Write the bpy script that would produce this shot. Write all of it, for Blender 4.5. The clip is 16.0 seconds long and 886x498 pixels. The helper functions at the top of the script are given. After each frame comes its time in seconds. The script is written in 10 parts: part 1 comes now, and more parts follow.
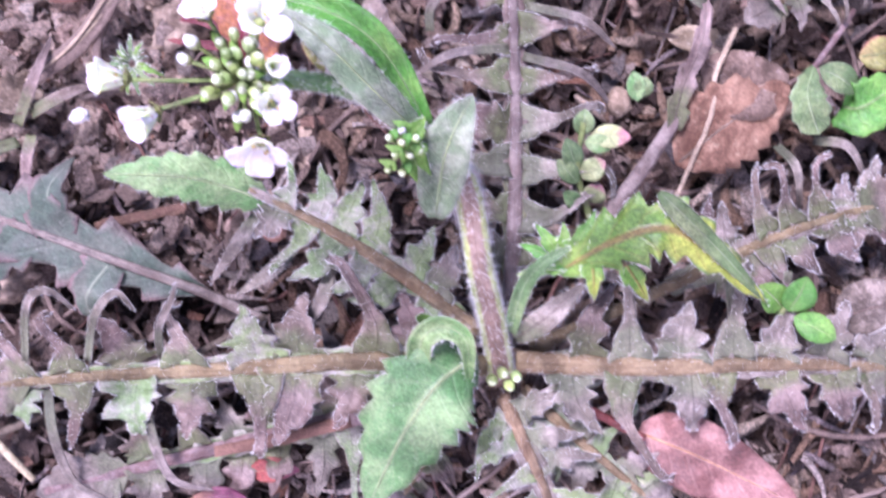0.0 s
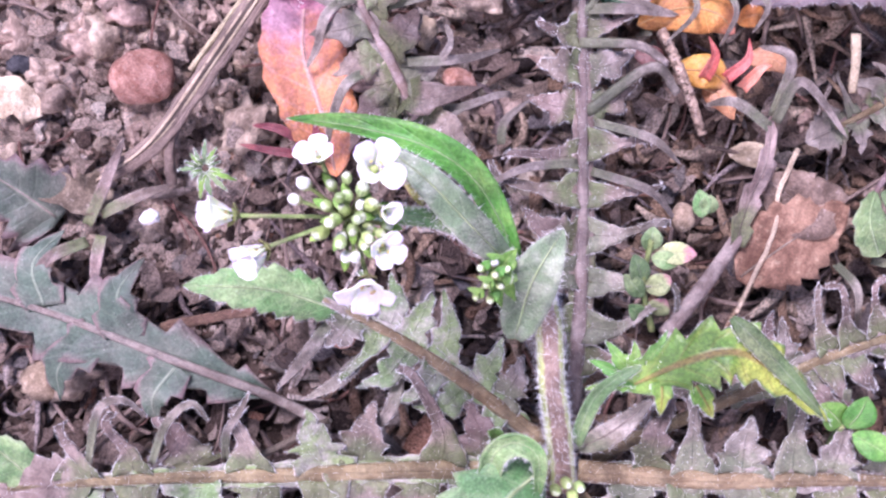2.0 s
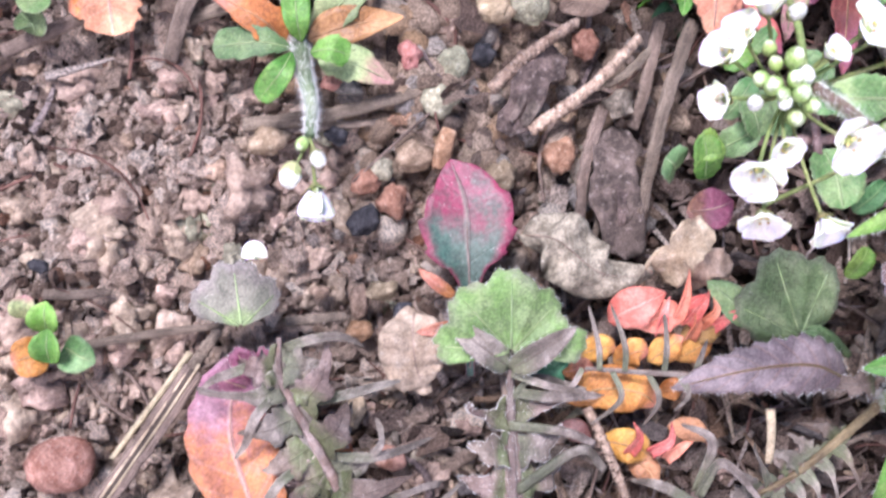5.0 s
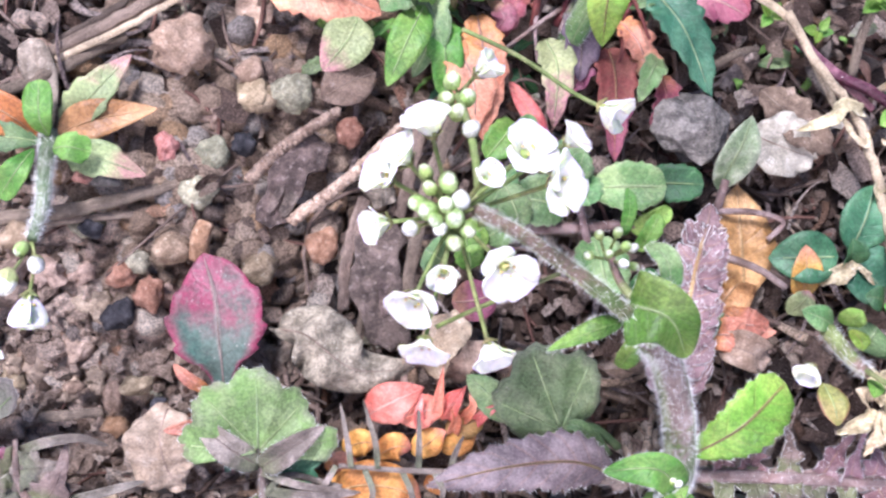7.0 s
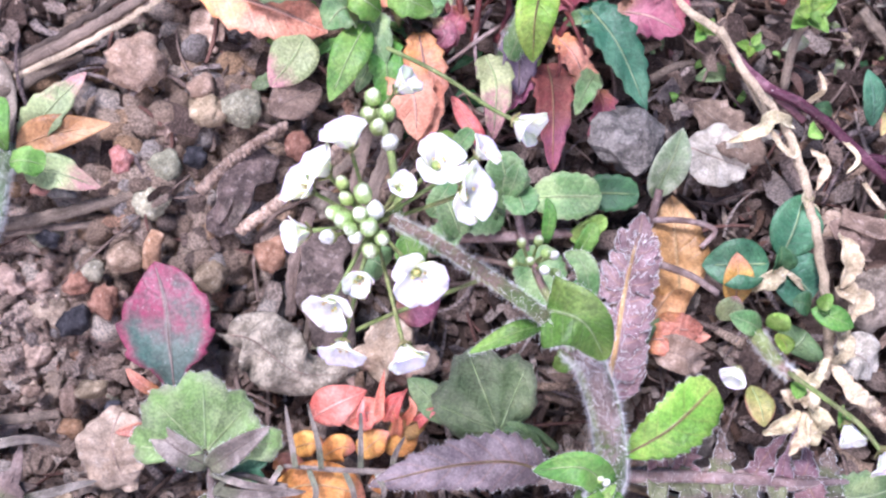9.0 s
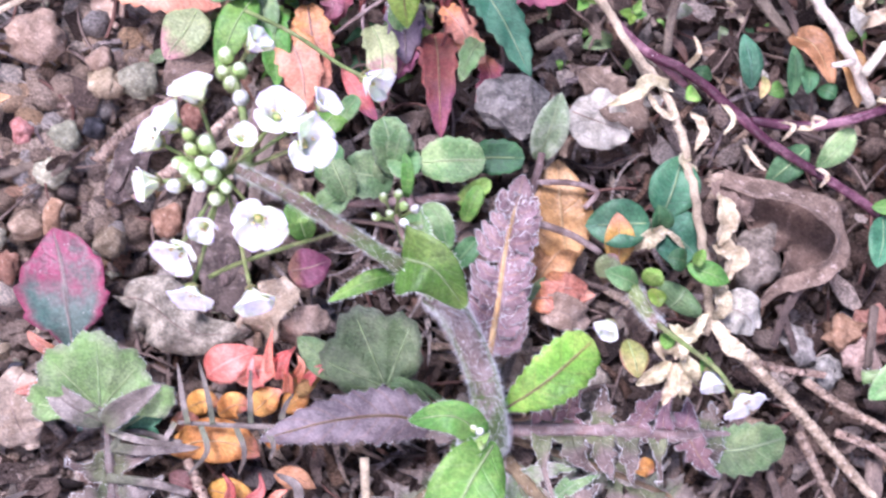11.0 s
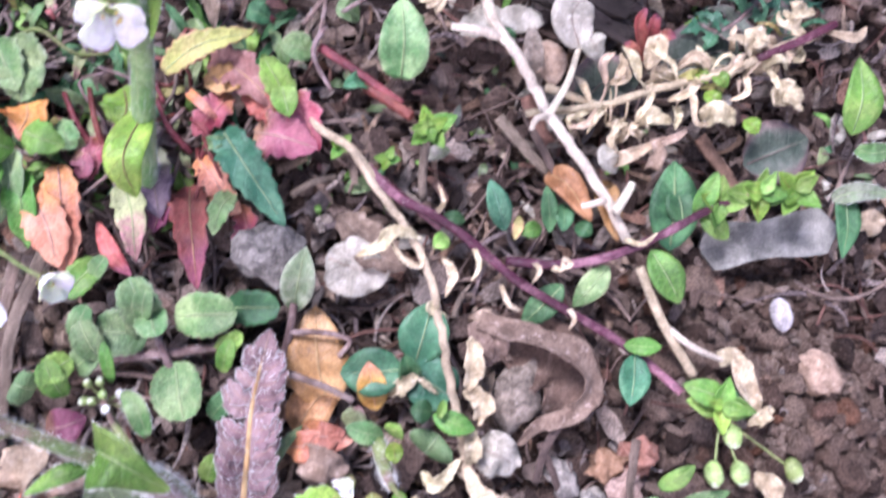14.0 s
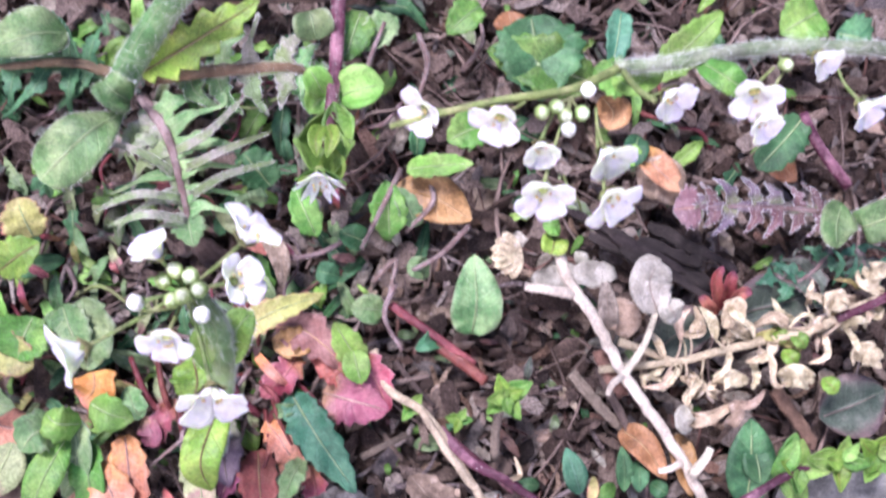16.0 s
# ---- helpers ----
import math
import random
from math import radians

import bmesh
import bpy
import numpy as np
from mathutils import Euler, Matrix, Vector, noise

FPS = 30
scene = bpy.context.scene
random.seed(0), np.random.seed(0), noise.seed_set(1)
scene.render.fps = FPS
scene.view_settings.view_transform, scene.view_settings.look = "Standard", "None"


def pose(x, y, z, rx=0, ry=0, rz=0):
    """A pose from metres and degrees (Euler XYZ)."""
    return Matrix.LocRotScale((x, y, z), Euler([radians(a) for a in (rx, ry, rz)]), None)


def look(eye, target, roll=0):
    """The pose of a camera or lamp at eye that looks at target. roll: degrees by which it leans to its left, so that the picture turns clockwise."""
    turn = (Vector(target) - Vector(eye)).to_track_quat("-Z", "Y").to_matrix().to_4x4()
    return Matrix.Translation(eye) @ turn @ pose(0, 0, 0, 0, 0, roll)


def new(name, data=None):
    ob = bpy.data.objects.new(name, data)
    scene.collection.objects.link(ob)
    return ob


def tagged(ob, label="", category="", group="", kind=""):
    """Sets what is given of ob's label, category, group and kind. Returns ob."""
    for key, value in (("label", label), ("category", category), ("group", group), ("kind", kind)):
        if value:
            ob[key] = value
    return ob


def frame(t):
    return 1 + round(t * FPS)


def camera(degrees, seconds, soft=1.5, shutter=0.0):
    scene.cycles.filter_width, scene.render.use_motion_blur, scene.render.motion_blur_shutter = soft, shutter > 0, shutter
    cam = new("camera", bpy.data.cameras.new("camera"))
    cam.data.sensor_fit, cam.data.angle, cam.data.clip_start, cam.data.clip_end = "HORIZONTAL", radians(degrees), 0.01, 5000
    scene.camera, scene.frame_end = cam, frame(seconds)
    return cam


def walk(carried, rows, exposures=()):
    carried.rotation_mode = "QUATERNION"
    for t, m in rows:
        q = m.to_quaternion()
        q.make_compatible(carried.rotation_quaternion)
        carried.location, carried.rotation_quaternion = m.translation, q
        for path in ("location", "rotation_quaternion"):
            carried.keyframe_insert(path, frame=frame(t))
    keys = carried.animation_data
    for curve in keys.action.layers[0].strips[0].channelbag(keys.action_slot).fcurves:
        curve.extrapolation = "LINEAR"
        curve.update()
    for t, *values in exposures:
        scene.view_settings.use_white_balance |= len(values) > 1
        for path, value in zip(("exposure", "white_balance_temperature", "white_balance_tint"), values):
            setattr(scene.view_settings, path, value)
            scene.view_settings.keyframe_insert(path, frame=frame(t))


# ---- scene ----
cam = camera(50.00, 16.0, soft=2.4, shutter=0.5)
PATH = [
    (0, pose(0.00658, 0.01026, 0.10937, -3.092, 1.742, -0.024)),
    (0.5, pose(0.00207, 0.01456, 0.10970, -2.094, 1.373, 0.671)),
    (1, pose(-0.00199, 0.01748, 0.10952, -1.395, 0.629, 1.217)),
    (1.5, pose(-0.00523, 0.01984, 0.11033, -1.229, 0.441, 1.473)),
    (2, pose(-0.00414, 0.01975, 0.11063, -1.622, 0.151, 1.338)),
    (2.5, pose(-0.00533, 0.02371, 0.11099, -1.545, 0.304, 1.213)),
    (3, pose(-0.00408, 0.03248, 0.11115, 0.361, -0.172, 0.677)),
    (3.2, pose(-0.00418, 0.03341, 0.11093, 0.885, -0.304, 0.711)),
    (5.3, pose(-0.00755, 0.05888, 0.11069, 2.129, -5.715, 0.470)),
    (5.5, pose(-0.00523, 0.05987, 0.11091, 2.542, -5.495, 0.436)),
    (6, pose(0.00557, 0.06504, 0.11217, 2.653, -5.039, 0.171)),
    (6.5, pose(0.01541, 0.06399, 0.11171, 2.863, -4.807, 0.570)),
    (7, pose(0.02108, 0.06638, 0.11198, 2.320, -5.001, 0.227)),
    (7.5, pose(0.02389, 0.06657, 0.11370, 2.847, -4.634, 0.074)),
    (8, pose(0.02818, 0.06756, 0.11601, 2.915, -4.407, 0.258)),
    (8.2, pose(0.02821, 0.06560, 0.11569, 2.757, -4.486, 0.358)),
    (10.3, pose(0.03361, 0.06659, 0.12042, 3.424, -4.313, -0.490)),
    (10.5, pose(0.03551, 0.06402, 0.12077, 3.194, -4.122, -0.180)),
    (11, pose(0.04302, 0.06042, 0.12160, 3.342, -3.847, -0.652)),
    (11.5, pose(0.04530, 0.05594, 0.12216, 3.329, -3.650, -0.721)),
    (12, pose(0.04884, 0.05360, 0.12250, 3.425, -3.441, -0.813)),
    (12.5, pose(0.05343, 0.05447, 0.12346, 3.728, -3.102, -1.006)),
    (13, pose(0.06222, 0.05440, 0.12445, 4.171, -3.135, -1.047)),
    (13.5, pose(0.06894, 0.06453, 0.12630, 4.759, -3.889, -1.537)),
    (14, pose(0.07393, 0.07716, 0.12622, 4.008, -3.957, -2.473)),
    (14.5, pose(0.07596, 0.08773, 0.12676, 4.648, -3.391, -3.346)),
    (15, pose(0.07134, 0.09755, 0.12390, 4.086, -3.214, -2.800)),
    (15.5, pose(0.06726, 0.10398, 0.12290, 3.900, -3.802, -2.572)),
    (16, pose(0.06582, 0.10974, 0.12559, 4.732, -4.050, -2.550)),
]
walk(cam, PATH, exposures=[(0, 1.24, 5430, 46), (3.2, 1.22, 5640, 40), (5.3, 1.21, 5680, 25), (8.2, 1.17, 5560, 28), (11, 1.23, 5450, 35), (13.5, 1.21, 5480, 33), (16, 1.16, 5560, 34)])

# ---- light: open shade under a bright, hazy sky ----
world = bpy.data.worlds.new("sky")
scene.world = world
world.use_nodes = True
sky = world.node_tree.nodes.new("ShaderNodeTexSky")
sky.sky_type, sky.sun_disc = 'NISHITA', False
sky.sun_elevation, sky.sun_rotation = radians(48), radians(200)
sky.air_density, sky.dust_density = 1.0, 4.0
world.node_tree.links.new(sky.outputs[0], world.node_tree.nodes["Background"].inputs[0])
world.node_tree.nodes["Background"].inputs[1].default_value = 0.098
sun = new("sun", bpy.data.lights.new("sun", 'SUN'))
sun.data.energy, sun.data.angle, sun.data.color = 3.1, radians(17), (1.0, 0.95, 0.88)
sun.matrix_world = look((-0.45, 0.85, 1.4), (0, 0, 0))


# ---- mesh helpers; all lengths below are in millimetres ----
MM = 0.001
rng = np.random.default_rng(7)


def root_of(ob):
    while ob.parent:
        ob = ob.parent
    return ob


def link_mesh(name, verts, faces, material, parent=None, label="", leaf=None, smooth=True, base=None):
    verts = np.asarray(verts, float)
    if parent is not None:
        off = np.array(root_of(parent).location) / MM
    else:
        off = np.array(base if base is not None else (*verts.mean(0)[:2], verts[:, 2].min()), float)
    me = bpy.data.meshes.new(name)
    me.from_pydata(((verts - off) * MM).tolist(), [], faces)
    if smooth:
        me.polygons.foreach_set("use_smooth", np.ones(len(me.polygons), bool))
    if leaf is not None:
        me.attributes.new("leaf", 'FLOAT_VECTOR', 'POINT').data.foreach_set("vector", np.asarray(leaf, np.float32).ravel())
    if material is not None:
        me.materials.append(material)
    ob = new(name, me)
    if parent is not None:
        ob.parent = parent
    else:
        ob.location = Vector(off * MM)
    if label:
        tagged(ob, label)
    return ob


def thing(name, at, label, category, group=""):
    ob = new(name)
    ob.empty_display_size = 0.002
    ob.location = Vector(at) * MM
    return tagged(ob, label, category, group)


def spline(ctrl, n):
    """n points on a smooth curve through the control points."""
    c = np.asarray(ctrl, float)
    if len(c) == 2:
        return c[0] + (c[1] - c[0]) * np.linspace(0, 1, n)[:, None]
    e = np.vstack([2 * c[0] - c[1], c, 2 * c[-1] - c[-2]])
    s = np.linspace(0, len(c) - 1 - 1e-6, n)
    i = s.astype(int)
    t = (s - i)[:, None]
    a, b, d, f = e[i], e[i + 1], e[i + 2], e[i + 3]
    return 0.5 * (2 * b + (d - a) * t + (2 * a - 5 * b + 4 * d - f) * t**2 + (3 * b - a - 3 * d + f) * t**3)


def unit(v):
    return v / np.maximum(np.linalg.norm(v, axis=-1, keepdims=True), 1e-9)


def frames(pts, up):
    tan = unit(np.gradient(pts, axis=0))
    side = unit(np.cross(tan, np.asarray(up, float)) + 1e-6)
    return tan, side, unit(np.cross(side, tan))


RIBS = {"leaf_grass": "rib_green", "leaf_lime": "rib", "leaf_bright": "rib_green", "leaf_deep": "rib_green", "leaf_teal": "rib_green", "leaf_sage": "rib_green", "leaf_hoary": "rib_green", "leaf_downy": "rib_green", "leaf_fan": "rib_green", "leaf_olive": "rib_green", "leaf_dusky": "rib_dusky", "leaf_mauve": "rib",
        "leaf_plum": "rib_pink", "leaf_redteal": "rib_dusky", "leaf_pink": "rib_pink", "leaf_orange": "rib_amber", "leaf_salmon": "rib_pink", "leaf_copper": "rib_amber", "leaf_red": "rib_amber", "leaf_amber": "rib_amber",
        "leaf_yellowgreen": "rib_green", "leaf_olivetip": "rib_green", "leaf_violet": "rib_dusky", "dead_brown": "rib_dead", "dead_grey": "rib_dead", "dead_tan": "rib_dead", "dead_russet": "rib_dead", "dead_beige": "rib_dead", "bleached_grey": "rib_dead", "rosette_mauve": "rib_dusky", "rosette_grey": "rib_dusky"}

PROFILES = {
    "oval": lambda v: np.sin(np.pi * v**0.9) ** 0.75,
    "lance": lambda v: (v + 0.02) ** 0.55 * (1 - v) ** 0.8 * 1.9,
    "obovate": lambda v: (v + 0.03) ** 0.95 * (1 - v) ** 0.42 * 1.75,
    "round": lambda v: np.sqrt(np.clip(1 - (2 * v - 1) ** 2, 0, 1)) ** 0.9,
    "heart": lambda v: np.minimum(1, (v + 0.01) * 7) ** 0.6 * (1 - v) ** 0.62 * 1.05,
    "petal": lambda v: (v + 0.05) ** 0.8 * (1.001 - v**3) ** 0.55 * 1.5,
    "strap": lambda v: (1 - v) ** 0.35 * (0.75 + 0.25 * np.sin(np.pi * v)),
    "lobe": lambda v: (1 - v) ** 0.85 * (1 + 0.35 * np.sin(np.pi * v)),
    "hooklobe": lambda v: np.where(v < 0.38, 1 - 1.7 * v, 0.24 * (1 - 0.5 * (v - 0.38) / 0.62)),
    "dart": lambda v: np.clip(1 - v, 0, 1) ** 0.75 * (1 + 0.55 * np.exp(-(((v - 0.42) / 0.14) ** 2)) + 0.5 * np.exp(-((v / 0.12) ** 2))) * 0.8,
    "ovate": lambda v: np.sin(np.pi * v**0.85) ** 0.8 * (1 - 0.25 * v) * 1.08,
    "slab": lambda v: np.minimum(1, np.minimum(v + 0.02, 1.02 - v) * 9) * (0.9 + 0.1 * np.sin(v * 9)),
    "elliptic": lambda v: np.where(v < 0.36, 0.1 + 0.42 * (v / 0.36) ** 3, 0.0) + np.where(v < 0.36, 0.0, np.sin(np.pi * (0.175 + 0.825 * np.clip((v - 0.36) / 0.64, 0, 1)) ** 1.0) ** 0.8),
    "chip": lambda v: np.minimum(1, np.minimum(v + 0.12, 1.12 - v) * 4),
}


def blade(name, ctrl, width, material, parent=None, shape="oval", fold=0.15, cup=0.0, teeth=0, tooth=0.2, ruffle=0.0,
          nu=3, nv=18, thick=0.12, up=(0, 0, 1), twist=0.0, label="", seed=0, hair=0.0, base=None, skew=0.0, rib_of="auto", rims=None):
    """A leaf, petal or flake along a curve from base to tip, with a fold at its midrib and a real thickness."""
    rib_of = RIBS.get(material.name) if rib_of == "auto" else rib_of
    g = np.random.default_rng(seed + int(abs(ctrl[0][0] * 91 + ctrl[-1][1] * 57) * 10) % 99991)
    pts = spline(ctrl, nv + 1)
    tan, side, nor = frames(pts, up)
    v = np.linspace(0, 1, nv + 1)
    half = width / 2 * PROFILES[shape](v)
    u = np.linspace(-1, 1, 2 * nu + 1)
    phase, freq = g.uniform(0, 6.3, 4), g.uniform(1.5, 3.5, 4)
    rag = 0.45 if shape == "chip" else 0.12 if shape in ("lobe", "hooklobe") else 0.035 if nv >= 12 else 0.0
    knots = np.linspace(0, 1, 9)
    tear = np.stack([np.interp(v, knots, g.random(9)) + 0.25 * g.random(nv + 1) for _ in range(2)]) * rag
    grid = np.zeros((nv + 1, 2 * nu + 1, 3))
    ang = radians(twist) * v
    side2 = side * np.cos(ang)[:, None] + nor * np.sin(ang)[:, None]
    nor2 = nor * np.cos(ang)[:, None] - side * np.sin(ang)[:, None]
    for j, uu in enumerate(u):
        h = half.copy()
        if teeth:
            saw = 1.0 - (v * teeth + (0.37 if uu > 0 else 0.0)) % 1.0
            h = h * (1 - tooth * saw * abs(uu) ** 2)
        h = h * (1 - tear[0 if uu < 0 else 1] * abs(uu) ** 2)
        lift = fold * abs(uu) * h + cup * uu * uu * h
        wave = np.sin(v * 6.28 * freq[0] + phase[0] + (1.7 if uu > 0 else 0)) + 0.6 * np.sin(v * 6.28 * freq[1] * 2 + phase[1] + uu * 2)
        lift = lift + ruffle * width * 0.5 * abs(uu) * wave
        grid[:, j] = pts + side2 * (uu * h)[:, None] + nor2 * lift[:, None] + tan * (skew * abs(uu) * h)[:, None]
    m = 2 * nu + 1
    top = grid.reshape(-1, 3)
    bot = (grid - nor2[:, None, :] * thick).reshape(-1, 3)
    n = len(top)
    faces = []
    for i in range(nv):
        for j in range(m - 1):
            a = i * m + j
            faces.append((a, a + 1, a + m + 1, a + m))
            faces.append((n + a, n + a + m, n + a + m + 1, n + a + 1))
    rim = [i * m for i in range(nv + 1)] + [nv * m + j for j in range(1, m)] + [i * m + m - 1 for i in range(nv - 1, -1, -1)] + [j for j in range(m - 2, 0, -1)]
    for a, b in zip(rim, rim[1:] + rim[:1]):
        faces.append((a, b, n + b, n + a))
    at = np.zeros((nv + 1, m, 3))
    at[:, :, 0], at[:, :, 1], at[:, :, 2] = u[None], v[:, None], (half / max(width, 1e-6))[:, None]
    at = at.reshape(-1, 3)
    ob = link_mesh(name, np.vstack([top, bot]), faces, material, parent, label, np.vstack([at, at]), base=base)
    if rib_of and width > 3.2 and nv >= 12 and shape not in ("lobe", "hooklobe", "chip", "petal") and (parent is None or parent.parent is None):
        top_line = (grid[:, nu] + nor2 * 0.02)[1:-2:2]
        tube("midrib", top_line.tolist(), min(0.16, width * 0.016), 0.05, M[rib_of], ob, sides=6, n=12, flat=0.6, up=up)
    if rims is not None:
        k = g.integers(0, nv, nv * 5)
        w = g.random((len(k), 1))
        for edge, way in ((grid[:, 0], -side2), (grid[:, -1], side2)):
            rims.append((edge[k] * (1 - w) + edge[k + 1] * w, way[k]))
        k, j = g.integers(1, nv, nv * 3), g.integers(0, 2 * nu, nv * 3)
        w = g.random((len(k), 1))
        rims.append((grid[k, j] * (1 - w) + grid[k, j + 1] * w, nor2[k] + g.normal(0, 0.5, (len(k), 3))))
    if hair and parent is not None:
        roots = np.vstack([grid[:, 0], grid[:, -1]])
        outs = np.vstack([-side2, side2])
        k = g.integers(0, len(roots) - 1, int(len(roots) * 3.2))
        w = g.random((len(k), 1))
        k = np.where(k == nv, k - 1, k)
        p = roots[k] * (1 - w) + roots[k + 1] * w
        fringe("hairs", p, unit(outs[k] + g.normal(0, 0.35, (len(k), 3))), hair, ob if ob.parent and not ob.parent.parent else ob.parent)
    return ob


def fringe(name, roots, ways, length, parent):
    """Fine pale hairs standing on a stem or a leaf's margin."""
    g = np.random.default_rng(len(roots))
    n = len(roots)
    ln = length * g.uniform(0.3, 1.15, (n, 1))
    a = unit(np.cross(ways, (0.3, 0.2, 1.0)))
    b = np.cross(ways, a)
    r = 0.02
    vs = np.stack([roots + a * r, roots - a * r * 0.5 + b * r * 0.87, roots - a * r * 0.5 - b * r * 0.87, roots + ways * ln + g.normal(0, 0.12, (n, 3)) * length], 1).reshape(-1, 3)
    fs = []
    for i in range(n):
        q = 4 * i
        fs += [(q, q + 1, q + 3), (q + 1, q + 2, q + 3), (q + 2, q, q + 3)]
    return link_mesh(name, vs, fs, M["hair"], parent, "fine pale hairs")


def tube(name, ctrl, r0, r1, material, parent=None, sides=8, n=20, flat=1.0, label="", hair=0.0, density=9.0, knobs=0, knob=0.2, up=(0, 0, 1), base=None, wobble=0.0, flute=0.0):
    """A stem, stalk, twig or straw along a curve, tapering from r0 to r1."""
    g = np.random.default_rng(int(abs(ctrl[0][0] * 37 + ctrl[-1][1] * 11) * 10) % 99991)
    pts = spline(ctrl, n + 1)
    if wobble:
        pts = pts + g.normal(0, wobble, pts.shape) * np.minimum(1, np.linspace(0, 4, n + 1))[:, None]
    tan, side, nor = frames(pts, up)
    v = np.linspace(0, 1, n + 1)
    rad = r0 + (r1 - r0) * v
    vs, at = [], []
    for k in range(sides):
        a = 2 * math.pi * k / sides
        r = rad
        if knobs:
            r = rad * (1 + knob * (np.abs(np.sin(math.pi * (knobs * v + (0.5 if (k * 4 // sides) % 2 else 0.0)))) - 0.5) * 2)
        if flute:
            r = r * (1 - flute * ((k * 7 + 3) % 5 in (0, 3)) * (0.7 + 0.3 * np.sin(v * 23 + k)))
        vs.append(pts + side * (np.cos(a) * r)[:, None] + nor * (np.sin(a) * r * flat)[:, None])
        at.append(np.stack([np.full(n + 1, math.cos(a)), v, np.full(n + 1, 0.5)], 1))
    vs, at = np.array(vs).transpose(1, 0, 2).reshape(-1, 3), np.array(at).transpose(1, 0, 2).reshape(-1, 3)
    faces = [(i * sides + k, i * sides + (k + 1) % sides, (i + 1) * sides + (k + 1) % sides, (i + 1) * sides + k) for i in range(n) for k in range(sides)]
    faces += [tuple(range(sides - 1, -1, -1)), tuple(n * sides + k for k in range(sides))]
    ob = link_mesh(name, vs, faces, material, parent, label, at, base=base)
    if hair:
        length = np.linalg.norm(np.diff(pts, axis=0), axis=1).sum()
        cnt = int(length * density * 0.95 * (r0 + 0.4))
        i = g.integers(0, n, cnt)
        w = g.random((cnt, 1))
        a = g.normal(0, 0.85, cnt) + np.where(g.random(cnt) < 0.5, 0, math.pi)
        out = unit(side[i] * np.cos(a)[:, None] + nor[i] * np.sin(a)[:, None])
        p = pts[i] * (1 - w) + pts[i + 1] * w + out * rad[i][:, None] * 0.95
        fringe("hairs", p, unit(out + g.normal(0, 0.35, (cnt, 3))), hair, ob)
    return ob


def blob(rad, seed, rough=0.25, sub=2):
    """Vertices and faces of a lumpy pebble."""
    bm = bmesh.new()
    bmesh.ops.create_icosphere(bm, subdivisions=sub, radius=1.0)
    o = Vector((seed * 3.1, seed * 1.7, seed * 0.9))
    vs = []
    for v in bm.verts:
        d = 1 + rough * (noise.noise(v.co * 1.1 + o) + 0.5 * noise.noise(v.co * 2.6 + o) + 0.35 * noise.noise(v.co * 5.5 + o) + (0.3 * noise.noise(v.co * 11 + o) if sub > 2 else 0))
        vs.append([c * d * r for c, r in zip(v.co, rad)])
    fs = [tuple(x.index for x in f.verts) for f in bm.faces]
    bm.free()
    return np.array(vs), fs


def pebble(at, size, material, label, turn=0.0, name="pebble", category="stone", rough=0.45, sub=3, seed=0, group="", parent=None, smooth=True):
    vs, fs = blob([s / 2 for s in size], seed + at[0] * 0.37 + at[1] * 0.11, rough, sub)
    c, s = math.cos(radians(turn)), math.sin(radians(turn))
    vs = np.stack([vs[:, 0] * c - vs[:, 1] * s, vs[:, 0] * s + vs[:, 1] * c, vs[:, 2]], 1) + np.array(at)
    ob = link_mesh(name, vs, fs, material, parent, label, smooth=smooth)
    if parent is None:
        tagged(ob, label if len(label.split()) > 3 else label + " on the soil", category, group)
    return ob


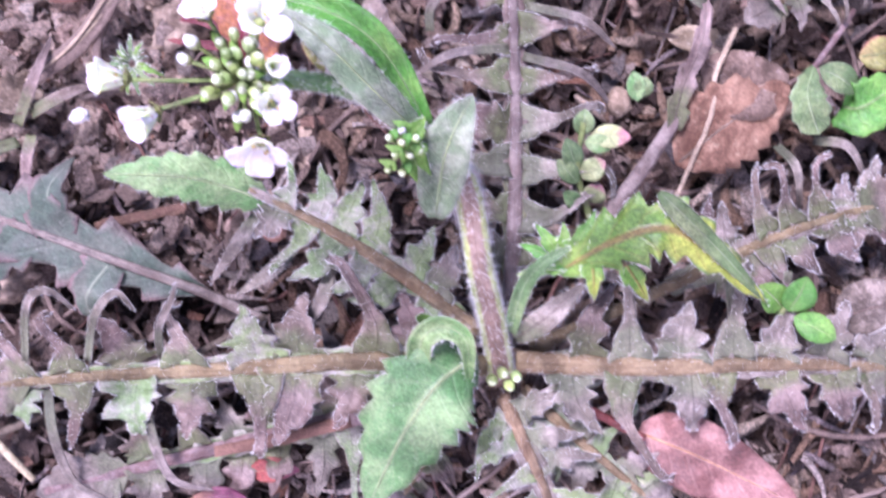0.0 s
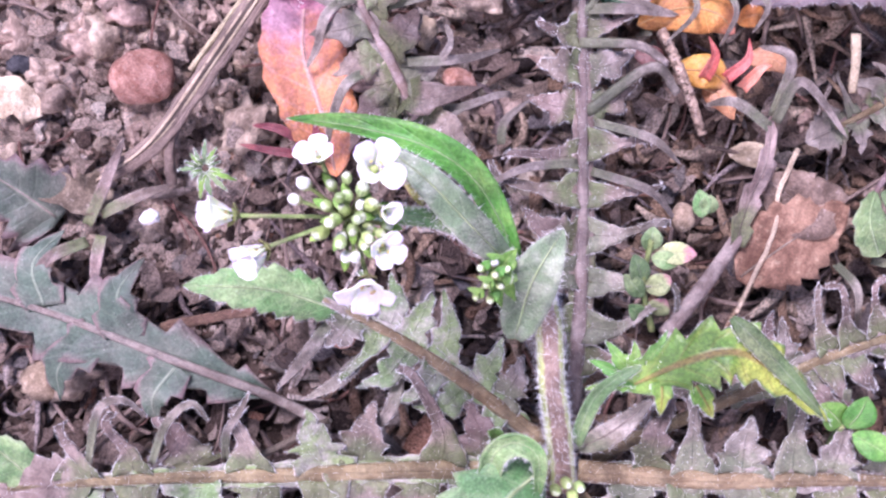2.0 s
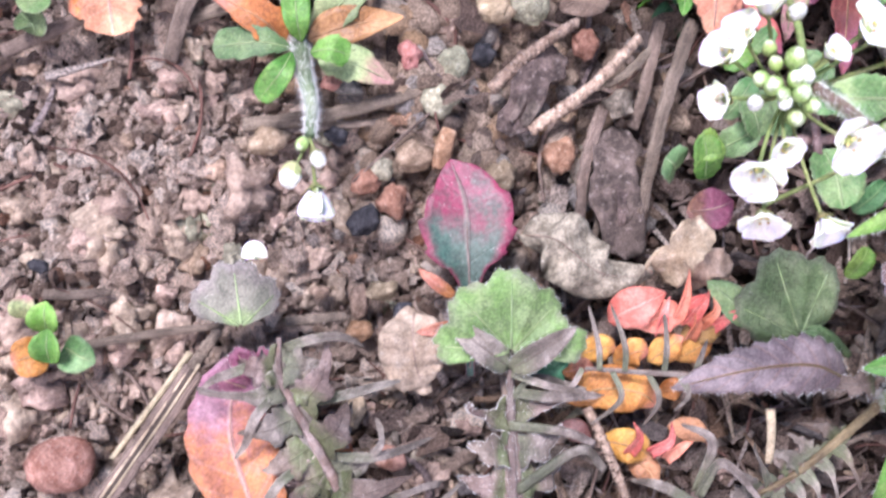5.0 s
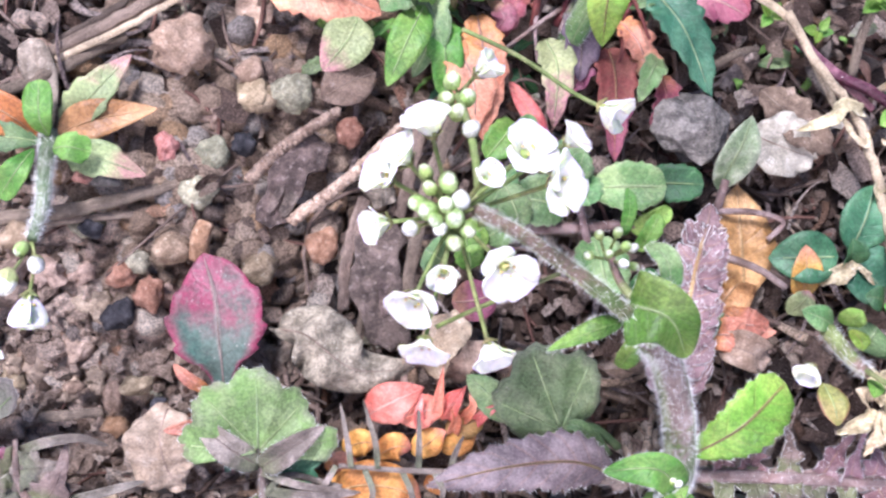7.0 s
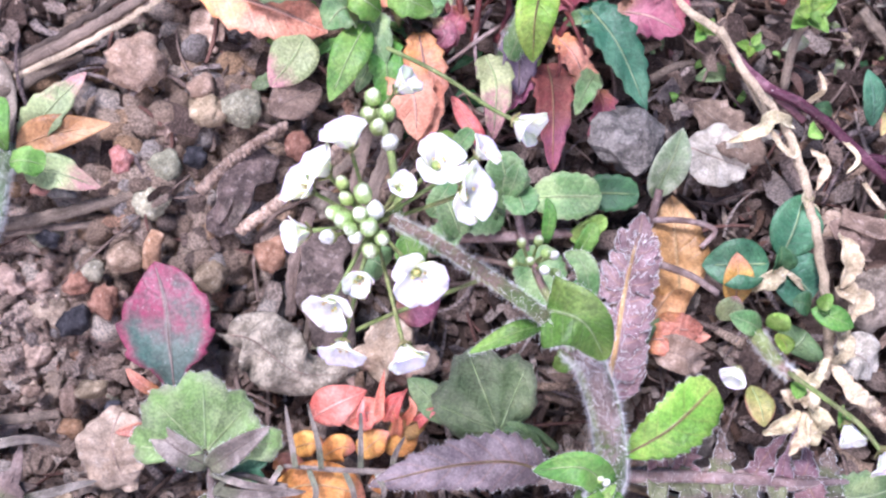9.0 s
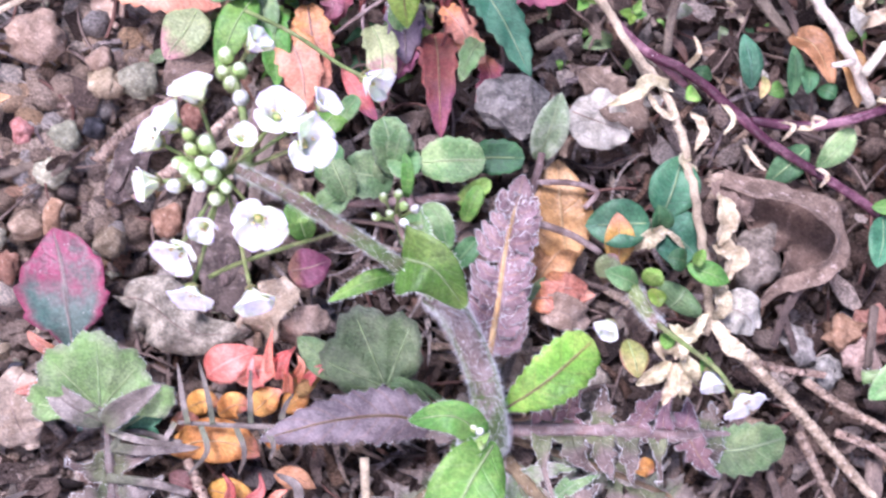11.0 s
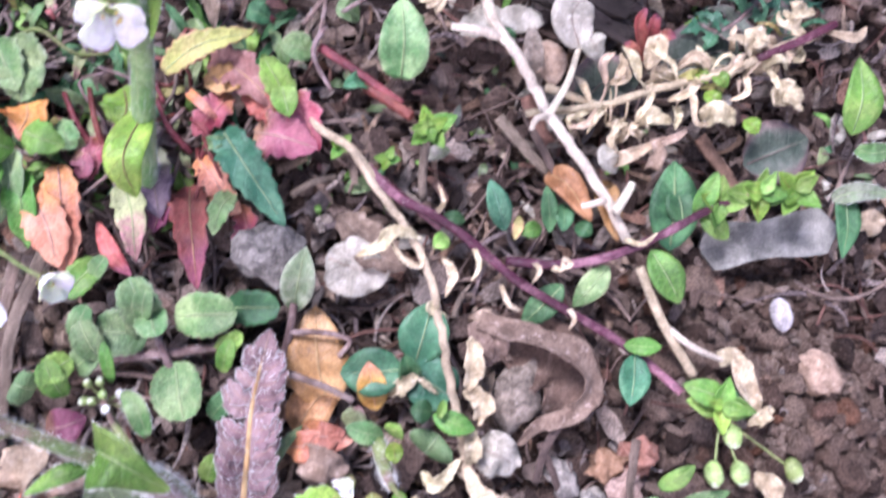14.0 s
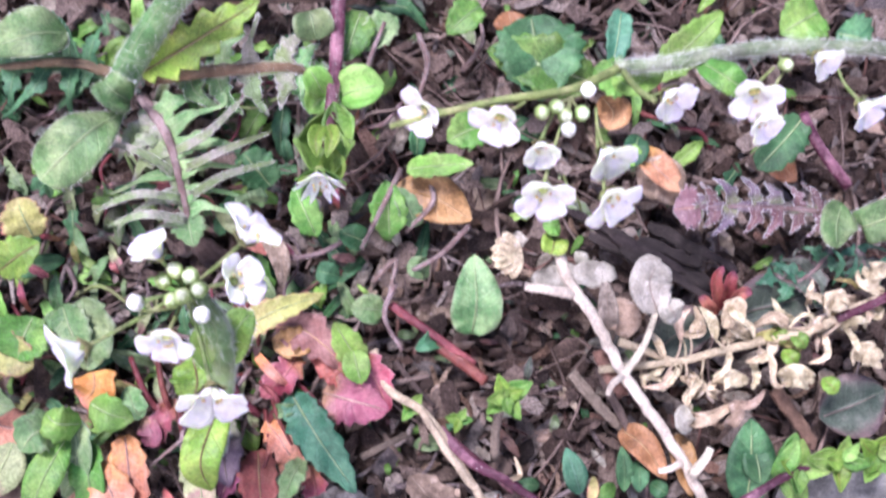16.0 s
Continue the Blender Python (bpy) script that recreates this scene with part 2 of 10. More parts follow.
def floret(plant, at, facing, r, stalk=None, openness=62, petals=4, seed=0, wide=1.16):
    """A small white cress flower: receptacle > petals, sepals, anthers."""
    g = np.random.default_rng(seed * 7 + 1)
    r = r * 1.04
    f = unit(np.array(facing, float))
    c = np.array(at, float) - f * (0.5, 0.5, 0) * r
    e1 = unit(np.cross(f, (0.31, 0.9, 0.2)))
    e2 = np.cross(f, e1)
    vs, fs = blob((r * 0.17, r * 0.17, r * 0.24), seed, 0.05, 1)
    core = link_mesh("flower", vs + c + f * r * 0.12, fs, M["ovary"], plant, "small white four-petalled flower")
    a0 = g.uniform(0, 1.5)
    for k in range(petals):
        a = a0 + 2 * math.pi * k / petals + g.normal(0, 0.1)
        o = e1 * math.cos(a) + e2 * math.sin(a)
        th = radians(openness + g.normal(0, 7))
        inner, outer = o * math.sin(th * 0.72) + f * math.cos(th * 0.72), o * math.sin(min(1.5, th * 1.25)) + f * math.cos(min(1.5, th * 1.25))
        mid = c + inner * r * 0.6
        tip = mid + outer * r * g.uniform(0.42, 0.55)
        blade("petal", [c + o * r * 0.06, mid, tip], r * wide * g.uniform(0.93, 1.08), M["petal"], core, "petal", fold=0.0, cup=0.3,
              nu=3, nv=10, thick=0.06, up=tuple(f), seed=seed + k, ruffle=0.02)
        o2 = e1 * math.cos(a + 0.78) + e2 * math.sin(a + 0.78)
        d2 = o2 * 0.75 + f * 0.45
        blade("sepal", [c + o2 * r * 0.05 - f * r * 0.1, c + d2 * r * 0.5 - f * r * 0.06], r * 0.3, M["sepal"], core, "oval", cup=0.3, nu=1, nv=5, thick=0.05, up=tuple(f))
    for k in range(5):
        a = g.uniform(0, 6.3)
        p = c + (e1 * math.cos(a) + e2 * math.sin(a)) * r * 0.2 + f * r * 0.38
        vs, fs = blob((r * 0.055, r * 0.055, r * 0.08), k, 0.1, 1)
        link_mesh("anther", vs + p, fs, M["anther"], core)
    if stalk is not None:
        mid = (np.array(stalk) + c) / 2 + np.array((0, 0, -0.25 * r))
        tube("flower_stalk", [stalk, mid, c], 0.16, 0.2, M["stalk"], plant, sides=6, n=7)
    return core


def bud(plant, at, facing, r, white=0.5, stalk=None, seed=0):
    f = unit(np.array(facing, float))
    e1 = unit(np.cross(f, (0.31, 0.9, 0.2)))
    e2 = np.cross(f, e1)
    vs, fs = blob((r * 0.72, r * 0.72, r), seed, 0.12, 2)
    leaf = np.stack([vs[:, 0] / r, np.clip(vs[:, 2] / r * 0.5 + 0.5, 0, 1), np.full(len(vs), white)], 1)
    vs = vs[:, :1] * e1 + vs[:, 1:2] * e2 + vs[:, 2:] * f
    ob = link_mesh("bud", vs + np.array(at), fs, M["bud_white" if white > 0.6 else "bud"], plant, "white-tipped bud" if white > 0.6 else "closed green flower bud", leaf)
    if stalk is not None:
        tube("bud_stalk", [stalk, (np.array(stalk) + np.array(at)) / 2 + np.array((0, 0, -0.2)), at], 0.15, 0.18, M["stalk"], plant, sides=6, n=6)
    return ob


def lobed_leaf(plant, ctrl, width, n, mats, seed=0, hooks=0.25, rib=0.55, lobe_w=None, tipsize=0.6, rise=0.15, name="leaf", label="", droop=0.35, start=0.12, ribmat="rib", hair=0.0, lobe_shape="dart", forward=0.22):
    """A deeply cut rosette leaf: midrib > pairs of toothed lobes, some drawn out into curled straps, and a toothed end lobe."""
    g = np.random.default_rng(seed)
    pts = spline(ctrl, 40)
    tan, side, nor = frames(pts, (0, 0, 1))
    length = np.linalg.norm(np.diff(pts, axis=0), axis=1).sum()
    leaf = tube(name, ctrl, rib, rib * 0.35, M[ribmat], plant, sides=10, n=30, flat=0.62, label=label or "deeply lobed rosette leaf", hair=hair, density=14)
    step = length * (1 - start) / n
    rims = []
    # the web of leaf that joins the lobes along the rib
    web = [pts[int(q * 39)] - nor[int(q * 39)] * rib * 0.12 for q in np.linspace(start * 0.8, 0.97, 6)]
    blade("web", web, max(width * 0.3, rib * 3.0), M[mats[-1]], leaf, "strap", fold=0.1, teeth=n * 2, tooth=0.3, nu=3, nv=max(24, n * 5), thick=0.12, seed=seed, ruffle=0.04, rims=rims)
    for i in range(n):
        s = start + (i + 0.5) / n * (1 - start) * 0.93
        k = min(38, int(s * 39))
        env = math.sin(math.pi * min(1, 0.25 + s * 0.75)) ** 0.4 if s < 0.9 else 0.7
        for sg in (-1, 1):
            w = width / 2 * env * g.uniform(0.8, 1.15)
            o = side[k] * sg
            back = tan[k] * g.normal(forward, 0.14 if forward < 0.3 else 0.05)
            b = pts[k] + tan[k] * g.normal(0, step * 0.1) + o * rib * 0.6 - nor[k] * rib * 0.2
            lw = (lobe_w or step * 1.1) * g.uniform(0.85, 1.15)
            mat = M[mats[g.integers(0, len(mats))]]
            if g.random() < hooks:
                far = w * g.uniform(1.2, 1.6)
                hook = g.uniform(-0.1, 0.5)
                c = [b, b + o * w * 0.5 + nor[k] * w * rise, b + (o + back) * far * 0.85 + nor[k] * w * g.uniform(0.1, 0.4), b + (o * 0.95 + back * 2) * far - tan[k] * hook * w + nor[k] * w * g.uniform(-0.3, 0.25)]
                blade("lobe", c, lw * 0.95, mat, leaf, "hooklobe", fold=0.3, nu=2, nv=22, thick=0.14, seed=i, ruffle=0.05, teeth=3, tooth=0.25, twist=g.normal(0, 20), rims=rims)
            else:
                c = [b, b + (o + back) * w * 0.55 + nor[k] * w * g.uniform(0.05, 0.25), b + (o + back * 1.8) * w * 1.05 + nor[k] * w * g.uniform(-droop, 0.15)]
                blade("lobe", c, lw * (1.16 if lobe_shape == "dart" else 1.3), mat, leaf, lobe_shape, fold=g.uniform(-0.05, 0.35), cup=g.uniform(-0.25, 0.15), teeth=g.integers(2, 5), tooth=g.uniform(0.35, 0.6), nu=3, nv=22, thick=0.14, seed=i, ruffle=0.08, twist=g.normal(0, 14), rims=rims)
    if tipsize > 0:
        e = pts[-1]
        b = pts[33]
        blade("end_lobe", [b, (b + e) / 2 + nor[35] * 0.3, e + tan[-1] * width * 0.1], width * tipsize, M[mats[0]], leaf, "oval", fold=0.15, teeth=6, tooth=0.3, nu=3, nv=20, thick=0.14, seed=seed, ruffle=0.04, hair=hair)
    if hair:
        p, d = np.vstack([q[0] for q in rims]), np.vstack([q[1] for q in rims])
        fringe("hairs", p, unit(d + g.normal(0, 0.4, d.shape) + (0, 0, 0.25)), hair, leaf)
    return leaf


def palmate(name, base, tip, width, lobes, material, parent=None, depth=0.22, pleat=0.1, cup=0.1, label="", seed=0, hair=0.0, reach=2.2, up=(0, 0, 1), veins=None):
    """A rounded leaf that fans out from its stalk in pleated lobes, with a vein along each."""
    g = np.random.default_rng(seed + 5)
    b, e = np.array(base, float), np.array(tip, float)
    length = np.linalg.norm(e - b)
    d = (e - b) / length
    sd = unit(np.cross(d, np.array(up, float)))
    nn = np.cross(sd, d)
    na, nr = lobes * 10, 7
    x = np.linspace(0, 1, na + 1)
    th = (x - 0.5) * 2 * reach
    q = math.log(max(0.2, min(1.4, width / 2 / math.sin(1.05) / length))) / math.log((1 + math.cos(1.05)) / 2)
    ridge = np.abs(np.sin(np.pi * lobes * x))
    rad = length * ((1 + np.cos(th)) / 2) ** q * (1 - depth * (1 - ridge) ** 2) * (1 - 0.07 * ((x * lobes * 3) % 1.0)) * (1 + np.interp(x, np.linspace(0, 1, 9), g.normal(0, 0.06, 9)))
    rad[0] = rad[-1] = rad[1] * 0.3
    vs, at_ = [], []
    for k in range(nr + 1):
        p = 0.04 + 0.96 * k / nr
        wave = pleat * length * p * (0.6 - ridge) * 0.6 + cup * length * p * p * np.cos(th * 1.3 + 0.4) - cup * length * p * p * 0.5
        pt = b + np.outer(np.cos(th) * rad * p, d) - np.outer(np.sin(th) * rad * p, sd) + np.outer(wave, nn)
        vs.append(pt)
        at_.append(np.stack([np.full(na + 1, 0.12 + 0.88 * p), np.full(na + 1, p), x], 1))
    top, at_ = np.vstack(vs), np.vstack(at_)
    m, n = na + 1, len(top)
    faces = []
    for i in range(nr):
        for j in range(na):
            a = i * m + j
            faces += [(a, a + m, a + m + 1, a + 1), (n + a, n + a + 1, n + a + m + 1, n + a + m)]
    rim = [nr * m + j for j in range(m)]
    faces += [(p, n + p, n + r, r) for p, r in zip(rim, rim[1:])]
    ob = link_mesh(name, np.vstack([top, top - nn * 0.16]), faces, material, parent, label, np.vstack([at_, at_]))
    for k in range(lobes):
        j = int((k + 0.5) / lobes * na)
        line = [top[i * m + j] + nn * 0.03 for i in (0, 2, 4, 6)]
        tube("vein", line, 0.17, 0.06, M[veins or RIBS.get(material.name, "rib_green")], ob, sides=5, n=8, flat=0.6, up=tuple(nn))
    if hair and parent is not None:
        k = g.integers(0, na, na * 4)
        w = g.random((len(k), 1))
        edge = top[nr * m:]
        fringe("hairs", edge[k] * (1 - w) + edge[k + 1] * w, unit(edge[k] - b + g.normal(0, 0.3 * length, (len(k), 3))), hair, ob)
    return ob


# ---- materials ----
M = {}


def shader(name, rough=0.6, spec=0.35):
    m = bpy.data.materials.new(name)
    m.use_nodes = True
    t = m.node_tree
    b = t.nodes["Principled BSDF"]
    b.inputs["Roughness"].default_value = rough
    b.inputs["Specular IOR Level"].default_value = spec
    M[name] = m
    return m, t, b


def node(t, kind, **sets):
    n = t.nodes.new(kind)
    for k, val in sets.items():
        n.inputs[k].default_value = val
    return n


def math_node(t, op, a, b=None, clamp=False):
    n = t.nodes.new("ShaderNodeMath")
    n.operation, n.use_clamp = op, clamp
    for i, x in enumerate((a, b)):
        if x is None:
            continue
        if isinstance(x, (int, float)):
            n.inputs[i].default_value = x
        else:
            t.links.new(x, n.inputs[i])
    return n.outputs[0]


def mix(t, fac, a, b):
    n = t.nodes.new("ShaderNodeMix")
    n.data_type = 'RGBA'
    for sock, x in ((n.inputs[0], fac), (n.inputs[6], a), (n.inputs[7], b)):
        if isinstance(x, (int, float)):
            sock.default_value = x
        elif isinstance(x, tuple):
            sock.default_value = (*x, 1)
        else:
            t.links.new(x, sock)
    return n.outputs[2]


def ramp(t, fac, lo, hi):
    """0 below lo, 1 above hi, smooth between."""
    n = t.nodes.new("ShaderNodeMapRange")
    n.interpolation_type = 'SMOOTHSTEP'
    n.inputs[1].default_value, n.inputs[2].default_value = lo, hi
    t.links.new(fac, n.inputs[0])
    return n.outputs[0]


def grain(t, scale, detail=4.0, rough=0.6, vector=None, stretch=None):
    n = node(t, "ShaderNodeTexNoise", Scale=scale, Detail=detail, Roughness=rough)
    co = t.nodes.new("ShaderNodeTexCoord").outputs["Object"]
    if stretch:
        mp = t.nodes.new("ShaderNodeMapping")
        mp.inputs["Scale"].default_value = stretch
        t.links.new(vector or co, mp.inputs[0])
        t.links.new(mp.outputs[0], n.inputs["Vector"])
    else:
        t.links.new(vector or co, n.inputs["Vector"])
    return n.outputs["Fac"]


def bump(t, b, height, strength=0.4, distance=0.0003):
    n = node(t, "ShaderNodeBump", Strength=strength, Distance=distance)
    t.links.new(height, n.inputs["Height"])
    t.links.new(n.outputs[0], b.inputs["Normal"])


def vary(t, color, amount=0.25):
    """Each object a little lighter or darker, warmer or cooler."""
    r = t.nodes.new("ShaderNodeObjectInfo").outputs["Random"]
    h = t.nodes.new("ShaderNodeHueSaturation")
    t.links.new(math_node(t, 'ADD', math_node(t, 'MULTIPLY', r, amount), 1 - amount / 2), h.inputs["Value"])
    t.links.new(math_node(t, 'ADD', math_node(t, 'MULTIPLY', math_node(t, 'FRACT', math_node(t, 'MULTIPLY', r, 7.3)), 0.03), 0.485), h.inputs["Hue"])
    t.links.new(color, h.inputs["Color"])
    return h.outputs[0]


def contrast(t, color, fine, broad, af, ab):
    """Grain and patches: the colour lighter and darker at two scales."""
    h = t.nodes.new("ShaderNodeHueSaturation")
    x = math_node(t, 'ADD', math_node(t, 'MULTIPLY', math_node(t, 'SUBTRACT', ramp(t, fine, 0.34, 0.66), 0.5), 2 * af), math_node(t, 'MULTIPLY', math_node(t, 'SUBTRACT', ramp(t, broad, 0.3, 0.7), 0.5), 2 * ab))
    t.links.new(math_node(t, 'ADD', 1.0, x), h.inputs["Value"])
    t.links.new(color, h.inputs["Color"])
    return h.outputs[0]


def leaf_shader(name, base, second, blotch=(0.45, 0.6), tip=None, tip_at=(0.55, 1.0), edge=None, edge_at=(0.75, 1.0), rib=None, rib_w=0.05, vein=0.25, veins=7.0,
                rough=0.55, specks=0.25, scale=350, amount=0.3, translucent=0.0, inner=None, relief=0.6, inner_at=(0.45, 0.15)):
    """Leaf skin: two colours in blotches, a tip and a margin colour, midrib, side veins, fine specks and relief."""
    m, t, b = shader(name, rough * 0.8, 0.32)
    at = t.nodes.new("ShaderNodeAttribute")
    at.attribute_name = "leaf"
    sep = t.nodes.new("ShaderNodeSeparateXYZ")
    t.links.new(at.outputs["Vector"], sep.inputs[0])
    u = math_node(t, 'ABSOLUTE', sep.outputs[0])
    v = sep.outputs[1]
    big = grain(t, scale, 5.0, 0.65)
    fine = grain(t, scale * 9, 3.0, 0.7)
    col = mix(t, ramp(t, big, *blotch), base, second)
    if inner is not None:
        col = mix(t, ramp(t, math_node(t, 'ADD', v, math_node(t, 'MULTIPLY', math_node(t, 'SUBTRACT', big, 0.5), 0.8)), inner_at[0], inner_at[1]), col, inner)
    if tip is not None:
        wav = math_node(t, 'ADD', v, math_node(t, 'MULTIPLY', math_node(t, 'SUBTRACT', big, 0.5), 0.9))
        col = mix(t, ramp(t, wav, *tip_at), col, tip)
    if edge is not None:
        wob = math_node(t, 'ADD', u, math_node(t, 'MULTIPLY', math_node(t, 'SUBTRACT', big, 0.5), 0.5))
        col = mix(t, ramp(t, wob, *edge_at), col, edge)
    col = mix(t, math_node(t, 'MULTIPLY', ramp(t, fine, 0.5, 0.7), 0.28), col, tuple(min(1, c * 1.5 + 0.03) for c in base))
    col = mix(t, math_node(t, 'MULTIPLY', ramp(t, grain(t, scale * 2.7, 4.0, 0.7), 0.55, 0.38), 0.35), col, tuple(c * 0.55 for c in base))
    # side veins run forward from the midrib
    w = math_node(t, 'FRACT', math_node(t, 'SUBTRACT', math_node(t, 'MULTIPLY', v, veins), math_node(t, 'MULTIPLY', u, 1.3)))
    line = math_node(t, 'SUBTRACT', 1.0, ramp(t, math_node(t, 'ABSOLUTE', math_node(t, 'SUBTRACT', w, 0.5)), 0.02, 0.12))
    mid = math_node(t, 'SUBTRACT', 1.0, ramp(t, u, rib_w * 0.5, rib_w * 1.6))
    if vein:
        col = mix(t, math_node(t, 'MULTIPLY', line, vein * 0.55), col, rib or tuple(min(1, c * 1.5 + 0.04) for c in base))
    if rib is not None:
        col = mix(t, math_node(t, 'MULTIPLY', mid, 0.6), col, rib)
    if specks:
        vo = node(t, "ShaderNodeTexVoronoi", Scale=1900.0)
        t.links.new(t.nodes.new("ShaderNodeTexCoord").outputs["Object"], vo.inputs["Vector"])
        dot = math_node(t, 'MULTIPLY', math_node(t, 'SUBTRACT', 1.0, ramp(t, vo.outputs["Distance"], 0.05, 0.24)), ramp(t, grain(t, 600, 4.0), 0.48, 0.66))
        col = mix(t, math_node(t, 'MULTIPLY', dot, specks * 0.6), col, (0.6, 0.57, 0.52))
    if relief > 0.1:
        col = contrast(t, col, grain(t, scale * 14, 2.0, 0.6), grain(t, scale * 0.55, 3.0, 0.55), 0.18, 0.36)
    t.links.new(vary(t, col, amount), b.inputs["Base Color"])
    hgt = math_node(t, 'ADD', math_node(t, 'MULTIPLY', math_node(t, 'ADD', math_node(t, 'MULTIPLY', line, -0.3), mid), 0.5), math_node(t, 'ADD', math_node(t, 'MULTIPLY', fine, 0.6), math_node(t, 'MULTIPLY', big, 1.4)))
    bump(t, b, hgt, relief, 0.0004)
    if translucent:
        b.inputs["Subsurface Weight"].default_value = translucent
        b.inputs["Subsurface Radius"].default_value = (0.6, 0.8, 0.3)
        b.inputs["Subsurface Scale"].default_value = 0.0006
    return m


def litter_shader(name, dark, light, stretch=(1, 1, 1), scale=500, rough=0.85, amount=0.45, pale=None, along=False):
    """Dead matter, wood and stone: two tones in grain and stains, with relief."""
    m, t, b = shader(name, rough, 0.2)
    vec = None
    if along:
        at = t.nodes.new("ShaderNodeAttribute")
        at.attribute_name = "leaf"
        vec = at.outputs["Vector"]
    a = grain(t, scale, 6.0, 0.7, vec, stretch)
    st = grain(t, 130, 3.0, 0.5)
    col = mix(t, ramp(t, a, 0.33, 0.68), dark, light)
    col = mix(t, math_node(t, 'MULTIPLY', ramp(t, st, 0.5, 0.7), 0.5), col, tuple(c * 0.55 for c in dark))
    if pale is not None:
        col = mix(t, math_node(t, 'MULTIPLY', ramp(t, grain(t, scale * 2.3, 4.0, 0.7), 0.56, 0.7), 0.7), col, pale)
    col = contrast(t, col, grain(t, 3800, 3.0, 0.7), grain(t, 300, 4.0, 0.6), 0.2, 0.28)
    t.links.new(vary(t, col, amount), b.inputs["Base Color"])
    bump(t, b, math_node(t, 'ADD', a, grain(t, 2600, 3.0, 0.6)), 0.7, 0.0003)
    return m


def crumb_shader(name, stops, scale=900):
    """Soil crumbs and grit: a colour for each piece, grain and stains on it."""
    m, t, b = shader(name, 0.9, 0.2)
    r = t.nodes.new("ShaderNodeNewGeometry").outputs["Random Per Island"]
    cr = t.nodes.new("ShaderNodeValToRGB")
    t.links.new(r, cr.inputs[0])
    el = cr.color_ramp.elements
    while len(el) < len(stops):
        el.new(0.5)
    for e, (p, c) in zip(el, stops):
        e.position, e.color = p, (*c, 1)
    a = grain(t, scale, 6.0, 0.7)
    f = grain(t, scale * 4, 4.0, 0.7)
    h = t.nodes.new("ShaderNodeHueSaturation")
    t.links.new(cr.outputs[0], h.inputs["Color"])
    t.links.new(math_node(t, 'ADD', 0.35, math_node(t, 'ADD', math_node(t, 'MULTIPLY', ramp(t, a, 0.3, 0.7), 0.5), math_node(t, 'MULTIPLY', ramp(t, f, 0.34, 0.66), 0.85))), h.inputs["Value"])
    col = mix(t, math_node(t, 'MULTIPLY', ramp(t, f, 0.58, 0.72), 0.5), h.outputs[0], (0.52, 0.43, 0.36))
    t.links.new(col, b.inputs["Base Color"])
    bump(t, b, math_node(t, 'ADD', a, f), 1.0, 0.0009)
    return m


# the soil under everything
m, t, b = shader("soil", 0.95, 0.15)
a, f, big = grain(t, 420, 7.0, 0.7), grain(t, 1900, 5.0, 0.7), grain(t, 45, 3.0, 0.5)
col = mix(t, ramp(t, a, 0.35, 0.65), (0.026, 0.017, 0.013), (0.09, 0.06, 0.044))
col = mix(t, math_node(t, 'MULTIPLY', ramp(t, f, 0.52, 0.72), 0.6), col, (0.295, 0.213, 0.164))
col = mix(t, math_node(t, 'MULTIPLY', ramp(t, big, 0.45, 0.7), 0.5), col, (0.082, 0.0615, 0.0533))
at = t.nodes.new("ShaderNodeAttribute")
at.attribute_name = "leaf"
sep = t.nodes.new("ShaderNodeSeparateXYZ")
t.links.new(at.outputs["Vector"], sep.inputs[0])
dry = mix(t, ramp(t, f, 0.35, 0.65), (0.22, 0.155, 0.115), (0.6, 0.47, 0.37))
col = mix(t, math_node(t, 'MULTIPLY', sep.outputs[0], 0.5), col, dry)
t.links.new(col, b.inputs["Base Color"])
bump(t, b, math_node(t, 'ADD', a, f), 1.0, 0.0008)

crumb_shader("crumbs", [(0.0, (0.049, 0.031, 0.023)), (0.22, (0.123, 0.078, 0.057)), (0.5, (0.193, 0.133, 0.098)), (0.72, (0.242, 0.175, 0.134)), (0.86, (0.282, 0.202, 0.148)), (0.93, (0.202, 0.094, 0.054)), (1.0, (0.309, 0.269, 0.242))])
crumb_shader("clods", [(0.0, (0.34, 0.25, 0.19)), (0.3, (0.54, 0.41, 0.32)), (0.75, (0.66, 0.52, 0.42)), (0.95, (0.74, 0.63, 0.52)), (1.0, (0.5, 0.28, 0.17))], 1100)
crumb_shader("chips", [(0.0, (0.034, 0.025, 0.022)), (0.28, (0.118, 0.077, 0.059)), (0.55, (0.252, 0.176, 0.134)), (0.8, (0.378, 0.286, 0.223)), (0.9, (0.193, 0.172, 0.172)), (1.0, (0.344, 0.289, 0.234))], 1200)

crumb_shader("shreds", [(0.0, (0.034, 0.024, 0.021)), (0.22, (0.120, 0.082, 0.065)), (0.5, (0.267, 0.194, 0.155)), (0.75, (0.413, 0.318, 0.258)), (0.92, (0.533, 0.447, 0.370)), (1.0, (0.310, 0.146, 0.086))], 900)
crumb_shader("curls", [(0.0, (0.2, 0.15, 0.14)), (0.35, (0.36, 0.29, 0.27)), (0.7, (0.52, 0.43, 0.37)), (1.0, (0.66, 0.57, 0.48))], 700)
litter_shader("clod_single", (0.23, 0.165, 0.125), (0.43, 0.325, 0.25), scale=1300, pale=(0.54, 0.44, 0.35), amount=0.35)
litter_shader("red_stone", (0.3, 0.13, 0.095), (0.44, 0.25, 0.2), scale=600, pale=(0.52, 0.38, 0.33))
litter_shader("grey_stone", (0.105, 0.098, 0.085), (0.33, 0.305, 0.26), scale=700, pale=(0.451, 0.41, 0.369))
litter_shader("slate", (0.15, 0.147, 0.128), (0.26, 0.252, 0.222), scale=160, amount=0.1, rough=0.7)
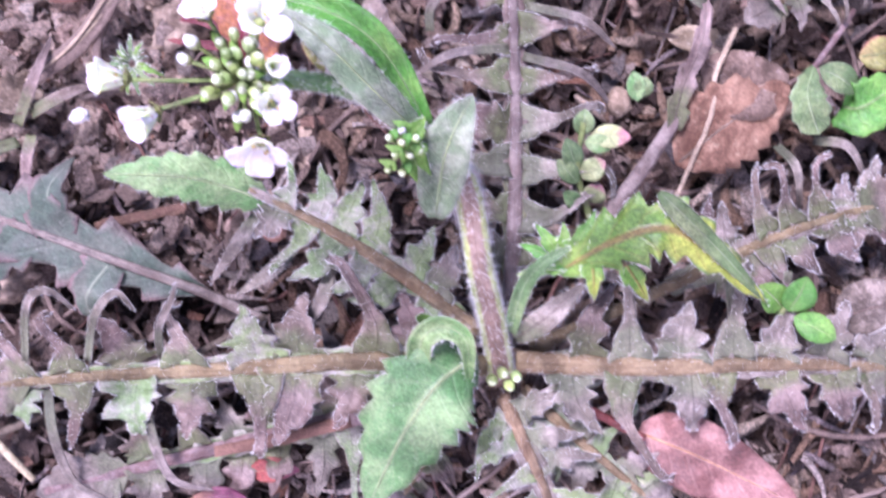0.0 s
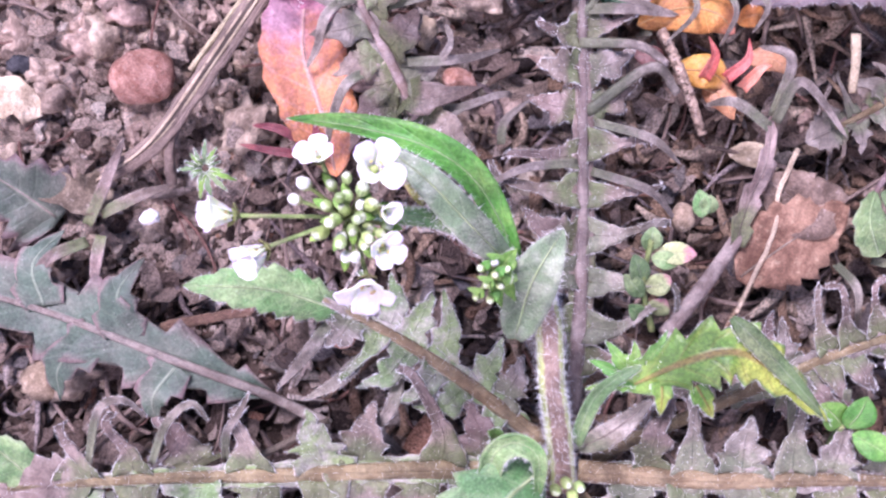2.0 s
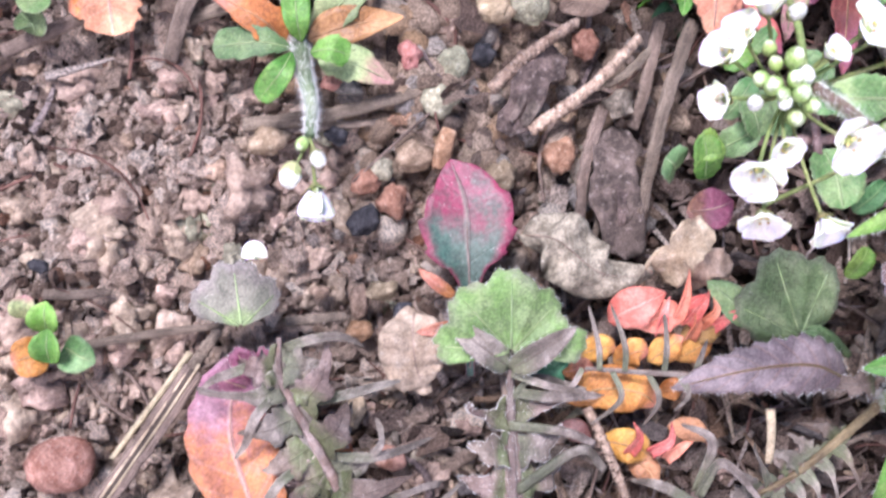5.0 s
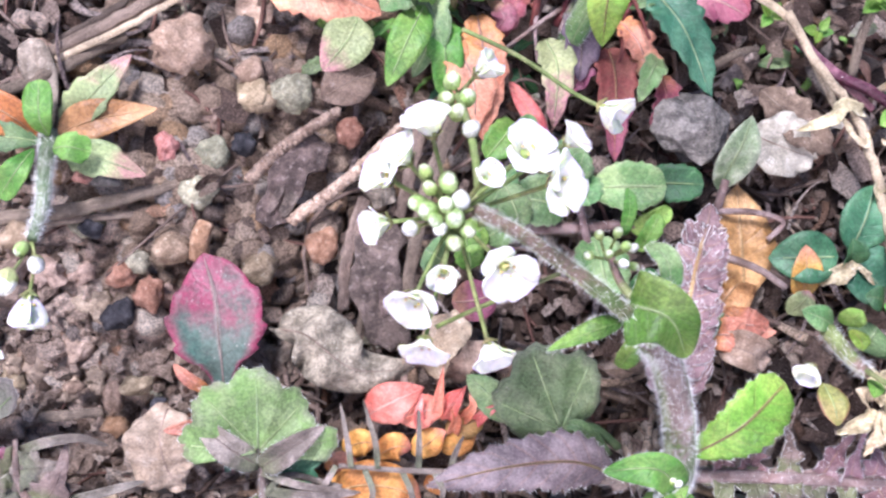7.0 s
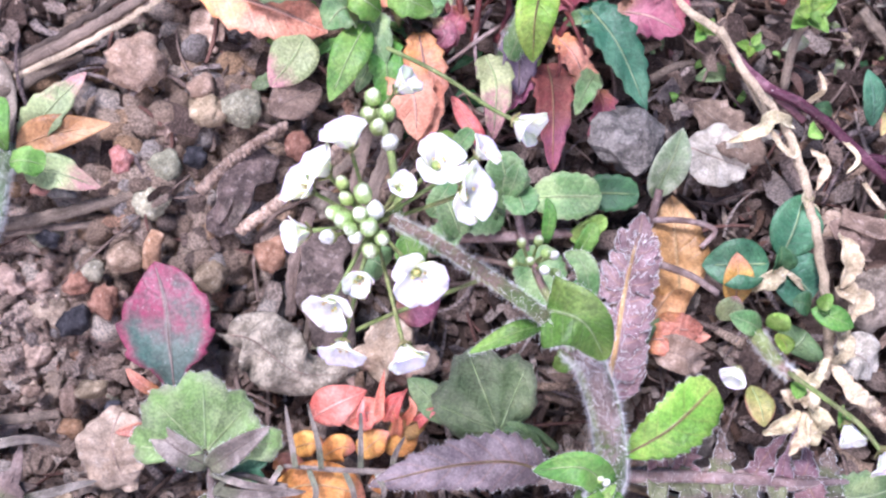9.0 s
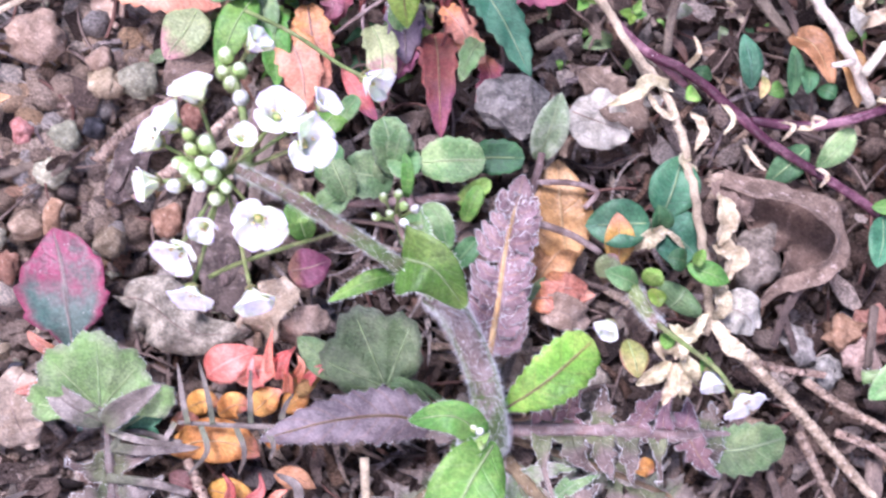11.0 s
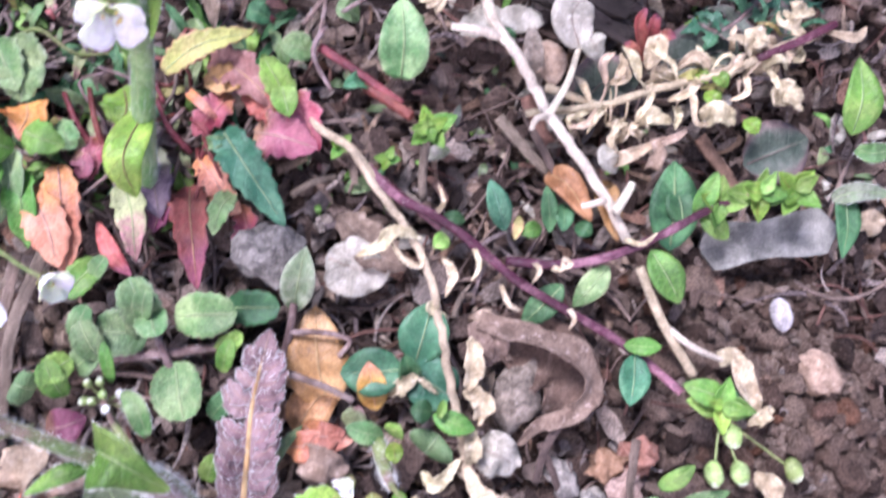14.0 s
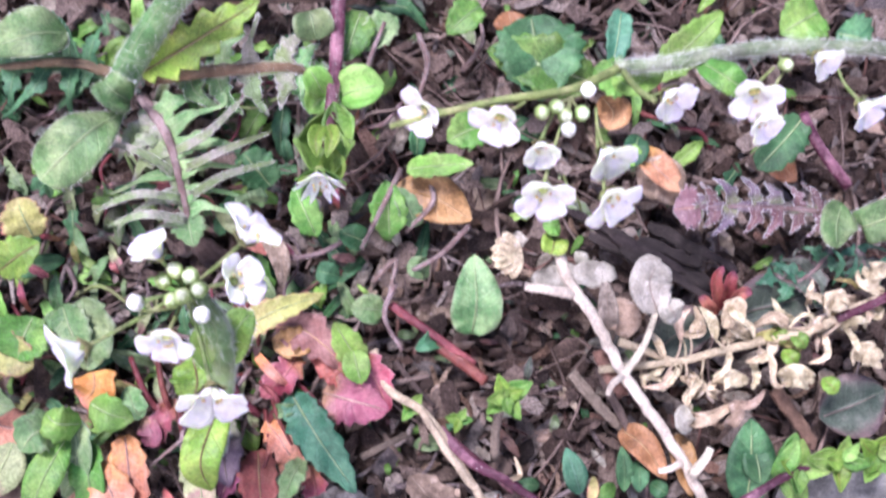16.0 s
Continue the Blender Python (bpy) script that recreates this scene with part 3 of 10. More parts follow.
litter_shader("dark_stone", (0.0205, 0.0205, 0.0246), (0.0738, 0.0697, 0.0738), scale=600)
litter_shader("tan_stone", (0.2, 0.143, 0.092), (0.38, 0.285, 0.2), scale=500, pale=(0.48, 0.4, 0.3))
litter_shader("rust_stone", (0.2, 0.1, 0.06), (0.36, 0.21, 0.14), scale=700, pale=(0.45, 0.33, 0.25))
litter_shader("dark_wood", (0.012, 0.01, 0.01), (0.09, 0.07, 0.062), stretch=(9, 1, 1), scale=5, along=True, pale=(0.28, 0.25, 0.23), amount=0.5)
crumb_shader("grains", [(0.0, (0.037, 0.023, 0.018)), (0.25, (0.123, 0.078, 0.057)), (0.55, (0.262, 0.184, 0.139)), (0.85, (0.410, 0.320, 0.246)), (1.0, (0.410, 0.344, 0.279))], 1500)
litter_shader("lichen_stone", (0.164, 0.156, 0.107), (0.377, 0.353, 0.246), scale=800, pale=(0.508, 0.492, 0.41))
litter_shader("white_chip", (0.7, 0.68, 0.64), (0.86, 0.85, 0.82), scale=500, amount=0.1)
litter_shader("straw", (0.085, 0.062, 0.048), (0.36, 0.28, 0.215), stretch=(9, 1, 1), scale=5, along=True, pale=(0.52, 0.43, 0.36))
litter_shader("pale_straw", (0.45, 0.35, 0.21), (0.68, 0.59, 0.42), stretch=(6, 1.2, 1), scale=5, along=True, amount=0.2)
litter_shader("white_straw", (0.62, 0.52, 0.37), (0.84, 0.78, 0.64), stretch=(6, 1.5, 1), scale=5, along=True, amount=0.2)
litter_shader("needle", (0.123, 0.0697, 0.0492), (0.279, 0.164, 0.115), stretch=(8, 1, 1), scale=4, along=True)
litter_shader("bark_chip", (0.05, 0.038, 0.032), (0.165, 0.125, 0.105), scale=520, pale=(0.25, 0.21, 0.185))
litter_shader("bark", (0.055, 0.039, 0.032), (0.19, 0.142, 0.115), stretch=(7, 1, 1), scale=5, along=True, pale=(0.246, 0.213, 0.205))
litter_shader("scales", (0.2, 0.14, 0.095), (0.46, 0.36, 0.26), scale=900, pale=(0.558, 0.492, 0.426))
litter_shader("dead_brown", (0.115, 0.079, 0.057), (0.26, 0.193, 0.143), scale=420, pale=(0.377, 0.303, 0.254))
litter_shader("dead_grey", (0.13, 0.106, 0.08), (0.31, 0.262, 0.205), scale=600, pale=(0.43, 0.38, 0.31))
litter_shader("dead_tan", (0.28, 0.203, 0.135), (0.47, 0.37, 0.268), scale=380, pale=(0.59, 0.492, 0.394))
litter_shader("dead_russet", (0.17, 0.095, 0.055), (0.35, 0.23, 0.14), scale=300, pale=(0.42, 0.32, 0.2))
# darkened copy of dead_russet: the shade inside a curled leaf, put into its colour
litter_shader("dead_russet_shaded", (0.075, 0.046, 0.034), (0.17, 0.115, 0.085), scale=420, pale=(0.24, 0.18, 0.14))
litter_shader("dead_beige", (0.36, 0.28, 0.185), (0.56, 0.46, 0.33), scale=380, pale=(0.62, 0.54, 0.42))
litter_shader("bleached", (0.4, 0.32, 0.19), (0.6, 0.52, 0.35), scale=600, pale=(0.689, 0.648, 0.574), amount=0.2)
litter_shader("bleached_grey", (0.28, 0.26, 0.2), (0.48, 0.45, 0.37), scale=420, amount=0.2, pale=(0.58, 0.55, 0.48))
litter_shader("pale_stone", (0.3, 0.28, 0.27), (0.55, 0.52, 0.5), scale=500, amount=0.1)

leaf_shader("rosette_mauve", (0.115, 0.08, 0.064), (0.215, 0.165, 0.136), (0.4, 0.62), inner=(0.11, 0.125, 0.058), edge=(0.34, 0.28, 0.25), edge_at=(0.92, 1.12), vein=0.12, specks=0.6, scale=260)
leaf_shader("rosette_grey", (0.13, 0.108, 0.085), (0.245, 0.21, 0.175), (0.42, 0.6), inner=(0.13, 0.138, 0.085), edge=(0.37, 0.325, 0.285), edge_at=(0.92, 1.12), vein=0.12, specks=0.7, scale=300)
leaf_shader("rosette_green", (0.148, 0.205, 0.082), (0.262, 0.246, 0.205), (0.42, 0.62), edge=(0.328, 0.279, 0.262), edge_at=(0.75, 1.1), vein=0.2, specks=0.6, scale=280)
leaf_shader("rib", (0.16, 0.11, 0.058), (0.24, 0.18, 0.1), (0.4, 0.6), vein=0.0, specks=0.9, scale=420, amount=0.15, relief=0.9)
leaf_shader("rib_green", (0.26, 0.36, 0.15), (0.33, 0.4, 0.21), (0.4, 0.6), vein=0.0, specks=0.2, scale=500, amount=0.15)
leaf_shader("rib_dusky", (0.16, 0.12, 0.1), (0.23, 0.19, 0.16), (0.4, 0.6), vein=0.0, specks=0.5, scale=500, amount=0.15)
leaf_shader("rib_pink", (0.4, 0.24, 0.19), (0.46, 0.3, 0.24), (0.4, 0.6), vein=0.0, specks=0.2, scale=500, amount=0.15)
leaf_shader("rib_amber", (0.42, 0.24, 0.11), (0.5, 0.33, 0.17), (0.4, 0.6), vein=0.0, specks=0.2, scale=500, amount=0.15)
leaf_shader("rib_dead", (0.22, 0.16, 0.12), (0.34, 0.26, 0.2), (0.4, 0.6), vein=0.0, specks=0.3, scale=500, amount=0.2)
leaf_shader("rib_purple", (0.18, 0.115, 0.0984), (0.271, 0.205, 0.189), (0.4, 0.6), vein=0.0, specks=0.6, scale=500, amount=0.1)
leaf_shader("stem_green", (0.14, 0.21, 0.06), (0.22, 0.27, 0.11), (0.4, 0.6), tip=(0.197, 0.131, 0.107), tip_at=(0.35, 0.6), edge=(0.328, 0.344, 0.164), edge_at=(0.7, 1.0), vein=0.0, specks=0.4, scale=350, amount=0.1)
leaf_shader("stem_mauve", (0.2, 0.14, 0.12), (0.3, 0.23, 0.21), (0.4, 0.6), inner=(0.14, 0.22, 0.06), inner_at=(0.5, 0.3), edge=(0.26, 0.3, 0.14), edge_at=(0.6, 0.9), vein=0.0, specks=0.9, scale=350, amount=0.1)
leaf_shader("stem_brown", (0.213, 0.131, 0.0984), (0.295, 0.205, 0.164), (0.4, 0.6), edge=(0.4, 0.44, 0.16), edge_at=(0.5, 0.68), vein=0.0, specks=0.4, scale=350, amount=0.1)
leaf_shader("stalk", (0.197, 0.262, 0.082), (0.279, 0.295, 0.131), vein=0.0, specks=0.1, scale=600)
leaf_shader("stem_purple", (0.085, 0.026, 0.04), (0.25, 0.12, 0.14), (0.45, 0.6), vein=0.0, specks=0.9, scale=190, rough=0.26, amount=0.2, relief=0.9)
leaf_shader("stem_red", (0.14, 0.032, 0.032), (0.22, 0.075, 0.062), (0.45, 0.65), vein=0.0, specks=0.2, scale=300, rough=0.45)
leaf_shader("leaf_grass", (0.085, 0.22, 0.034), (0.18, 0.3, 0.066), (0.4, 0.65), rib=(0.246, 0.344, 0.131), vein=0.3, specks=0.3, scale=200, translucent=0.1)
leaf_shader("leaf_lime", (0.15, 0.28, 0.035), (0.28, 0.38, 0.07), (0.4, 0.65), rib=(0.25, 0.15, 0.07), vein=0.25, specks=0.2, scale=200, translucent=0.1, rough=0.45)
leaf_shader("leaf_bright", (0.14, 0.29, 0.045), (0.25, 0.38, 0.1), (0.4, 0.65), rib=(0.287, 0.394, 0.123), vein=0.15, specks=0.1, scale=300, translucent=0.1)
leaf_shader("leaf_deep", (0.032, 0.105, 0.038), (0.075, 0.18, 0.068), (0.4, 0.65), rib=(0.164, 0.246, 0.107), vein=0.25, specks=0.25, scale=260)
leaf_shader("leaf_teal", (0.042, 0.14, 0.068), (0.1, 0.22, 0.115), (0.4, 0.65), rib=(0.164, 0.279, 0.197), vein=0.15, specks=0.15, scale=240, rough=0.4)
leaf_shader("leaf_sage", (0.095, 0.165, 0.062), (0.185, 0.245, 0.105), (0.4, 0.65), edge=(0.22, 0.26, 0.17), edge_at=(0.85, 1.1), rib=(0.24, 0.29, 0.18), vein=0.3, specks=0.3, scale=260)
leaf_shader("leaf_hoary", (0.1, 0.212, 0.068), (0.21, 0.305, 0.13), (0.4, 0.6), edge=(0.26, 0.31, 0.17), edge_at=(0.8, 1.1), rib=(0.28, 0.34, 0.18), vein=0.3, specks=0.5, scale=240, translucent=0.08)
leaf_shader("leaf_fan", (0.165, 0.285, 0.085), (0.255, 0.355, 0.15), (0.4, 0.6), edge=(0.24, 0.225, 0.17), edge_at=(0.84, 1.08), rib=(0.32, 0.38, 0.2), vein=0.0, specks=0.4, scale=220, translucent=0.08)
leaf_shader("leaf_olive", (0.115, 0.165, 0.066), (0.195, 0.235, 0.115), (0.4, 0.62), edge=(0.17, 0.17, 0.12), edge_at=(0.8, 1.1), rib=(0.3, 0.34, 0.2), vein=0.0, specks=0.7, scale=200, rough=0.45)
leaf_shader("leaf_downy", (0.15, 0.21, 0.11), (0.27, 0.3, 0.21), (0.4, 0.6), edge=(0.3, 0.33, 0.24), edge_at=(0.7, 1.1), rib=(0.34, 0.36, 0.24), vein=0.2, specks=1.0, scale=300, translucent=0.05)
leaf_shader("leaf_dusky", (0.058, 0.085, 0.056), (0.105, 0.114, 0.086), (0.4, 0.65), edge=(0.17, 0.11, 0.105), edge_at=(0.55, 1.0), rib=(0.2, 0.23, 0.16), vein=0.2, specks=0.5, scale=240)
leaf_shader("leaf_mauve", (0.15, 0.115, 0.118), (0.245, 0.2, 0.198), (0.4, 0.6), edge=(0.26, 0.2, 0.2), edge_at=(0.8, 1.1), rib=(0.33, 0.2, 0.11), vein=0.3, veins=9, specks=0.7, scale=300)
leaf_shader("leaf_mauvepink", (0.16, 0.095, 0.1), (0.25, 0.165, 0.165), (0.4, 0.6), edge=(0.3, 0.23, 0.24), edge_at=(0.8, 1.1), rib=(0.33, 0.2, 0.14), vein=0.2, specks=0.8, scale=300)
leaf_shader("leaf_plum", (0.2, 0.052, 0.088), (0.29, 0.112, 0.138), (0.4, 0.65), inner=(0.295, 0.164, 0.0984), rib=(0.361, 0.23, 0.221), vein=0.25, specks=0.3, scale=220)
leaf_shader("leaf_redteal", (0.045, 0.1, 0.08), (0.09, 0.12, 0.1), (0.4, 0.6), tip=(0.19, 0.035, 0.055), tip_at=(0.55, 0.9), edge=(0.2, 0.035, 0.055), edge_at=(0.6, 1.0), rib=(0.164, 0.156, 0.131), vein=0.15, specks=0.6, scale=160)
leaf_shader("leaf_pink", (0.24, 0.1, 0.135), (0.31, 0.175, 0.195), (0.4, 0.65), inner_at=(0.72, 0.4), inner=(0.42, 0.2, 0.07), rib=(0.41, 0.279, 0.271), vein=0.3, veins=10, specks=0.3, scale=180)
leaf_shader("leaf_orange", (0.508, 0.205, 0.0492), (0.558, 0.312, 0.082), (0.4, 0.65), tip=(0.541, 0.221, 0.164), tip_at=(0.6, 1.0), rib=(0.558, 0.344, 0.164), vein=0.15, specks=0.2, scale=200, rough=0.5)
leaf_shader("leaf_salmon", (0.46, 0.19, 0.11), (0.53, 0.29, 0.175), (0.4, 0.65), inner=(0.541, 0.262, 0.082), rib=(0.607, 0.394, 0.295), vein=0.25, specks=0.2, scale=200)
leaf_shader("leaf_copper", (0.18, 0.088, 0.07), (0.27, 0.155, 0.128), (0.4, 0.65), rib=(0.4, 0.25, 0.2), vein=0.25, specks=0.3, scale=220)
leaf_shader("leaf_red", (0.295, 0.0738, 0.0574), (0.41, 0.164, 0.107), (0.4, 0.65), tip=(0.279, 0.0902, 0.123), tip_at=(0.6, 0.9), rib=(0.41, 0.213, 0.131), vein=0.3, specks=0.3, scale=220)
leaf_shader("leaf_amber", (0.361, 0.18, 0.0656), (0.451, 0.262, 0.123), (0.4, 0.65), rib=(0.451, 0.295, 0.164), vein=0.15, specks=0.3, scale=200, rough=0.45)
leaf_shader("leaf_yellowgreen", (0.328, 0.344, 0.0984), (0.369, 0.295, 0.123), (0.4, 0.65), edge=(0.344, 0.115, 0.0984), edge_at=(0.8, 1.05), rib=(0.41, 0.394, 0.164), vein=0.2, specks=0.3, scale=200)
leaf_shader("leaf_olivetip", (0.246, 0.295, 0.131), (0.312, 0.344, 0.164), (0.4, 0.65), tip=(0.369, 0.18, 0.18), tip_at=(0.6, 0.85), rib=(0.344, 0.361, 0.197), vein=0.2, specks=0.4, scale=220)
leaf_shader("leaf_violet", (0.131, 0.0902, 0.123), (0.205, 0.164, 0.18), (0.4, 0.65), inner=(0.18, 0.197, 0.0984), rib=(0.23, 0.18, 0.18), vein=0.2, specks=0.3, scale=220)
leaf_shader("leaf_violetgrey", (0.115, 0.115, 0.085), (0.19, 0.18, 0.14), (0.4, 0.65), inner=(0.15, 0.2, 0.08), edge=(0.2, 0.165, 0.155), edge_at=(0.7, 1.05), rib=(0.26, 0.25, 0.19), vein=0.2, specks=0.8, scale=260)
leaf_shader("sepal", (0.262, 0.295, 0.107), (0.344, 0.279, 0.131), (0.4, 0.6), vein=0.0, specks=0.1, scale=700)
leaf_shader("bud", (0.3, 0.42, 0.12), (0.4, 0.5, 0.2), (0.4, 0.6), tip=(0.7, 0.74, 0.55), tip_at=(0.75, 1.0), vein=0.0, specks=0.1, scale=700)
leaf_shader("bud_white", (0.34, 0.38, 0.15), (0.42, 0.42, 0.2), (0.4, 0.6), tip=(0.86, 0.86, 0.82), tip_at=(0.35, 0.55), vein=0.0, specks=0.0, scale=700)
leaf_shader("ovary", (0.295, 0.361, 0.115), (0.377, 0.41, 0.164), vein=0.0, specks=0.0, scale=700)
leaf_shader("petal", (0.85, 0.94, 0.66), (0.87, 0.96, 0.69), vein=0.0, veins=5, specks=0.0, scale=300, amount=0.04, rough=0.55, translucent=0.85, relief=0.04)
shader("anther", 0.6)[2].inputs["Base Color"].default_value = (0.62, 0.5, 0.2, 1)
m, t, b = shader("hair", 0.4, 0.5)
b.inputs["Base Color"].default_value = (0.9, 0.9, 0.86, 1)
leaf_shader("leaf_red_salmon", (0.5, 0.13, 0.085), (0.58, 0.25, 0.18), (0.4, 0.65), rib=(0.6, 0.36, 0.28), vein=0.1, specks=0.2, scale=240)
leaf_shader("leaf_plumbrown", (0.15, 0.075, 0.08), (0.24, 0.15, 0.155), (0.4, 0.6), edge=(0.3, 0.23, 0.24), edge_at=(0.8, 1.1), rib=(0.3, 0.18, 0.12), vein=0.2, specks=0.9, scale=300)
crumb_shader("gravel", [(0.0, (0.16, 0.12, 0.1)), (0.25, (0.33, 0.24, 0.17)), (0.5, (0.48, 0.37, 0.28)), (0.7, (0.42, 0.27, 0.15)), (0.85, (0.6, 0.52, 0.43)), (1.0, (0.3, 0.27, 0.25))], 900)
leaf_shader("leaf_limetip", (0.085, 0.2, 0.03), (0.2, 0.31, 0.06), (0.4, 0.65), tip=(0.34, 0.4, 0.07), tip_at=(0.35, 0.7), edge=(0.16, 0.28, 0.1), edge_at=(0.75, 1.05), rib=(0.22, 0.11, 0.045), rib_w=0.09, vein=0.3, specks=0.1, scale=200, translucent=0.1, rough=0.45)
leaf_shader("leaf_crimson", (0.24, 0.04, 0.055), (0.36, 0.12, 0.13), (0.4, 0.65), edge=(0.4, 0.2, 0.2), edge_at=(0.8, 1.1), inner=(0.3, 0.14, 0.06), rib=(0.42, 0.2, 0.16), vein=0.3, specks=0.3, scale=220)


# ---- ground: one sheet of soil, finely broken where the plants stand ----
TABLES = {k: np.random.default_rng(k).random((256, 256)) for k in (1, 2, 3, 4)}


def value_noise(x, y, cell, seed):
    tab = TABLES[seed]
    fx, fy = x / cell, y / cell
    ix, iy = np.floor(fx).astype(int), np.floor(fy).astype(int)
    tx, ty = fx - ix, fy - iy
    tx, ty = tx * tx * (3 - 2 * tx), ty * ty * (3 - 2 * ty)
    q = lambda i, j: tab[i % 256, j % 256]
    return (q(ix, iy) * (1 - tx) + q(ix + 1, iy) * tx) * (1 - ty) + (q(ix, iy + 1) * (1 - tx) + q(ix + 1, iy + 1) * tx) * ty - 0.5


def bare(x, y):
    """Where the soil lies open: beside the seedling and beyond the purple stems."""
    a = np.exp(-(((x + 22) / 38) ** 2 + ((y - 62) / 32) ** 2))
    b = np.exp(-(((x - 128) / 22) ** 2 + ((y - 62) / 20) ** 2))
    c = 0.9 * np.exp(-(((x + 44) / 24) ** 2 + ((y - 36) / 28) ** 2))
    return np.clip(np.maximum(np.maximum(a, b), c), 0, 1)


def ground_z(x, y):
    x, y = np.asarray(x, float), np.asarray(y, float)
    open_soil = bare(x, y)
    return -4.6 + 2.6 * open_soil + 3.0 * value_noise(x, y, 26, 1) + 2.6 * value_noise(x, y, 9, 2) + (2.3 + 1.0 * open_soil) * value_noise(x, y, 3.5, 3) + (0.8 + 1.0 * open_soil) * value_noise(x, y, 1.5, 4)


X0, X1, Y0, Y1 = -75.0, 160.0, -50.0, 175.0
far = np.cumsum(1.2 ** np.arange(42))
gx = np.concatenate([X0 - far[::-1], np.arange(X0, X1, 0.6), X1 + far])
gy = np.concatenate([Y0 - far[::-1], np.arange(Y0, Y1, 0.6), Y1 + far])
xx, yy = np.meshgrid(gx, gy)
zz = ground_z(xx, yy)
nx = len(gx)
idx = np.arange(len(gy) * nx).reshape(len(gy), nx)
quads = np.stack([idx[:-1, :-1], idx[:-1, 1:], idx[1:, 1:], idx[1:, :-1]], -1).reshape(-1, 4)
ground = link_mesh("ground", np.stack([xx, yy, zz], -1).reshape(-1, 3), quads.tolist(), M["soil"], base=(0, 0, 0), leaf=np.stack([bare(xx, yy), xx * 0, xx * 0], -1).reshape(-1, 3))
tagged(ground, "brown crumbly garden soil with grit", "ground", kind="structure")


def scatter(name, label, category, material, count, region, size, seed, squash=(0.7, 1.0), rough=0.35, sub=1, power=2.2, sink=0.25, keep=None, long=1.0, smooth=False):
    """Many loose pieces of soil or grit lying on the ground, as one mass."""
    g = np.random.default_rng(seed)
    shapes = [blob((1, 1, 1), seed * 10 + k, rough, sub) for k in range(14)]
    x0, x1, y0, y1 = region
    px, py = g.uniform(x0, x1, count), g.uniform(y0, y1, count)
    if keep is not None:
        ok = g.random(count) < keep(px, py)
        px, py = px[ok], py[ok]
    pz = ground_z(px, py)
    m = len(px)
    pick = g.integers(0, 14, m)
    s = (size[0] + (size[1] - size[0]) * g.random(m) ** power) / 2
    stretch = np.stack([s * g.uniform(1, long, m), s * g.uniform(0.7, 1.0, m), s * g.uniform(*squash, m)], 1)
    q = unit(g.normal(0, 1, (m, 4)))
    w, x, y, z = q.T
    rot = np.stack([1 - 2 * (y * y + z * z), 2 * (x * y - w * z), 2 * (x * z + w * y), 2 * (x * y + w * z), 1 - 2 * (x * x + z * z), 2 * (y * z - w * x), 2 * (x * z - w * y), 2 * (y * z + w * x), 1 - 2 * (x * x + y * y)], 1).reshape(-1, 3, 3)
    at = np.stack([px, py, pz + s * (0.6 - sink)], 1)
    allv, allf, n = [], [], 0
    for k, (vs, fs) in enumerate(shapes):
        ok = pick == k
        v = np.einsum("mij,mvj->mvi", rot[ok], vs[None] * stretch[ok][:, None, :]) + at[ok][:, None, :]
        allv.append(v.reshape(-1, 3))
        allf.append((np.array(fs)[None] + (n + np.arange(len(v)) * len(vs))[:, None, None]).reshape(-1, 3))
        n += len(v) * len(vs)
    ob = link_mesh(name, np.vstack(allv), np.vstack(allf).tolist(), M[material], base=(0, 0, 0), smooth=smooth)
    return tagged(ob, label, category, kind="stuff")


scatter("soil_crumbs", "small brown and tan soil crumbs", "soil", "crumbs", 9000, (X0 + 5, X1 - 5, Y0 + 5, Y1 - 5), (0.7, 3.2), 11, power=2.0)
scatter("soil_clods", "pale crumbly clods of dry soil", "soil", "clods", 10500, (-75, 22, 0, 120), (0.8, 3.5), 12, rough=1.1, sub=2, power=2.4, keep=bare, smooth=False)
scatter("soil_granules", "pale granules of dry crumbled soil", "soil", "clods", 62000, (-75, 30, 0, 125), (0.25, 1.15), 15, rough=0.6, power=1.8, sink=-0.3, keep=lambda x, y: bare(x, y) ** 0.7)
scatter("earth_lumps", "dark brown lumps of moist earth", "soil", "crumbs", 1500, (95, 158, 35, 92), (1.2, 5.0), 16, rough=0.75, sub=2, power=2.4, keep=bare, smooth=True)
scatter("fine_grit", "fine brown grit and sand", "soil", "crumbs", 5000, (-75, 155, 20, 110), (0.4, 1.4), 13, keep=lambda x, y: 0.25 + 0.75 * bare(x, y))
scatter("bark_crumbs", "dark broken bits of bark and leaf litter", "litter", "chips", 9000, (-60, 150, -40, 165), (0.8, 4.2), 14, squash=(0.12, 0.35), rough=0.35, power=1.6, sink=-0.4, keep=lambda x, y: np.clip(1 - 1.5 * bare(x, y), 0, 1), long=2.6)

scatter("gravel_grains", "packed tan, ochre and cream gravel grains", "gravel", "gravel", 4200, (-16, 36, 58, 108), (1.1, 4.4), 18, rough=0.3, sub=2, power=1.8, sink=-0.2, keep=lambda x, y: 0.8 * np.exp(-(((x - 9) / 17) ** 2 + ((y - 84) / 17) ** 2)), smooth=True)
scatter("litter_grains", "fine dark brown grains of rotted litter", "litter", "grains", 17000, (-60, 155, -40, 165), (0.5, 2.0), 17, squash=(0.4, 0.8), rough=0.5, power=1.6, sink=-0.5, keep=lambda x, y: 1 - 0.8 * bare(x, y), long=1.9)


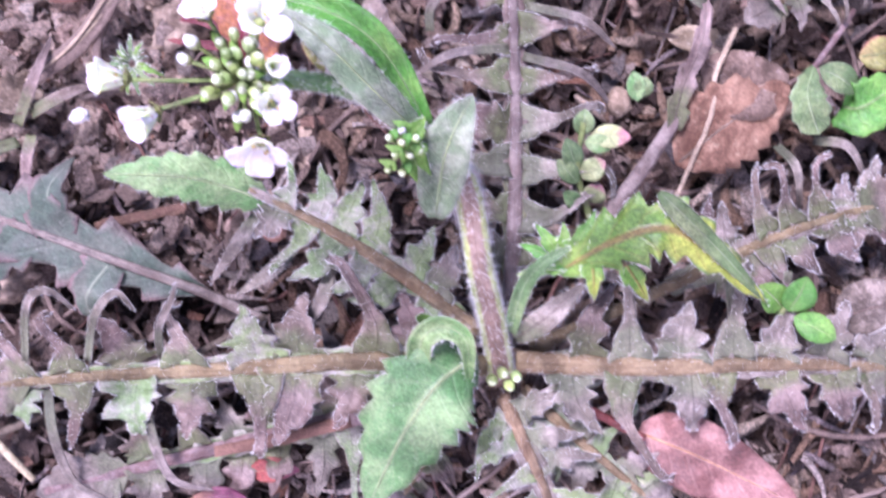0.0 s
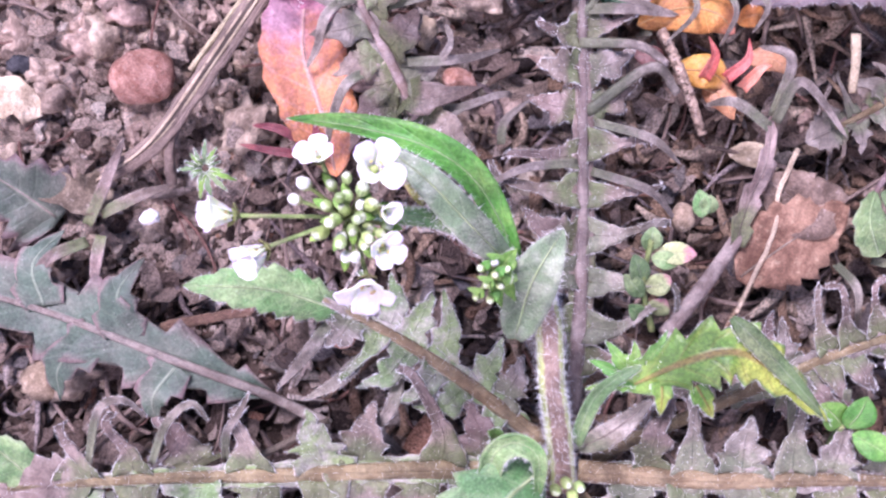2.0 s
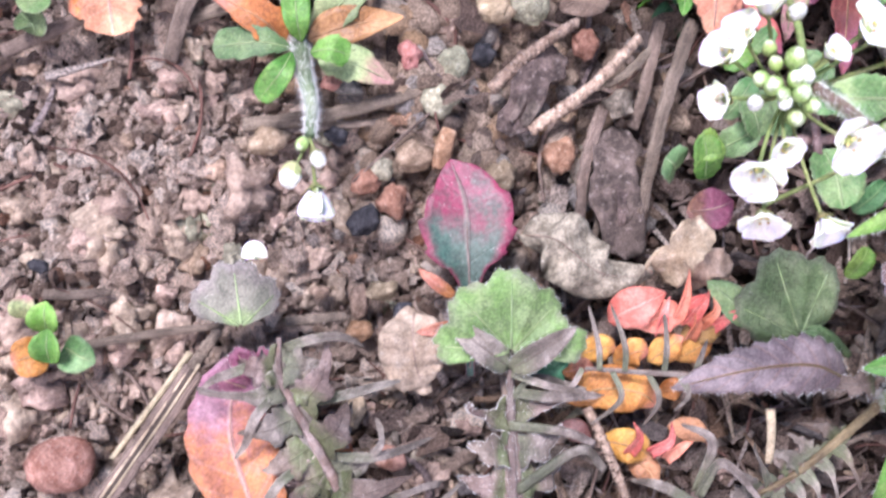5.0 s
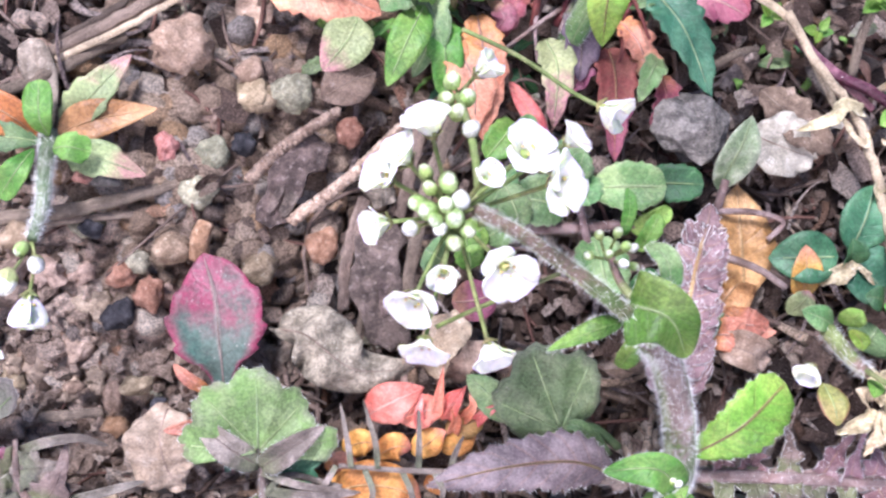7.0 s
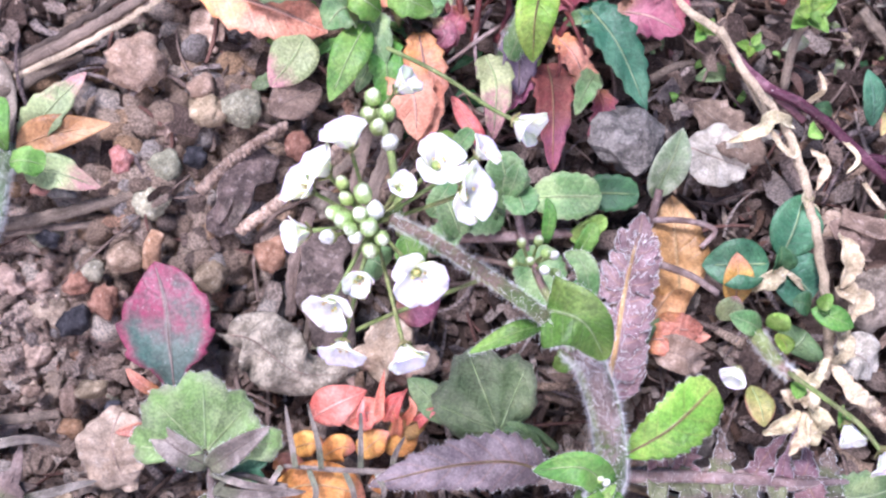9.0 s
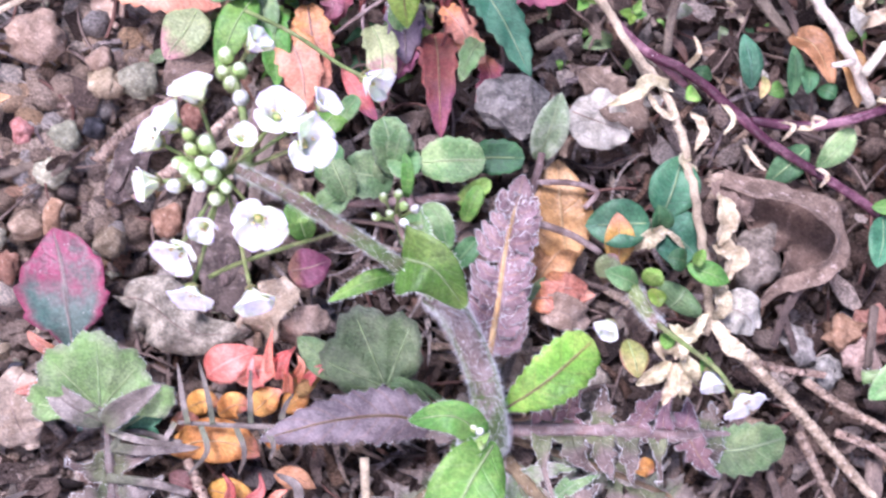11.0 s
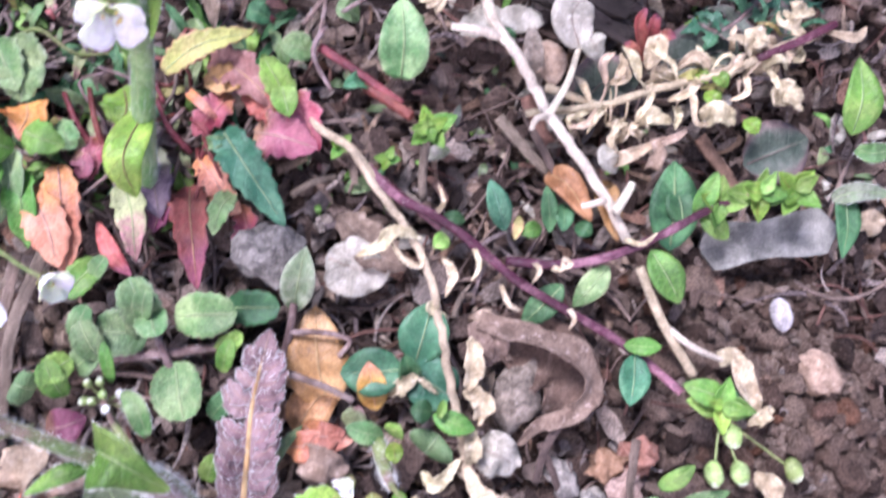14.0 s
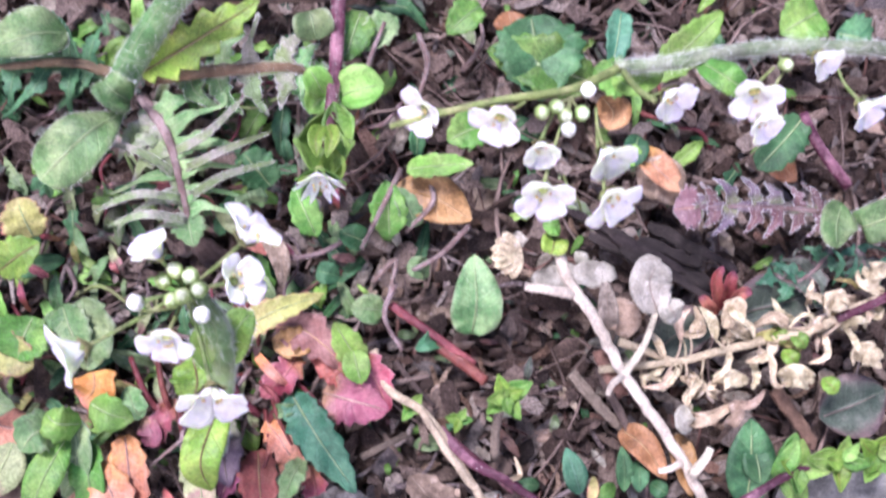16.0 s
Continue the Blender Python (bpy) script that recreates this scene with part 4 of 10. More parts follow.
def straws(name, label, material, count, seed, length, width, region, keep=None):
    """Dry stalks and needles lying criss-cross on the soil, as one mass."""
    g = np.random.default_rng(seed)
    vs, fs, at, n = [], [], [], 0
    for i in range(count):
        x, y = g.uniform(region[0], region[1]), g.uniform(region[2], region[3])
        if keep is not None and g.random() > keep(np.array([x]), np.array([y]))[0]:
            continue
        a, ln, w = g.uniform(0, 6.28), g.uniform(*length), g.uniform(*width)
        d, bend = np.array((math.cos(a), math.sin(a), 0)), g.normal(0, 0.12)
        s = np.array((-d[1], d[0], 0))
        z = float(ground_z(x, y)) + g.uniform(0.6, 3.6)
        tilt = g.normal(0, 0.06)
        for k in range(6):
            q = k / 5 - 0.5
            c = np.array((x, y, z)) + d * ln * q + s * bend * ln * q * q * 4 + np.array((0, 0, tilt * ln * q))
            taper = w * (1 - 0.5 * abs(q))
            vs += [c - s * taper, c + (0, 0, taper * 0.5), c + s * taper, c - (0, 0, taper * 0.5)]
            at += [(-1, k / 5 + i, i), (0, k / 5 + i, i), (1, k / 5 + i, i), (0, k / 5 + i, i)]
            if k:
                for j in range(4):
                    fs.append((n + 4 * k - 4 + j, n + 4 * k - 4 + (j + 1) % 4, n + 4 * k + (j + 1) % 4, n + 4 * k + j))
        fs += [(n, n + 1, n + 2, n + 3), (n + 23, n + 22, n + 21, n + 20)]
        n += 24
    ob = link_mesh(name, vs, fs, M[material], base=(0, 0, 0), leaf=at)
    return tagged(ob, label, "litter", kind="stuff")


straws("dry_straws", "thin grey-brown dry stalks lying on the soil", "straw", 1300, 21, (4, 20), (0.12, 0.42), (-60, 150, -40, 165), keep=lambda x, y: np.clip(1 - 1.25 * bare(x, y), 0, 1))
straws("needles", "reddish brown needles scattered over the soil", "needle", 650, 22, (3, 14), (0.1, 0.32), (-60, 150, -40, 165), keep=lambda x, y: 1 - 0.6 * bare(x, y))


def flakes(count, seed, names, region, keep=None):
    """Single fallen leaf fragments and bark flakes."""
    g = np.random.default_rng(seed)
    for i in range(count):
        x, y = g.uniform(region[0], region[1]), g.uniform(region[2], region[3])
        if keep is not None and g.random() > keep(np.array([x]), np.array([y]))[0]:
            continue
        z = float(ground_z(x, y)) + g.uniform(0.8, 1.8)
        a, ln = g.uniform(0, 6.28), g.uniform(3.5, 9)
        d = np.array((math.cos(a), math.sin(a), 0)) * ln / 2
        mat, label = names[g.integers(0, len(names))]
        c = np.array((x, y, z))
        ob = blade("leaf_fragment", [c - d, c + (0, 0, g.uniform(0.2, 1.2)), c + d + (0, 0, g.normal(0.2, 0.5))], ln * g.uniform(0.35, 0.7), M[mat], None, "chip" if g.random() < 0.5 else "oval",
                   fold=g.uniform(-0.3, 0.4), cup=g.uniform(-0.4, 0.4), ruffle=0.08, teeth=g.integers(0, 5), tooth=0.3, nu=2, nv=10, thick=0.18, seed=i)
        tagged(ob, label, "dead leaf", "leaf litter")


flakes(150, 31, [("dead_brown", "brown brittle fragment of a fallen leaf"), ("dead_grey", "grey-brown weathered leaf fragment"), ("dead_tan", "pale tan curled leaf fragment"), ("bark", "dark flake of bark on the soil")],
       (-55, 145, -35, 160), keep=lambda x, y: np.clip(1 - 1.6 * bare(x, y), 0, 1))


def shreds(name, label, material, count, seed, size, region, keep):
    """Torn, curled scraps of dead leaf, too many to count, as one mass."""
    g = np.random.default_rng(seed)
    vs, fs, n = [], [], 0
    for i in range(count):
        x, y = g.uniform(region[0], region[1]), g.uniform(region[2], region[3])
        if g.random() > keep(np.array([x]), np.array([y]))[0]:
            continue
        z = float(ground_z(x, y)) + g.uniform(0.8, 3.2)
        ln, w, a = g.uniform(*size), g.uniform(0.3, 0.7), g.uniform(0, 6.28)
        rot = np.array(Euler((g.normal(0, 0.35), g.normal(0, 0.35), a)).to_matrix())
        curl, k = g.uniform(-0.35, 0.45), 0
        for p in range(5):
            for q in range(4):
                s, t_ = p / 4 - 0.5, q / 3 - 0.5
                e = (1 - 1.6 * s * s) * w * g.uniform(0.75, 1.1)
                v = np.array((s * ln, t_ * ln * e, curl * ln * (t_ * t_ + 0.6 * s * s) + g.normal(0, 0.025) * ln))
                vs.append(rot @ v + (x, y, z))
        for p in range(4):
            for q in range(3):
                b = n + p * 4 + q
                fs.append((b, b + 1, b + 5, b + 4))
        n += 20
    ob = link_mesh(name, vs, fs, M[material], base=(0, 0, 0))
    return tagged(ob, label, "litter", kind="stuff")


shreds("leaf_shreds", "torn curled scraps of brown dead leaves", "shreds", 5200, 41, (1.4, 5.6), (-60, 150, -40, 165), lambda x, y: np.clip(1 - 1.6 * bare(x, y), 0, 1))


def curls(name, label, material, count, seed, region, keep, width=(0.25, 0.62), length=(3.5, 11)):
    """Narrow dry leaf straps arching over the litter, as one mass."""
    g = np.random.default_rng(seed)
    vs, fs, n = [], [], 0
    for i in range(count):
        x, y = g.uniform(region[0], region[1]), g.uniform(region[2], region[3])
        if g.random() > keep(np.array([x]), np.array([y]))[0]:
            continue
        z, a, ln, w = float(ground_z(x, y)) + g.uniform(0.8, 2.6), g.uniform(0, 6.28), g.uniform(*length), g.uniform(*width)
        turn, rise = g.normal(0, 1.1), g.uniform(0.05, 0.4)
        p = np.array((x, y, z))
        for k in range(8):
            q = k / 7
            h = a + turn * q
            d, s_ = np.array((math.cos(h), math.sin(h), 0)), np.array((-math.sin(h), math.cos(h), 0))
            c = p + np.array((0, 0, rise * ln * q * (1 - q) * 2.2))
            e = w * (1 - 0.75 * q)
            vs += [c - s_ * e, c - np.array((0, 0, e * 0.45)), c + s_ * e, c + np.array((0, 0, 0.05 - e * 0.2))]
            if k:
                fs += [(n + 4 * k - 4 + j, n + 4 * k - 4 + (j + 1) % 4, n + 4 * k + (j + 1) % 4, n + 4 * k + j) for j in range(4)]
            p = p + d * ln / 7
        n += 32
    ob = link_mesh(name, vs, fs, M[material], base=(0, 0, 0))
    return tagged(ob, label, "litter", kind="stuff")


curls("dry_curls", "pale dry leaf straps curling over the litter", "curls", 1150, 43, (-60, 150, -40, 130), lambda x, y: np.clip(1 - 1.4 * bare(x, y), 0, 1) * np.where(x > 60, 0.6, 1.0))
crumb_shader("strips", [(0.0, (0.17, 0.1, 0.065)), (0.35, (0.34, 0.22, 0.14)), (0.7, (0.5, 0.37, 0.26)), (1.0, (0.62, 0.5, 0.38))], 800)
curls("leaf_strips", "tan and rusty strips of dead leaf in the litter", "strips", 560, 47, (-16, 62, -30, 56), lambda x, y: np.clip(1 - 1.6 * bare(x, y), 0, 1), (0.5, 1.25), (3.0, 9.0))
curls("leaf_strips", "tan and brown strips of dead leaf among the weeds", "strips", 260, 48, (58, 150, 24, 126), lambda x, y: np.clip(1 - 1.6 * bare(x, y), 0, 1), (0.4, 1.0), (2.5, 8.0))
# single lumps lying on the open soil
lumps = [blob((1, 1, 0.8), 700 + k, 0.9, 3) for k in range(6)]
lump_mesh = []
for k, (v_, f_) in enumerate(lumps):
    me = bpy.data.meshes.new("soil_lump")
    me.from_pydata((v_ * MM).tolist(), [], f_)
    me.polygons.foreach_set("use_smooth", np.ones(len(me.polygons), bool))
    me.materials.append(M[("clod_single", "tan_stone", "clod_single", "lichen_stone", "clod_single", "clod_single")[k]])
    lump_mesh.append(me)
gl = np.random.default_rng(5)
for k in range(290):
    x, y = gl.normal(-20, 24), gl.normal(62, 22)
    s = 0.7 + 1.3 * gl.random() ** 2
    ob = new("soil_lump", lump_mesh[(k * 5 + k // 7) % 6])
    ob.matrix_world = pose(x * MM, y * MM, (float(ground_z(x, y)) + s * 0.55) * MM, gl.uniform(-40, 40), gl.uniform(-40, 40), gl.uniform(0, 360)) @ Matrix.Diagonal((s * gl.uniform(0.8, 1.3), s, s, 1))
    tagged(ob, "crumbly lump of dry soil or gravel", "soil lump", "soil lumps")
clod_mesh = []
for k in range(8):
    v_, f_ = blob((1, 1, 0.85), 900 + k, 1.1, 3)
    me = bpy.data.meshes.new("soil_clod")
    me.from_pydata((v_ * MM).tolist(), [], f_)
    me.polygons.foreach_set("use_smooth", np.ones(len(me.polygons), bool))
    me.materials.append(M["clod_single"])
    clod_mesh.append(me)
for k in range(95):
    x, y = gl.normal(-49, 11), gl.normal(43, 12)
    s = 0.9 + 1.5 * gl.random() ** 1.5
    ob = new("soil_clod", clod_mesh[k % 8])
    ob.matrix_world = pose(x * MM, y * MM, (float(ground_z(x, y)) + s * 0.6) * MM, gl.uniform(-50, 50), gl.uniform(-50, 50), gl.uniform(0, 360)) @ Matrix.Diagonal((s * gl.uniform(0.8, 1.3), s, s, 1))
    tagged(ob, "pale porous clod of dry soil", "soil clod", "soil clods")



def loose(name, label, category, ctrl, width, mat, shape="oval", group="", **k):
    return tagged(blade(name, ctrl, width, M[mat], None, shape, **k), label if len(label.split()) > 3 else label + " on the soil", category, group)


def stick(name, label, ctrl, r, mat, category="twig", **k):
    if mat in ("straw", "bark", "needle") and r >= 0.6:
        k.update(sides=16, flute=0.3, n=max(24, k.get("n", 20)), wobble=0.06)
    return tagged(tube(name, ctrl, r, k.pop("r1", r * 0.8), M[mat], None, **k), label if len(label.split()) > 3 else label + " lying on the litter", category)


# ---- first flowering rosette ----
p1 = thing("shepherds_purse", (9.7, -10.0, 0.0), "hairy white-flowered cress with a flat lobed rosette", "plant", "flowering cress plants")
tube("stem", [(10.1, -10.4, 2.0), (8.8, -3.2, 7.0), (7.5, 2.7, 11.0), (6.2, 10.5, 16.5), (4.6, 13.6, 19.0)], 1.55, 1.3, M["stem_brown"], p1, sides=12, n=34, flat=0.7, label="thick hairy stem, brown with pale green edges", hair=0.85, density=44)
tube("upper_stem", [(5.2, 12.6, 18.0), (0.5, 17.4, 22.0), (-4.6, 19.9, 26.0), (-10.4, 20.2, 30.0), (-11.0, 19.6, 32.0)], 1.1, 0.7, M["leaf_hoary"], p1, sides=10, n=26, flat=0.8, label="downy grey-green upper stem", hair=0.7, density=40)
blade("stem_leaf", [(3.0, 8.3, 16.5), (3.9, 13.4, 20.5), (5.0, 16.4, 23.0), (6.7, 19.4, 24.0)], 6.4, M["leaf_downy"], p1, "lance", fold=0.35, hair=0.7, nv=22, thick=0.18, label="clasping downy stem leaf")
blade("stem_leaf", [(2.7, 16.6, 21.0), (-1.1, 23.0, 25.0), (-5.7, 26.3, 26.0), (-12.4, 28.1, 25.0), (-19.2, 29.1, 22.0)], 3.8, M["leaf_grass"], p1, "lance", fold=0.7, hair=0.6, nv=30, thick=0.16, twist=-30)
blade("stem_leaf", [(2.4, 15.5, 21.5), (-2.1, 19.7, 26.5), (-5.9, 23.4, 29.0), (-9.8, 26.3, 29.0)], 4.2, M["leaf_downy"], p1, "lance", fold=0.35, cup=-0.2, hair=0.7, nv=26, thick=0.16, label="grey downy leaf under the flower head")
blade("stem_leaf", [(2.2, 11.6, 19.0), (1.0, 15.1, 23.0), (2.4, 17.5, 24.0)], 3.0, M["leaf_grass"], p1, "lance", fold=0.4, hair=0.4, nv=16)
blade("stem_leaf", [(-8.2, 24.5, 26.0), (-6.9, 22.5, 28.0), (-6.1, 21.0, 27.0)], 1.6, M["leaf_yellowgreen"], p1, "lance", nv=10)
blade("basal_leaf", [(7.2, -6.4, 9.0), (3.1, -9.0, 12.0), (-0.5, -14.3, 11.0), (-4.9, -23.8, 7.0)], 13.0, M["leaf_hoary"], p1, "oval", fold=0.12, cup=-0.15, teeth=8, tooth=0.28, hair=0.6, nv=30, thick=0.2, label="broad toothed green basal leaf")
blade("curled_leaf", [(1.0, -7.9, 10.0), (1.5, -4.2, 12.5), (3.7, -2.9, 13.0), (6.0, -4.4, 13.0), (6.4, -9.4, 10.0)], 3.2, M["leaf_hoary"], p1, "strap", fold=0.1, cup=0.7, hair=0.6, nv=24, thick=0.2)
blade("curled_leaf", [(2.6, -8.6, 8.0), (3.6, -7.2, 9.0), (4.5, -5.5, 10.0)], 2.6, M["leaf_deep"], p1, "oval", fold=0.4, nv=12)
blade("curled_leaf", [(2.1, -4.1, 9.0), (1.6, -2.5, 11.0), (0.8, -2.0, 12.0)], 2.4, M["leaf_bright"], p1, "lance", fold=0.4, nv=10, hair=0.5)
blade("petiole", [(10.7, -4.4, 6.0), (12.1, 0.9, 9.0), (14.0, 3.5, 11.0), (16.8, 5.2, 11.5)], 2.2, M["leaf_sage"], p1, "strap", fold=0.5, nv=18, hair=0.4)
blade("basal_leaf", [(15.3, 2.2, 9.0), (20.9, 5.8, 12.5), (25.7, 7.2, 14.0), (30.7, 4.8, 13.0), (37.1, -0.6, 9.0)], 8.6, M["leaf_limetip"], p1, "ovate", fold=0.3, cup=-0.3, teeth=7, tooth=0.5, nv=48, ruffle=0.1, thick=0.2, hair=0.4, label="yellow-green toothed basal leaf with a brown midrib")
blade("fold", [(25.1, 10.8, 14.5), (27.1, 8.8, 15.5), (31.9, 4.4, 13.5), (38.1, -1.2, 8.5)], 2.8, M["leaf_sage"], p1, "lance", fold=-0.4, nv=20, hair=0.4)
b0 = np.array((16.4, 3.6, 9.5))
for a, w in (((11.5, 5.4, 9.0), 3.0), ((13.1, 7.6, 10.0), 3.2), ((16.0, 7.8, 11.0), 3.0), ((11.3, 2.0, 8.0), 2.6), ((19.3, 9.1, 12.0), 3.0)):
    blade("lobe", [b0, (b0 + np.array(a)) / 2 + (0, 0, 0.8), a], w, M["leaf_grass"], p1, "lobe", fold=0.3, teeth=3, tooth=0.4, nv=16, hair=0.4)
for a, b in (((19.0, 3.6, 11.0), (19.6, -0.7, 8.0)), ((22.4, 3.3, 12.0), (25.4, -0.9, 8.0))):
    blade("lobe", [a, (np.array(a) + np.array(b)) / 2 + (0, 0, 0.6), b], 3.0, M["leaf_limetip"], p1, "lobe", fold=0.3, teeth=2, tooth=0.4, nv=14, hair=0.4)
blade("basal_leaf", [(11.4, -5.5, 4.0), (14.7, -2.4, 8.0), (18.7, 1.3, 9.0)], 3.6, M["rosette_grey"], p1, "lance", fold=0.3, hair=0.6, nv=16)
for k, (dx, dy) in enumerate(((0, 0), (1.5, -0.4), (0.7, -1.4), (-1.2, -0.8))):
    b0 = (10.0, -9.0, 5.0)
    bud(p1, (b0[0] + dx, b0[1] + dy, 5.5), (0.2, -0.3, 1), 0.9, 0.2, seed=k)
lobed_leaf(p1, [(8.2, -8.5, 4.0), (-5.5, -7.6, 6.5), (-20.6, -8.7, 6.0), (-36.8, -9.8, 5.0), (-52.9, -11.5, 4.0)], 14.5, 8, ["rosette_mauve", "rosette_mauve", "rosette_green"], 3, hooks=0.45, rib=1.25, hair=0.35)
lobed_leaf(p1, [(11.7, -8.2, 3.0), (26.0, -8.2, 6.0), (41.4, -7.9, 5.5), (56.7, -8.7, 4.0)], 14.5, 7, ["rosette_grey", "rosette_mauve", "rosette_grey"], 4, hooks=0.35, rib=1.3, hair=0.35)
lobed_leaf(p1, [(7.5, -4.8, 4.0), (-1.8, 2.3, 6.0), (-9.7, 7.2, 6.5), (-17.1, 11.2, 9.0)], 12.5, 6, ["rosette_grey", "rosette_green"], 5, hooks=0.4, rib=1.0, tipsize=0.1, hair=0.35)
blade("end_leaf", [(-15.5, 10.0, 8.0), (-22.3, 12.3, 12.0), (-30.8, 12.7, 14.0)], 8.0, M["leaf_hoary"], p1, "lance", fold=0.15, cup=-0.2, teeth=7, tooth=0.3, hair=0.5, nv=28, thick=0.18, label="soft green toothed leaf end")
lobed_leaf(p1, [(11.0, -2.0, 1.5), (11.5, 13.5, 2.5), (11.1, 31.5, 3.0), (10.4, 46.7, 4.5)], 14.0, 9, ["rosette_mauve", "rosette_grey", "rosette_mauve"], 6, hooks=0.45, rib=1.0, tipsize=0.0, ribmat="rib_dusky", hair=0.3)
palmate("end_leaf", (10.2, 48.5, 6.5), (10.0, 57.5, 8.0), 15.0, 5, M["leaf_fan"], p1, depth=0.15, pleat=0.14, cup=0.06, hair=0.45, reach=1.85, seed=1, label="fresh green pleated leaf end with pale margins")
blade("end_leaf", [(10.4, 46.5, 5.0), (13.2, 48.6, 7.5), (17.5, 51.4, 7.0)], 3.8, M["rosette_grey"], p1, "lance", fold=0.5, nv=14, hair=0.4)
blade("end_leaf", [(10.2, 46.7, 5.0), (6.8, 49.2, 7.0), (3.2, 51.8, 5.0)], 4.2, M["rosette_grey"], p1, "lance", fold=0.4, nv=14, hair=0.4)
palmate("end_leaf", (12.1, 45.9, 4.5), (17.5, 49.0, 4.5), 6.0, 5, M["leaf_teal"], p1, depth=0.25, seed=2)
blade("strap_lobe", [(10.5, 46.0, 5.0), (14.8, 44.7, 6.0), (21.5, 43.4, 4.0)], 1.1, M["rosette_grey"], p1, "strap", fold=0.3, nv=16)
lobed_leaf(p1, [(13.3, -7.0, 2.0), (29.6, 0.8, 3.0), (41.3, 6.6, 5.0), (54.5, 10.6, 5.0)], 13.0, 7, ["rosette_mauve", "rosette_mauve", "rosette_grey"], 7, hooks=0.4, rib=0.9, start=0.4, hair=0.3)
lobed_leaf(p1, [(10.1, -12.2, 2.0), (12.3, -16.9, 4.0), (14.9, -22.7, 4.0), (16.6, -28.9, 3.0)], 14.0, 5, ["rosette_green", "rosette_grey"], 8, hooks=0.1, rib=0.9, hair=0.3)
lobed_leaf(p1, [(12.4, -11.8, 1.0), (20.4, -18.7, 2.0), (28.2, -25.2, 2.0)], 12.0, 5, ["rosette_grey", "rosette_green"], 9, hooks=0.2, rib=0.8)
lobed_leaf(p1, [(6.6, -11.8, 1.0), (-6.0, -14.5, 2.5), (-21.7, -18.4, 2.0), (-43.0, -23.8, 2.0)], 13.0, 7, ["rosette_grey", "rosette_mauve", "rosette_green"], 10, hooks=0.3, rib=1.5, start=0.35, ribmat="rib_purple")
lobed_leaf(p1, [(4.3, -13.8, 1.0), (1.7, -19.0, 1.5), (-2.2, -25.8, 1.0)], 10.0, 4, ["rosette_grey", "rosette_mauve"], 12, hooks=0.2, rib=0.7, start=0.4)
# arching strap lobes over the soil
for a, b, c, d in (((-43.5, -8.1, 5.0), (-40.3, -1.0, 11.0), (-36.7, 0.8, 14.0), (-35.1, -1.6, 11.0)), ((-36.4, -8.0, 5.0), (-33.1, -2.2, 11.0), (-29.7, 0.6, 14.0), (-28.4, -1.6, 12.0)), ((-28.1, -7.4, 5.0), (-27.6, -3.9, 7.0), (-25.8, -1.2, 9.0), (-24.4, 1.4, 11.0))):
    blade("strap_lobe", [a, b, c, d], 1.1, M["rosette_grey"], p1, "strap", fold=0.45, nv=24, thick=0.2, hair=0.25)
for a, b, c, d in (((-41.0, -11.3, 5.0), (-40.0, -16.2, 6.0), (-38.8, -21.9, 4.0), (-35.3, -24.4, 3.0)), ((-30.1, -11.8, 5.0), (-28.6, -17.3, 6.0), (-27.1, -21.8, 4.0), (-22.6, -22.9, 4.0))):
    blade("strap_lobe", [a, b, c, d], 1.4, M["rosette_grey"], p1, "strap", fold=0.3, nv=18, thick=0.2)
for a, b, c in (((-16.1, 9.1, 7.0), (-18.6, 5.4, 8.0), (-22.6, 0.6, 5.0)), ((-12.5, 5.3, 5.0), (-15.2, 2.3, 7.0), (-19.5, -0.5, 5.0)), ((-8.7, 3.4, 5.0), (-9.7, -0.8, 7.0), (-12.7, -4.9, 4.0))):
    blade("strap_lobe", [a, b, c], 2.0, M["rosette_grey"], p1, "lance", fold=0.3, nv=14, thick=0.2, hair=0.3)
# flower head
hub = (-12.3, 20.0, 31.0)
for k, (at, face, r) in enumerate((((-22.7, 20.0, 32.0), (-1, 0.1, 0.7), 2.9), ((-19.6, 16.6, 33.0), (-0.7, -0.6, 0.7), 2.8), ((-14.6, 25.0, 34.0), (-0.3, 0.6, 0.9), 2.1), ((-9.6, 24.1, 35.0), (0.3, 0.3, 1), 2.5), ((-8.7, 20.5, 35.0), (0.6, 0, 0.8), 1.6), ((-8.8, 17.4, 34.5), (0.5, -0.3, 0.9), 2.0), ((-10.3, 13.8, 33.0), (0.1, -1, 0.7), 2.9))):
    floret(p1, at, face, r, stalk=hub, openness=(30, 32, 50, 66, 40, 58, 50)[k], seed=40 + k, wide=0.88)
for k, at in enumerate(((-15.6, 22.6, 34.0), (-16.4, 21.3, 33.5), (-12.6, 21.5, 35.0), (-10.8, 22.2, 35.0), (-13.3, 19.5, 35.0), (-11.1, 19.8, 36.0), (-12.5, 18.0, 35.0), (-10.3, 18.4, 35.5), (-9.3, 18.7, 35.0), (-14.3, 18.6, 34.0), (-11.4, 16.8, 34.0), (-12.1, 23.1, 34.5), (-10.1, 21.0, 35.5))):
    bud(p1, at, (at[0] - hub[0], at[1] - hub[1], 4), (0.8, 0.7, 0.62)[k % 3], 0.8 if k in (0, 1, 10) else (0.3, 0.5)[k % 2], stalk=hub, seed=k)
